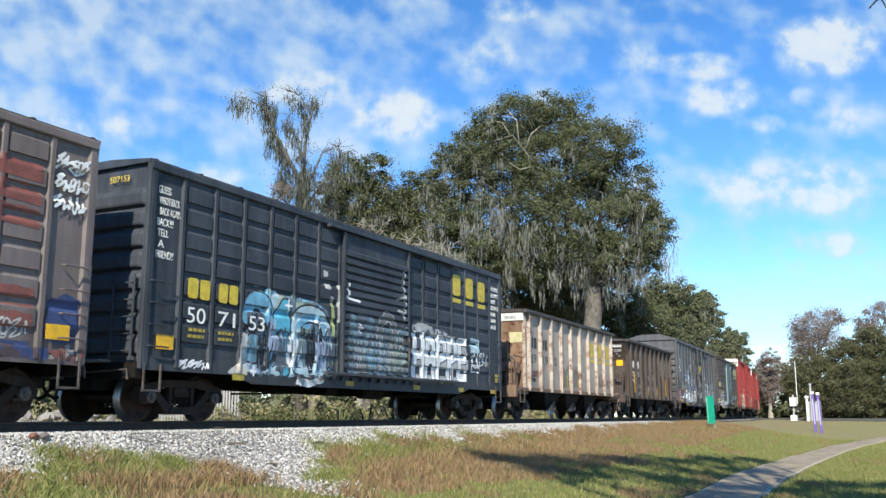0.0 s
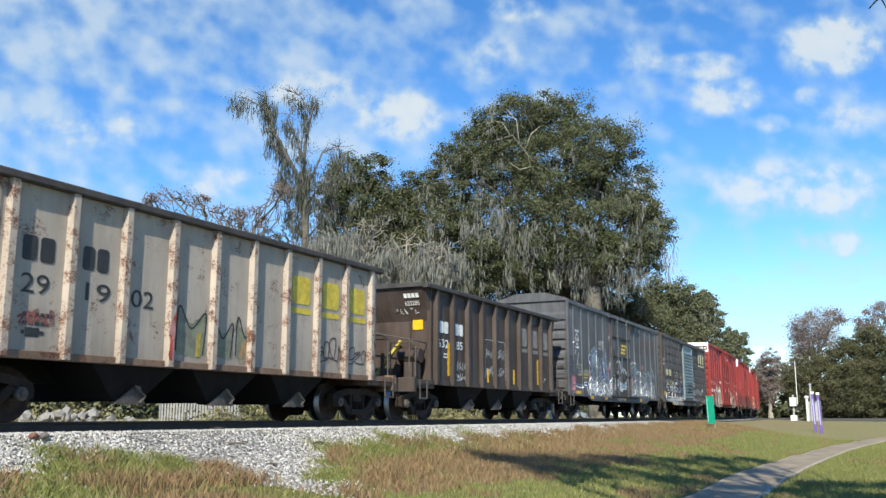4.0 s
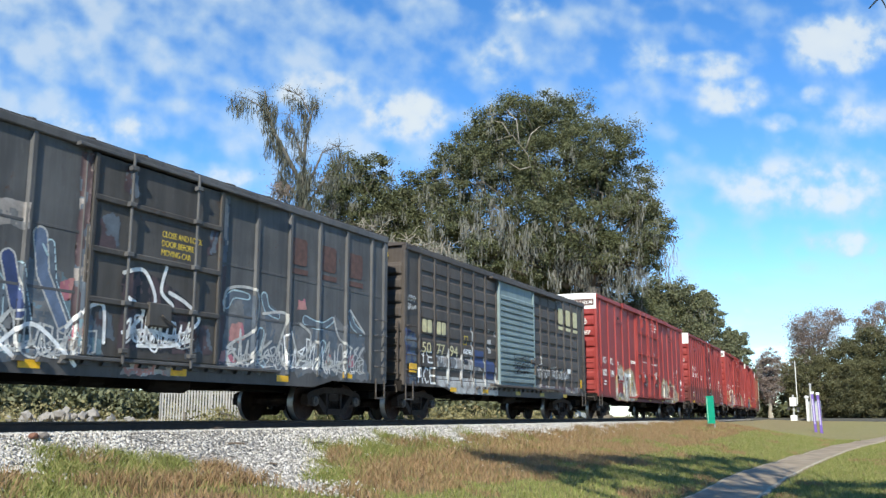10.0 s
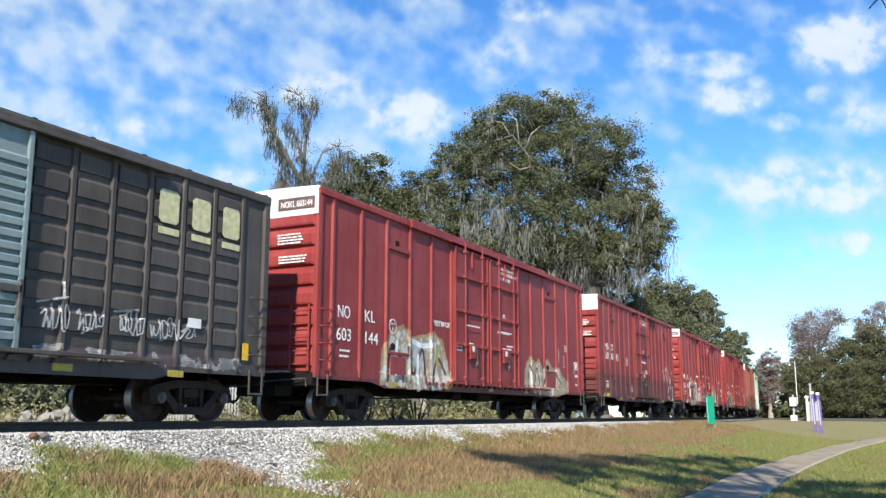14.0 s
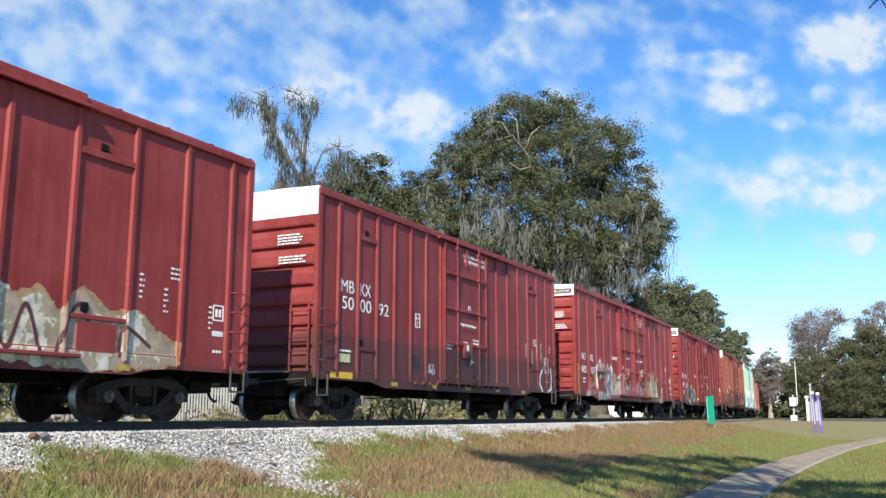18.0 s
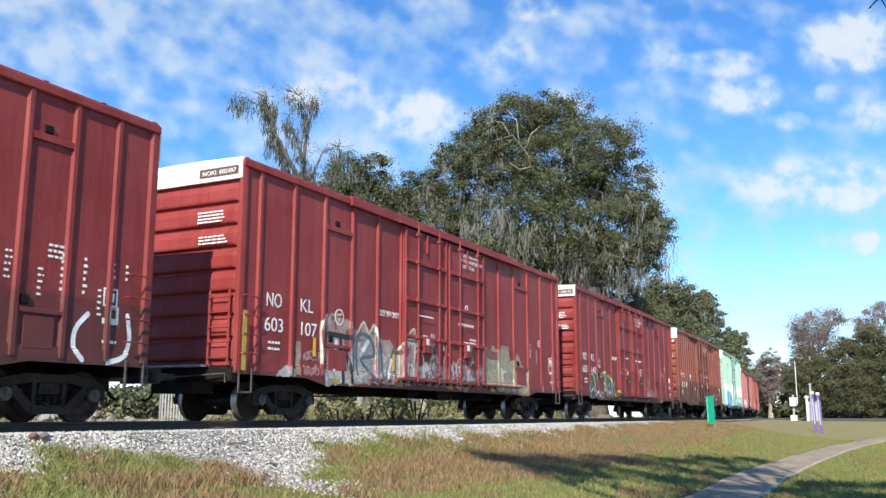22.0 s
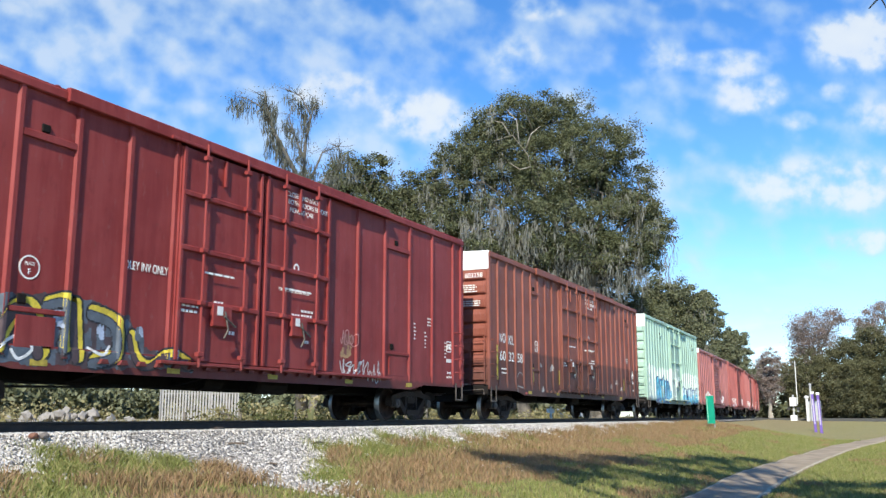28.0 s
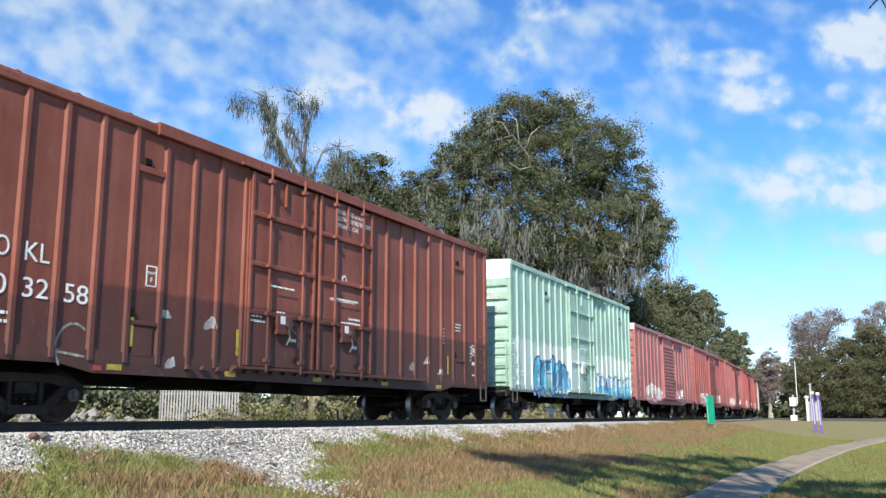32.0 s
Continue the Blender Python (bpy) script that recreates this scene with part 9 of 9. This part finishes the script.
    sprayed_patch(car, [(-6.2, 0.8), (-6.1, 1.6), (-5.4, 1.5), (-4.9, 1.9), (-4.1, 2.1), (-3.6, 1.6), (-2.6, 1.7), (-2.4, 0.95)], [INK["dust"], INK["silver"], INK["tan"], INK["wash"]], 0.07, 212, 0.005, share=0.35)
    sprayed_line(car, [[(-4.9, 2.05), (-4.6, 2.38), (-4.35, 2.12), (-4.1, 2.35), (-3.95, 1.95)], [(-6.4, 1.3), (-6.45, 2.1), (-6.2, 2.4)], [(-2.9, 1.8), (-2.15, 2.4), (-2.2, 1.2)]], 0.035, INK["cream"], None, 0.0, 0.008)
    sprayed_line(car, [[(-6.1, 1.98), (-5.2, 1.95)], [(-5.62, 1.95), (-5.5, 0.9)], [(-5.3, 1.5), (-5.1, 0.9)]], 0.06, INK["black"], None, 0.0, 0.008, smooth=False)
    sprayed_line(car, [[(-4.88, 1.1), (-4.88, 2.0), (-4.3, 2.0), (-4.1, 1.6), (-4.7, 1.45), (-3.95, 0.95)], [(-3.75, 1.85), (-3.6, 1.0), (-3.1, 1.8), (-3.05, 0.9)]], 0.045, INK["slate"], None, 0.0, 0.009)
    sprayed_line(car, [[(-4.6, 1.7), (-4.4, 1.9)], [(-3.4, 1.1), (-3.25, 1.5)], [(-5.9, 1.2), (-5.8, 1.8)], [(-2.7, 1.1), (-2.6, 1.6)]], 0.07, INK["white"], None, 0.0, 0.010)
    sprayed_patch(car, [(-2.5, 0.92), (-2.4, 1.75), (-1.9, 1.4), (-1.2, 1.75), (-0.3, 1.4), (0.6, 1.7), (1.6, 1.4), (2.5, 1.75), (2.55, 0.92)], [INK["dust"], INK["rose"], INK["brick"], INK["silver"]], 0.10, 213, 0.003, share=0.3, size=0.22)
    for k, (x, z, a) in enumerate(((-1.9, 1.5, 0.28), (-1.0, 1.45, 0.25), (-0.2, 1.6, 0.2), (0.7, 1.4, 0.3), (1.5, 1.5, 0.24), (2.1, 1.35, 0.22))):
        sprayed_line(car, [ellipse(x, z, a, a * 1.3)[k:k + 14]], 0.018, INK["wash" if k % 2 else "silver"], None, 0.0, 0.007)
        scribble(car, x - 0.4, x + 0.4, 0.98, 1.5, INK["slate" if k % 2 else "wash"], 600 + k, 0.015, 8)
    for x, z, w, h in ((-2.1, 1.9, 0.35, 0.3), (-1.2, 2.05, 0.3, 0.3), (-0.5, 1.9, 0.2, 0.25), (0.9, 1.95, 0.2, 0.2), (2.3, 1.2, 0.2, 0.8)):
        sprayed_patch(car, [(x, z), (x + w, z), (x + w, z + h), (x, z + h)], [INK["wash"], INK["rose"]], 0.05, int(z * 100), 0.006)
    sprayed_patch(car, [(2.62, 0.97), (2.62, 2.25), (3.0, 2.15), (3.25, 2.3), (3.7, 2.22), (3.95, 2.38), (4.46, 2.36), (4.65, 1.9), (5.0, 1.95), (5.25, 2.2), (5.6, 1.9), (6.3, 1.6), (6.3, 0.8), (5.0, 0.85)], [INK["ochre"], INK["tan"], INK["sedge"]], 0.05, 214, 0.002, share=0.4)
    sprayed_patch(car, [(2.68, 1.0), (2.68, 1.85), (3.6, 1.82), (3.9, 2.1), (4.3, 2.1), (4.5, 1.5), (5.2, 1.6), (6.2, 1.4), (6.2, 0.9)], [INK["sedge"], INK["dust"], INK["cream"]], 0.06, 215, 0.005, share=0.5)
    sprayed_patch(car, [(2.72, 1.90), (3.58, 1.88), (3.58, 2.14), (2.72, 2.16)], [INK["brick"]], 0.02, 216, 0.008)
    sprayed_line(car, [[(7.62, 1.0), (7.6, 2.0)], [(8.6, 1.0), (8.62, 2.3)]], 0.06, INK["tan"], None, 0.0, 0.005, taper=0.5)
    sprayed_patch(car, [(-8.05, 0.92), (-7.35, 0.90), (-7.3, 1.1), (-7.6, 1.16), (-8.0, 1.1)], [INK["wash"], INK["tan"]], 0.04, 217)
    sprayed_patch(car, [(-7.38, 1.0), (-7.2, 1.0), (-7.2, 1.7), (-7.36, 1.7)], [INK["ochre"], INK["tan"]], 0.03, 218)
    scribble(car, -7.1, -6.5, 1.0, 1.6, INK["rose"], 79, 0.018, 9, rows=2)
    for x, z in ((-6.75, 1.42), (-3.2, 1.25)):
        plate(car, x, z, 0.10, 0.42, M["yellow"], -1.545, "yellow upright marker")
    plate(car, -9.30, 1.0, 0.12, 1.2, M["dullyellow"], -1.62, "dull yellow upright marker")
    car, c = red_car(149.2, 167.6, (155.5, 160.5), R2, "red boxcar with yellow-edged graffiti near its front",
                     [("NO", 150.05, 2.40, 0.42, 0.52), ("KL", 151.22, 2.40, 0.42, 0.48), ("603", 150.02, 1.88, 0.42, 0.62), ("143", 151.20, 1.88, 0.42, 0.60), ("FOLEY INV ONLY", 154.3, 2.62, 0.22, 1.1)],
                     [], 0.40, 71, badge=("round", 3.28, 2.36), narrow=0.62, plate_text="NOKL 603143")
    sprayed_patch(car, [(-7.6, 0.85), (-7.4, 1.75), (-6.6, 1.9), (-5.4, 1.98), (-4.6, 2.0), (-3.9, 1.8), (-3.4, 1.3), (-2.4, 1.15), (-2.2, 0.92)], [INK["plum"], INK["slate"]], 0.05, 221, 0.002)
    for k, (run, r) in enumerate((([(-7.45, 1.0), (-7.25, 1.65), (-6.85, 1.72), (-6.62, 1.05)], 0.13), ([(-6.4, 1.15), (-6.1, 1.7), (-5.78, 1.7), (-5.6, 1.1)], 0.14), ([(-5.5, 1.85), (-5.12, 1.9), (-5.15, 1.2)], 0.11), ([(-4.98, 1.9), (-4.88, 1.05)], 0.10), ([(-4.62, 1.8), (-4.12, 1.65), (-4.08, 1.15), (-4.55, 1.0)], 0.12), ([(-3.75, 1.5), (-3.6, 1.1), (-3.3, 1.0), (-2.85, 1.22), (-2.3, 1.02)], 0.075))):
        sprayed_line(car, [run], r, INK["yellow"], INK["black"], 0.04, 0.005)
        sprayed_line(car, [[(x - 0.07, z - 0.06) for x, z in run]], r * 0.62, INK["plum" if k % 2 else "slate"], INK["black"], 0.02, 0.008)
    sprayed_line(car, [[(-6.5, 1.0), (-6.05, 1.3), (-5.78, 1.12), (-6.0, 0.95), (-6.15, 1.08)], [(-7.3, 1.1), (-6.9, 1.3)], [(-4.7, 1.2), (-4.4, 1.1), (-4.25, 1.25)]], 0.024, INK["white"], None, 0.0, 0.009)
    for x, z in ((-5.4, 1.5), (-4.55, 1.35), (-3.7, 1.4), (-2.9, 1.0), (-6.9, 1.1)):
        sprayed_patch(car, [(x, z), (x + 0.18, z), (x + 0.16, z + 0.26), (x + 0.02, z + 0.24)], [INK["lavender"], INK["slate"]], 0.03, int(-x * 10), 0.010)
    scribble(car, 2.7, 3.4, 1.7, 2.2, INK["rose"], 80, 0.014, 7)
    scribble(car, 2.7, 4.5, 1.0, 1.6, INK["silver"], 81, 0.018, 10)
    lettering("B219", 0.14, M["white_ink"], car, 9.2 - 1.02, 1.14, -1.526, width=0.3)
    sprayed_patch(car, [(2.75, 1.5), (3.2, 1.5), (3.2, 2.0), (2.75, 2.0)], [INK["ochre"], INK["brick"]], 0.08, 222)
    car, c = red_car(169.5, 188.1, (176.3, 181.2), (0.235, 0.072, 0.048), "rust-brown boxcar, dark with grime along its lower half",
                     [("NO", 170.36, 2.48, 0.44, 0.50), ("KL", 171.13, 2.46, 0.44, 0.46), ("60", 170.38, 1.90, 0.44, 0.48), ("32", 171.13, 1.90, 0.44, 0.48), ("58", 171.92, 1.90, 0.44, 0.48)],
                     [], 0.55, 81, 2, 9, 9, grime=0.3, dirty=0.5, rusty=0.2, badge=("square", 4.31, 2.56), bands=[(-6.2, 9.5, 0.5, 2.35, (0.085, 0.036, 0.030), 0.72), (-9.5, -6.2, 0.5, 1.95, (0.085, 0.036, 0.030), 0.55)])
    lettering("NOKL 603258", 0.22, M["white_ink"], car, -9.3 - 0.10, 4.50, -0.10, face="front", width=1.25)
    plate(car, 169.9 - c, 1.25, 0.12, 1.1, M["dullyellow"], -1.62, "dull yellow upright marker")
    for x in (-5.45, -2.65, 6.6):
        plate(car, x, 1.28, 0.08, 0.52, M["dullyellow"], -1.545, "dull yellow upright marker")
    sprayed_line(car, [ellipse(-6.6, 1.15, 0.35, 0.42)[3:13], [(-6.9, 1.1), (-6.4, 1.05)]], 0.02, INK["dust"], None, 0.0)
    for k, (x, z) in enumerate(((-4.75, 1.85), (-4.6, 0.95), (-3.55, 1.75), (5.2, 1.5), (6.0, 1.2), (4.4, 1.3))):
        sprayed_patch(car, [(x, z), (x + 0.3, z + 0.04), (x + 0.22, z + 0.22), (x + 0.05, z + 0.14)], [INK["wash"], INK["dust"]], 0.06, 230 + k)
    plate(car, -6.2, 0.84, 0.18, 0.08, INK["scarlet"], -1.55, "red notice plate")
    car, c = red_car(190.1, 205.6, (196.1, 199.4), (0.35, 0.51, 0.42), "mint green boxcar with bright blue graffiti low on its side", [],
            [(-7.6, 7.7, 1.0, 2.75, (0.56, 0.66, 0.60), (0.62, 0.70, 0.64), (0.50, 0.62, 0.55), 0.5, 0.01)], 0.6, 91, 1, 9, 9, rusty=0.1, dirty=0.15)
    sprayed_patch(car, [(-5.8, 0.85), (-5.6, 1.7), (-4.8, 2.15), (-3.6, 2.05), (-2.2, 2.1), (-1.7, 1.5), (-1.8, 0.85)], [INK["teal"], INK["blue"], INK["lavender"], INK["navy"]], 0.10, 240, 0.003, share=0.4)
    sprayed(car, -5.6, -1.8, 0.92, 2.0, 5, INK["teal"], INK["sky"], INK["navy"], 91, 0.04, 0.2)
    sprayed(car, 1.7, 7.2, 0.95, 1.75, 6, INK["pale"], INK["teal"], INK["navy"], 92, 0.03, 0.15)
    # faded pink-red cars that follow, and a white one behind them
    for k, (a, pc, whites) in enumerate(((206.55, (0.40, 0.155, 0.145), 0.25), (223.2, (0.36, 0.11, 0.10), 0.0), (239.8, (0.37, 0.13, 0.12), 0.0), (256.4, (0.34, 0.09, 0.085), 0.0), (273.0, (0.36, 0.12, 0.11), 0.0), (289.6, (0.55, 0.54, 0.52), 0.3))):
        p = car_paint("faded red car paint %d" % k, pc, rusty=0.12, dirty=0.2, fade=0.12, pieces=[(2.4, 4.2, 1.0, 2.0, (0.25, 0.10, 0.095), (0.24, 0.10, 0.09), (0.3, 0.12, 0.11), 0.5, 0.01)] if pc[1] < 0.3 else [])
        car, c, i = boxcar("boxcar", a, a + 15.5, 4.62, p, "faded pink-red boxcar with a ribbed sliding door" if pc[1] < 0.3 else "off-white boxcar at the rear of the string", (a + 6.2, a + 9.3), 7, 7, roof=M["galv"], door_kind="slide", white_end=whites, beads=False)
        if pc[1] < 0.3:
            sprayed(car, -5.8, -1.7, 0.95, 1.6, 5, INK["cream"], INK["rose"], INK["white"], 100 + k, 0.03, 0.10)
            sprayed(car, 2.2, 4.4, 1.0, 1.7, 2, INK["white"], INK["rose"], INK["white"], 120 + k, 0.03, 0.06)


build_train()


# ---- all that moves ----
def motions():
    for i, (car, centre) in enumerate(CARS):
        rows = []
        for t in np.arange(0, 32.01, 0.5):
            s = centre - gone(float(t))
            # the body rides on its two trucks
            a, _ = on_track(s - 6.0)
            b, _ = on_track(s + 6.0)
            d = b - a
            mid = (a + b) / 2
            rows.append((float(t), Matrix.Translation(mid) @ Matrix.Rotation(math.atan2(d.y, d.x), 4, "Z")))
        walk(car, rows)
    for i, ws, x in WHEELS:
        rows, t = [], 0.0
        while t < 32.0001:
            turn = -gone(t) / WHEEL_R
            rows.append((t, Matrix.Translation((x, 0, WHEEL_R)) @ Matrix.Rotation(turn, 4, "Y")))
            t += 0.1
        walk(ws, rows)
    walk(clouds, [(0, pose(0, 0, 0, 0, 0, 1.0)), (16, pose(0, 0, 0, 0, 0, 0.0)), (32, pose(0, 0, 0, 0, 0, -1.0))])


motions()
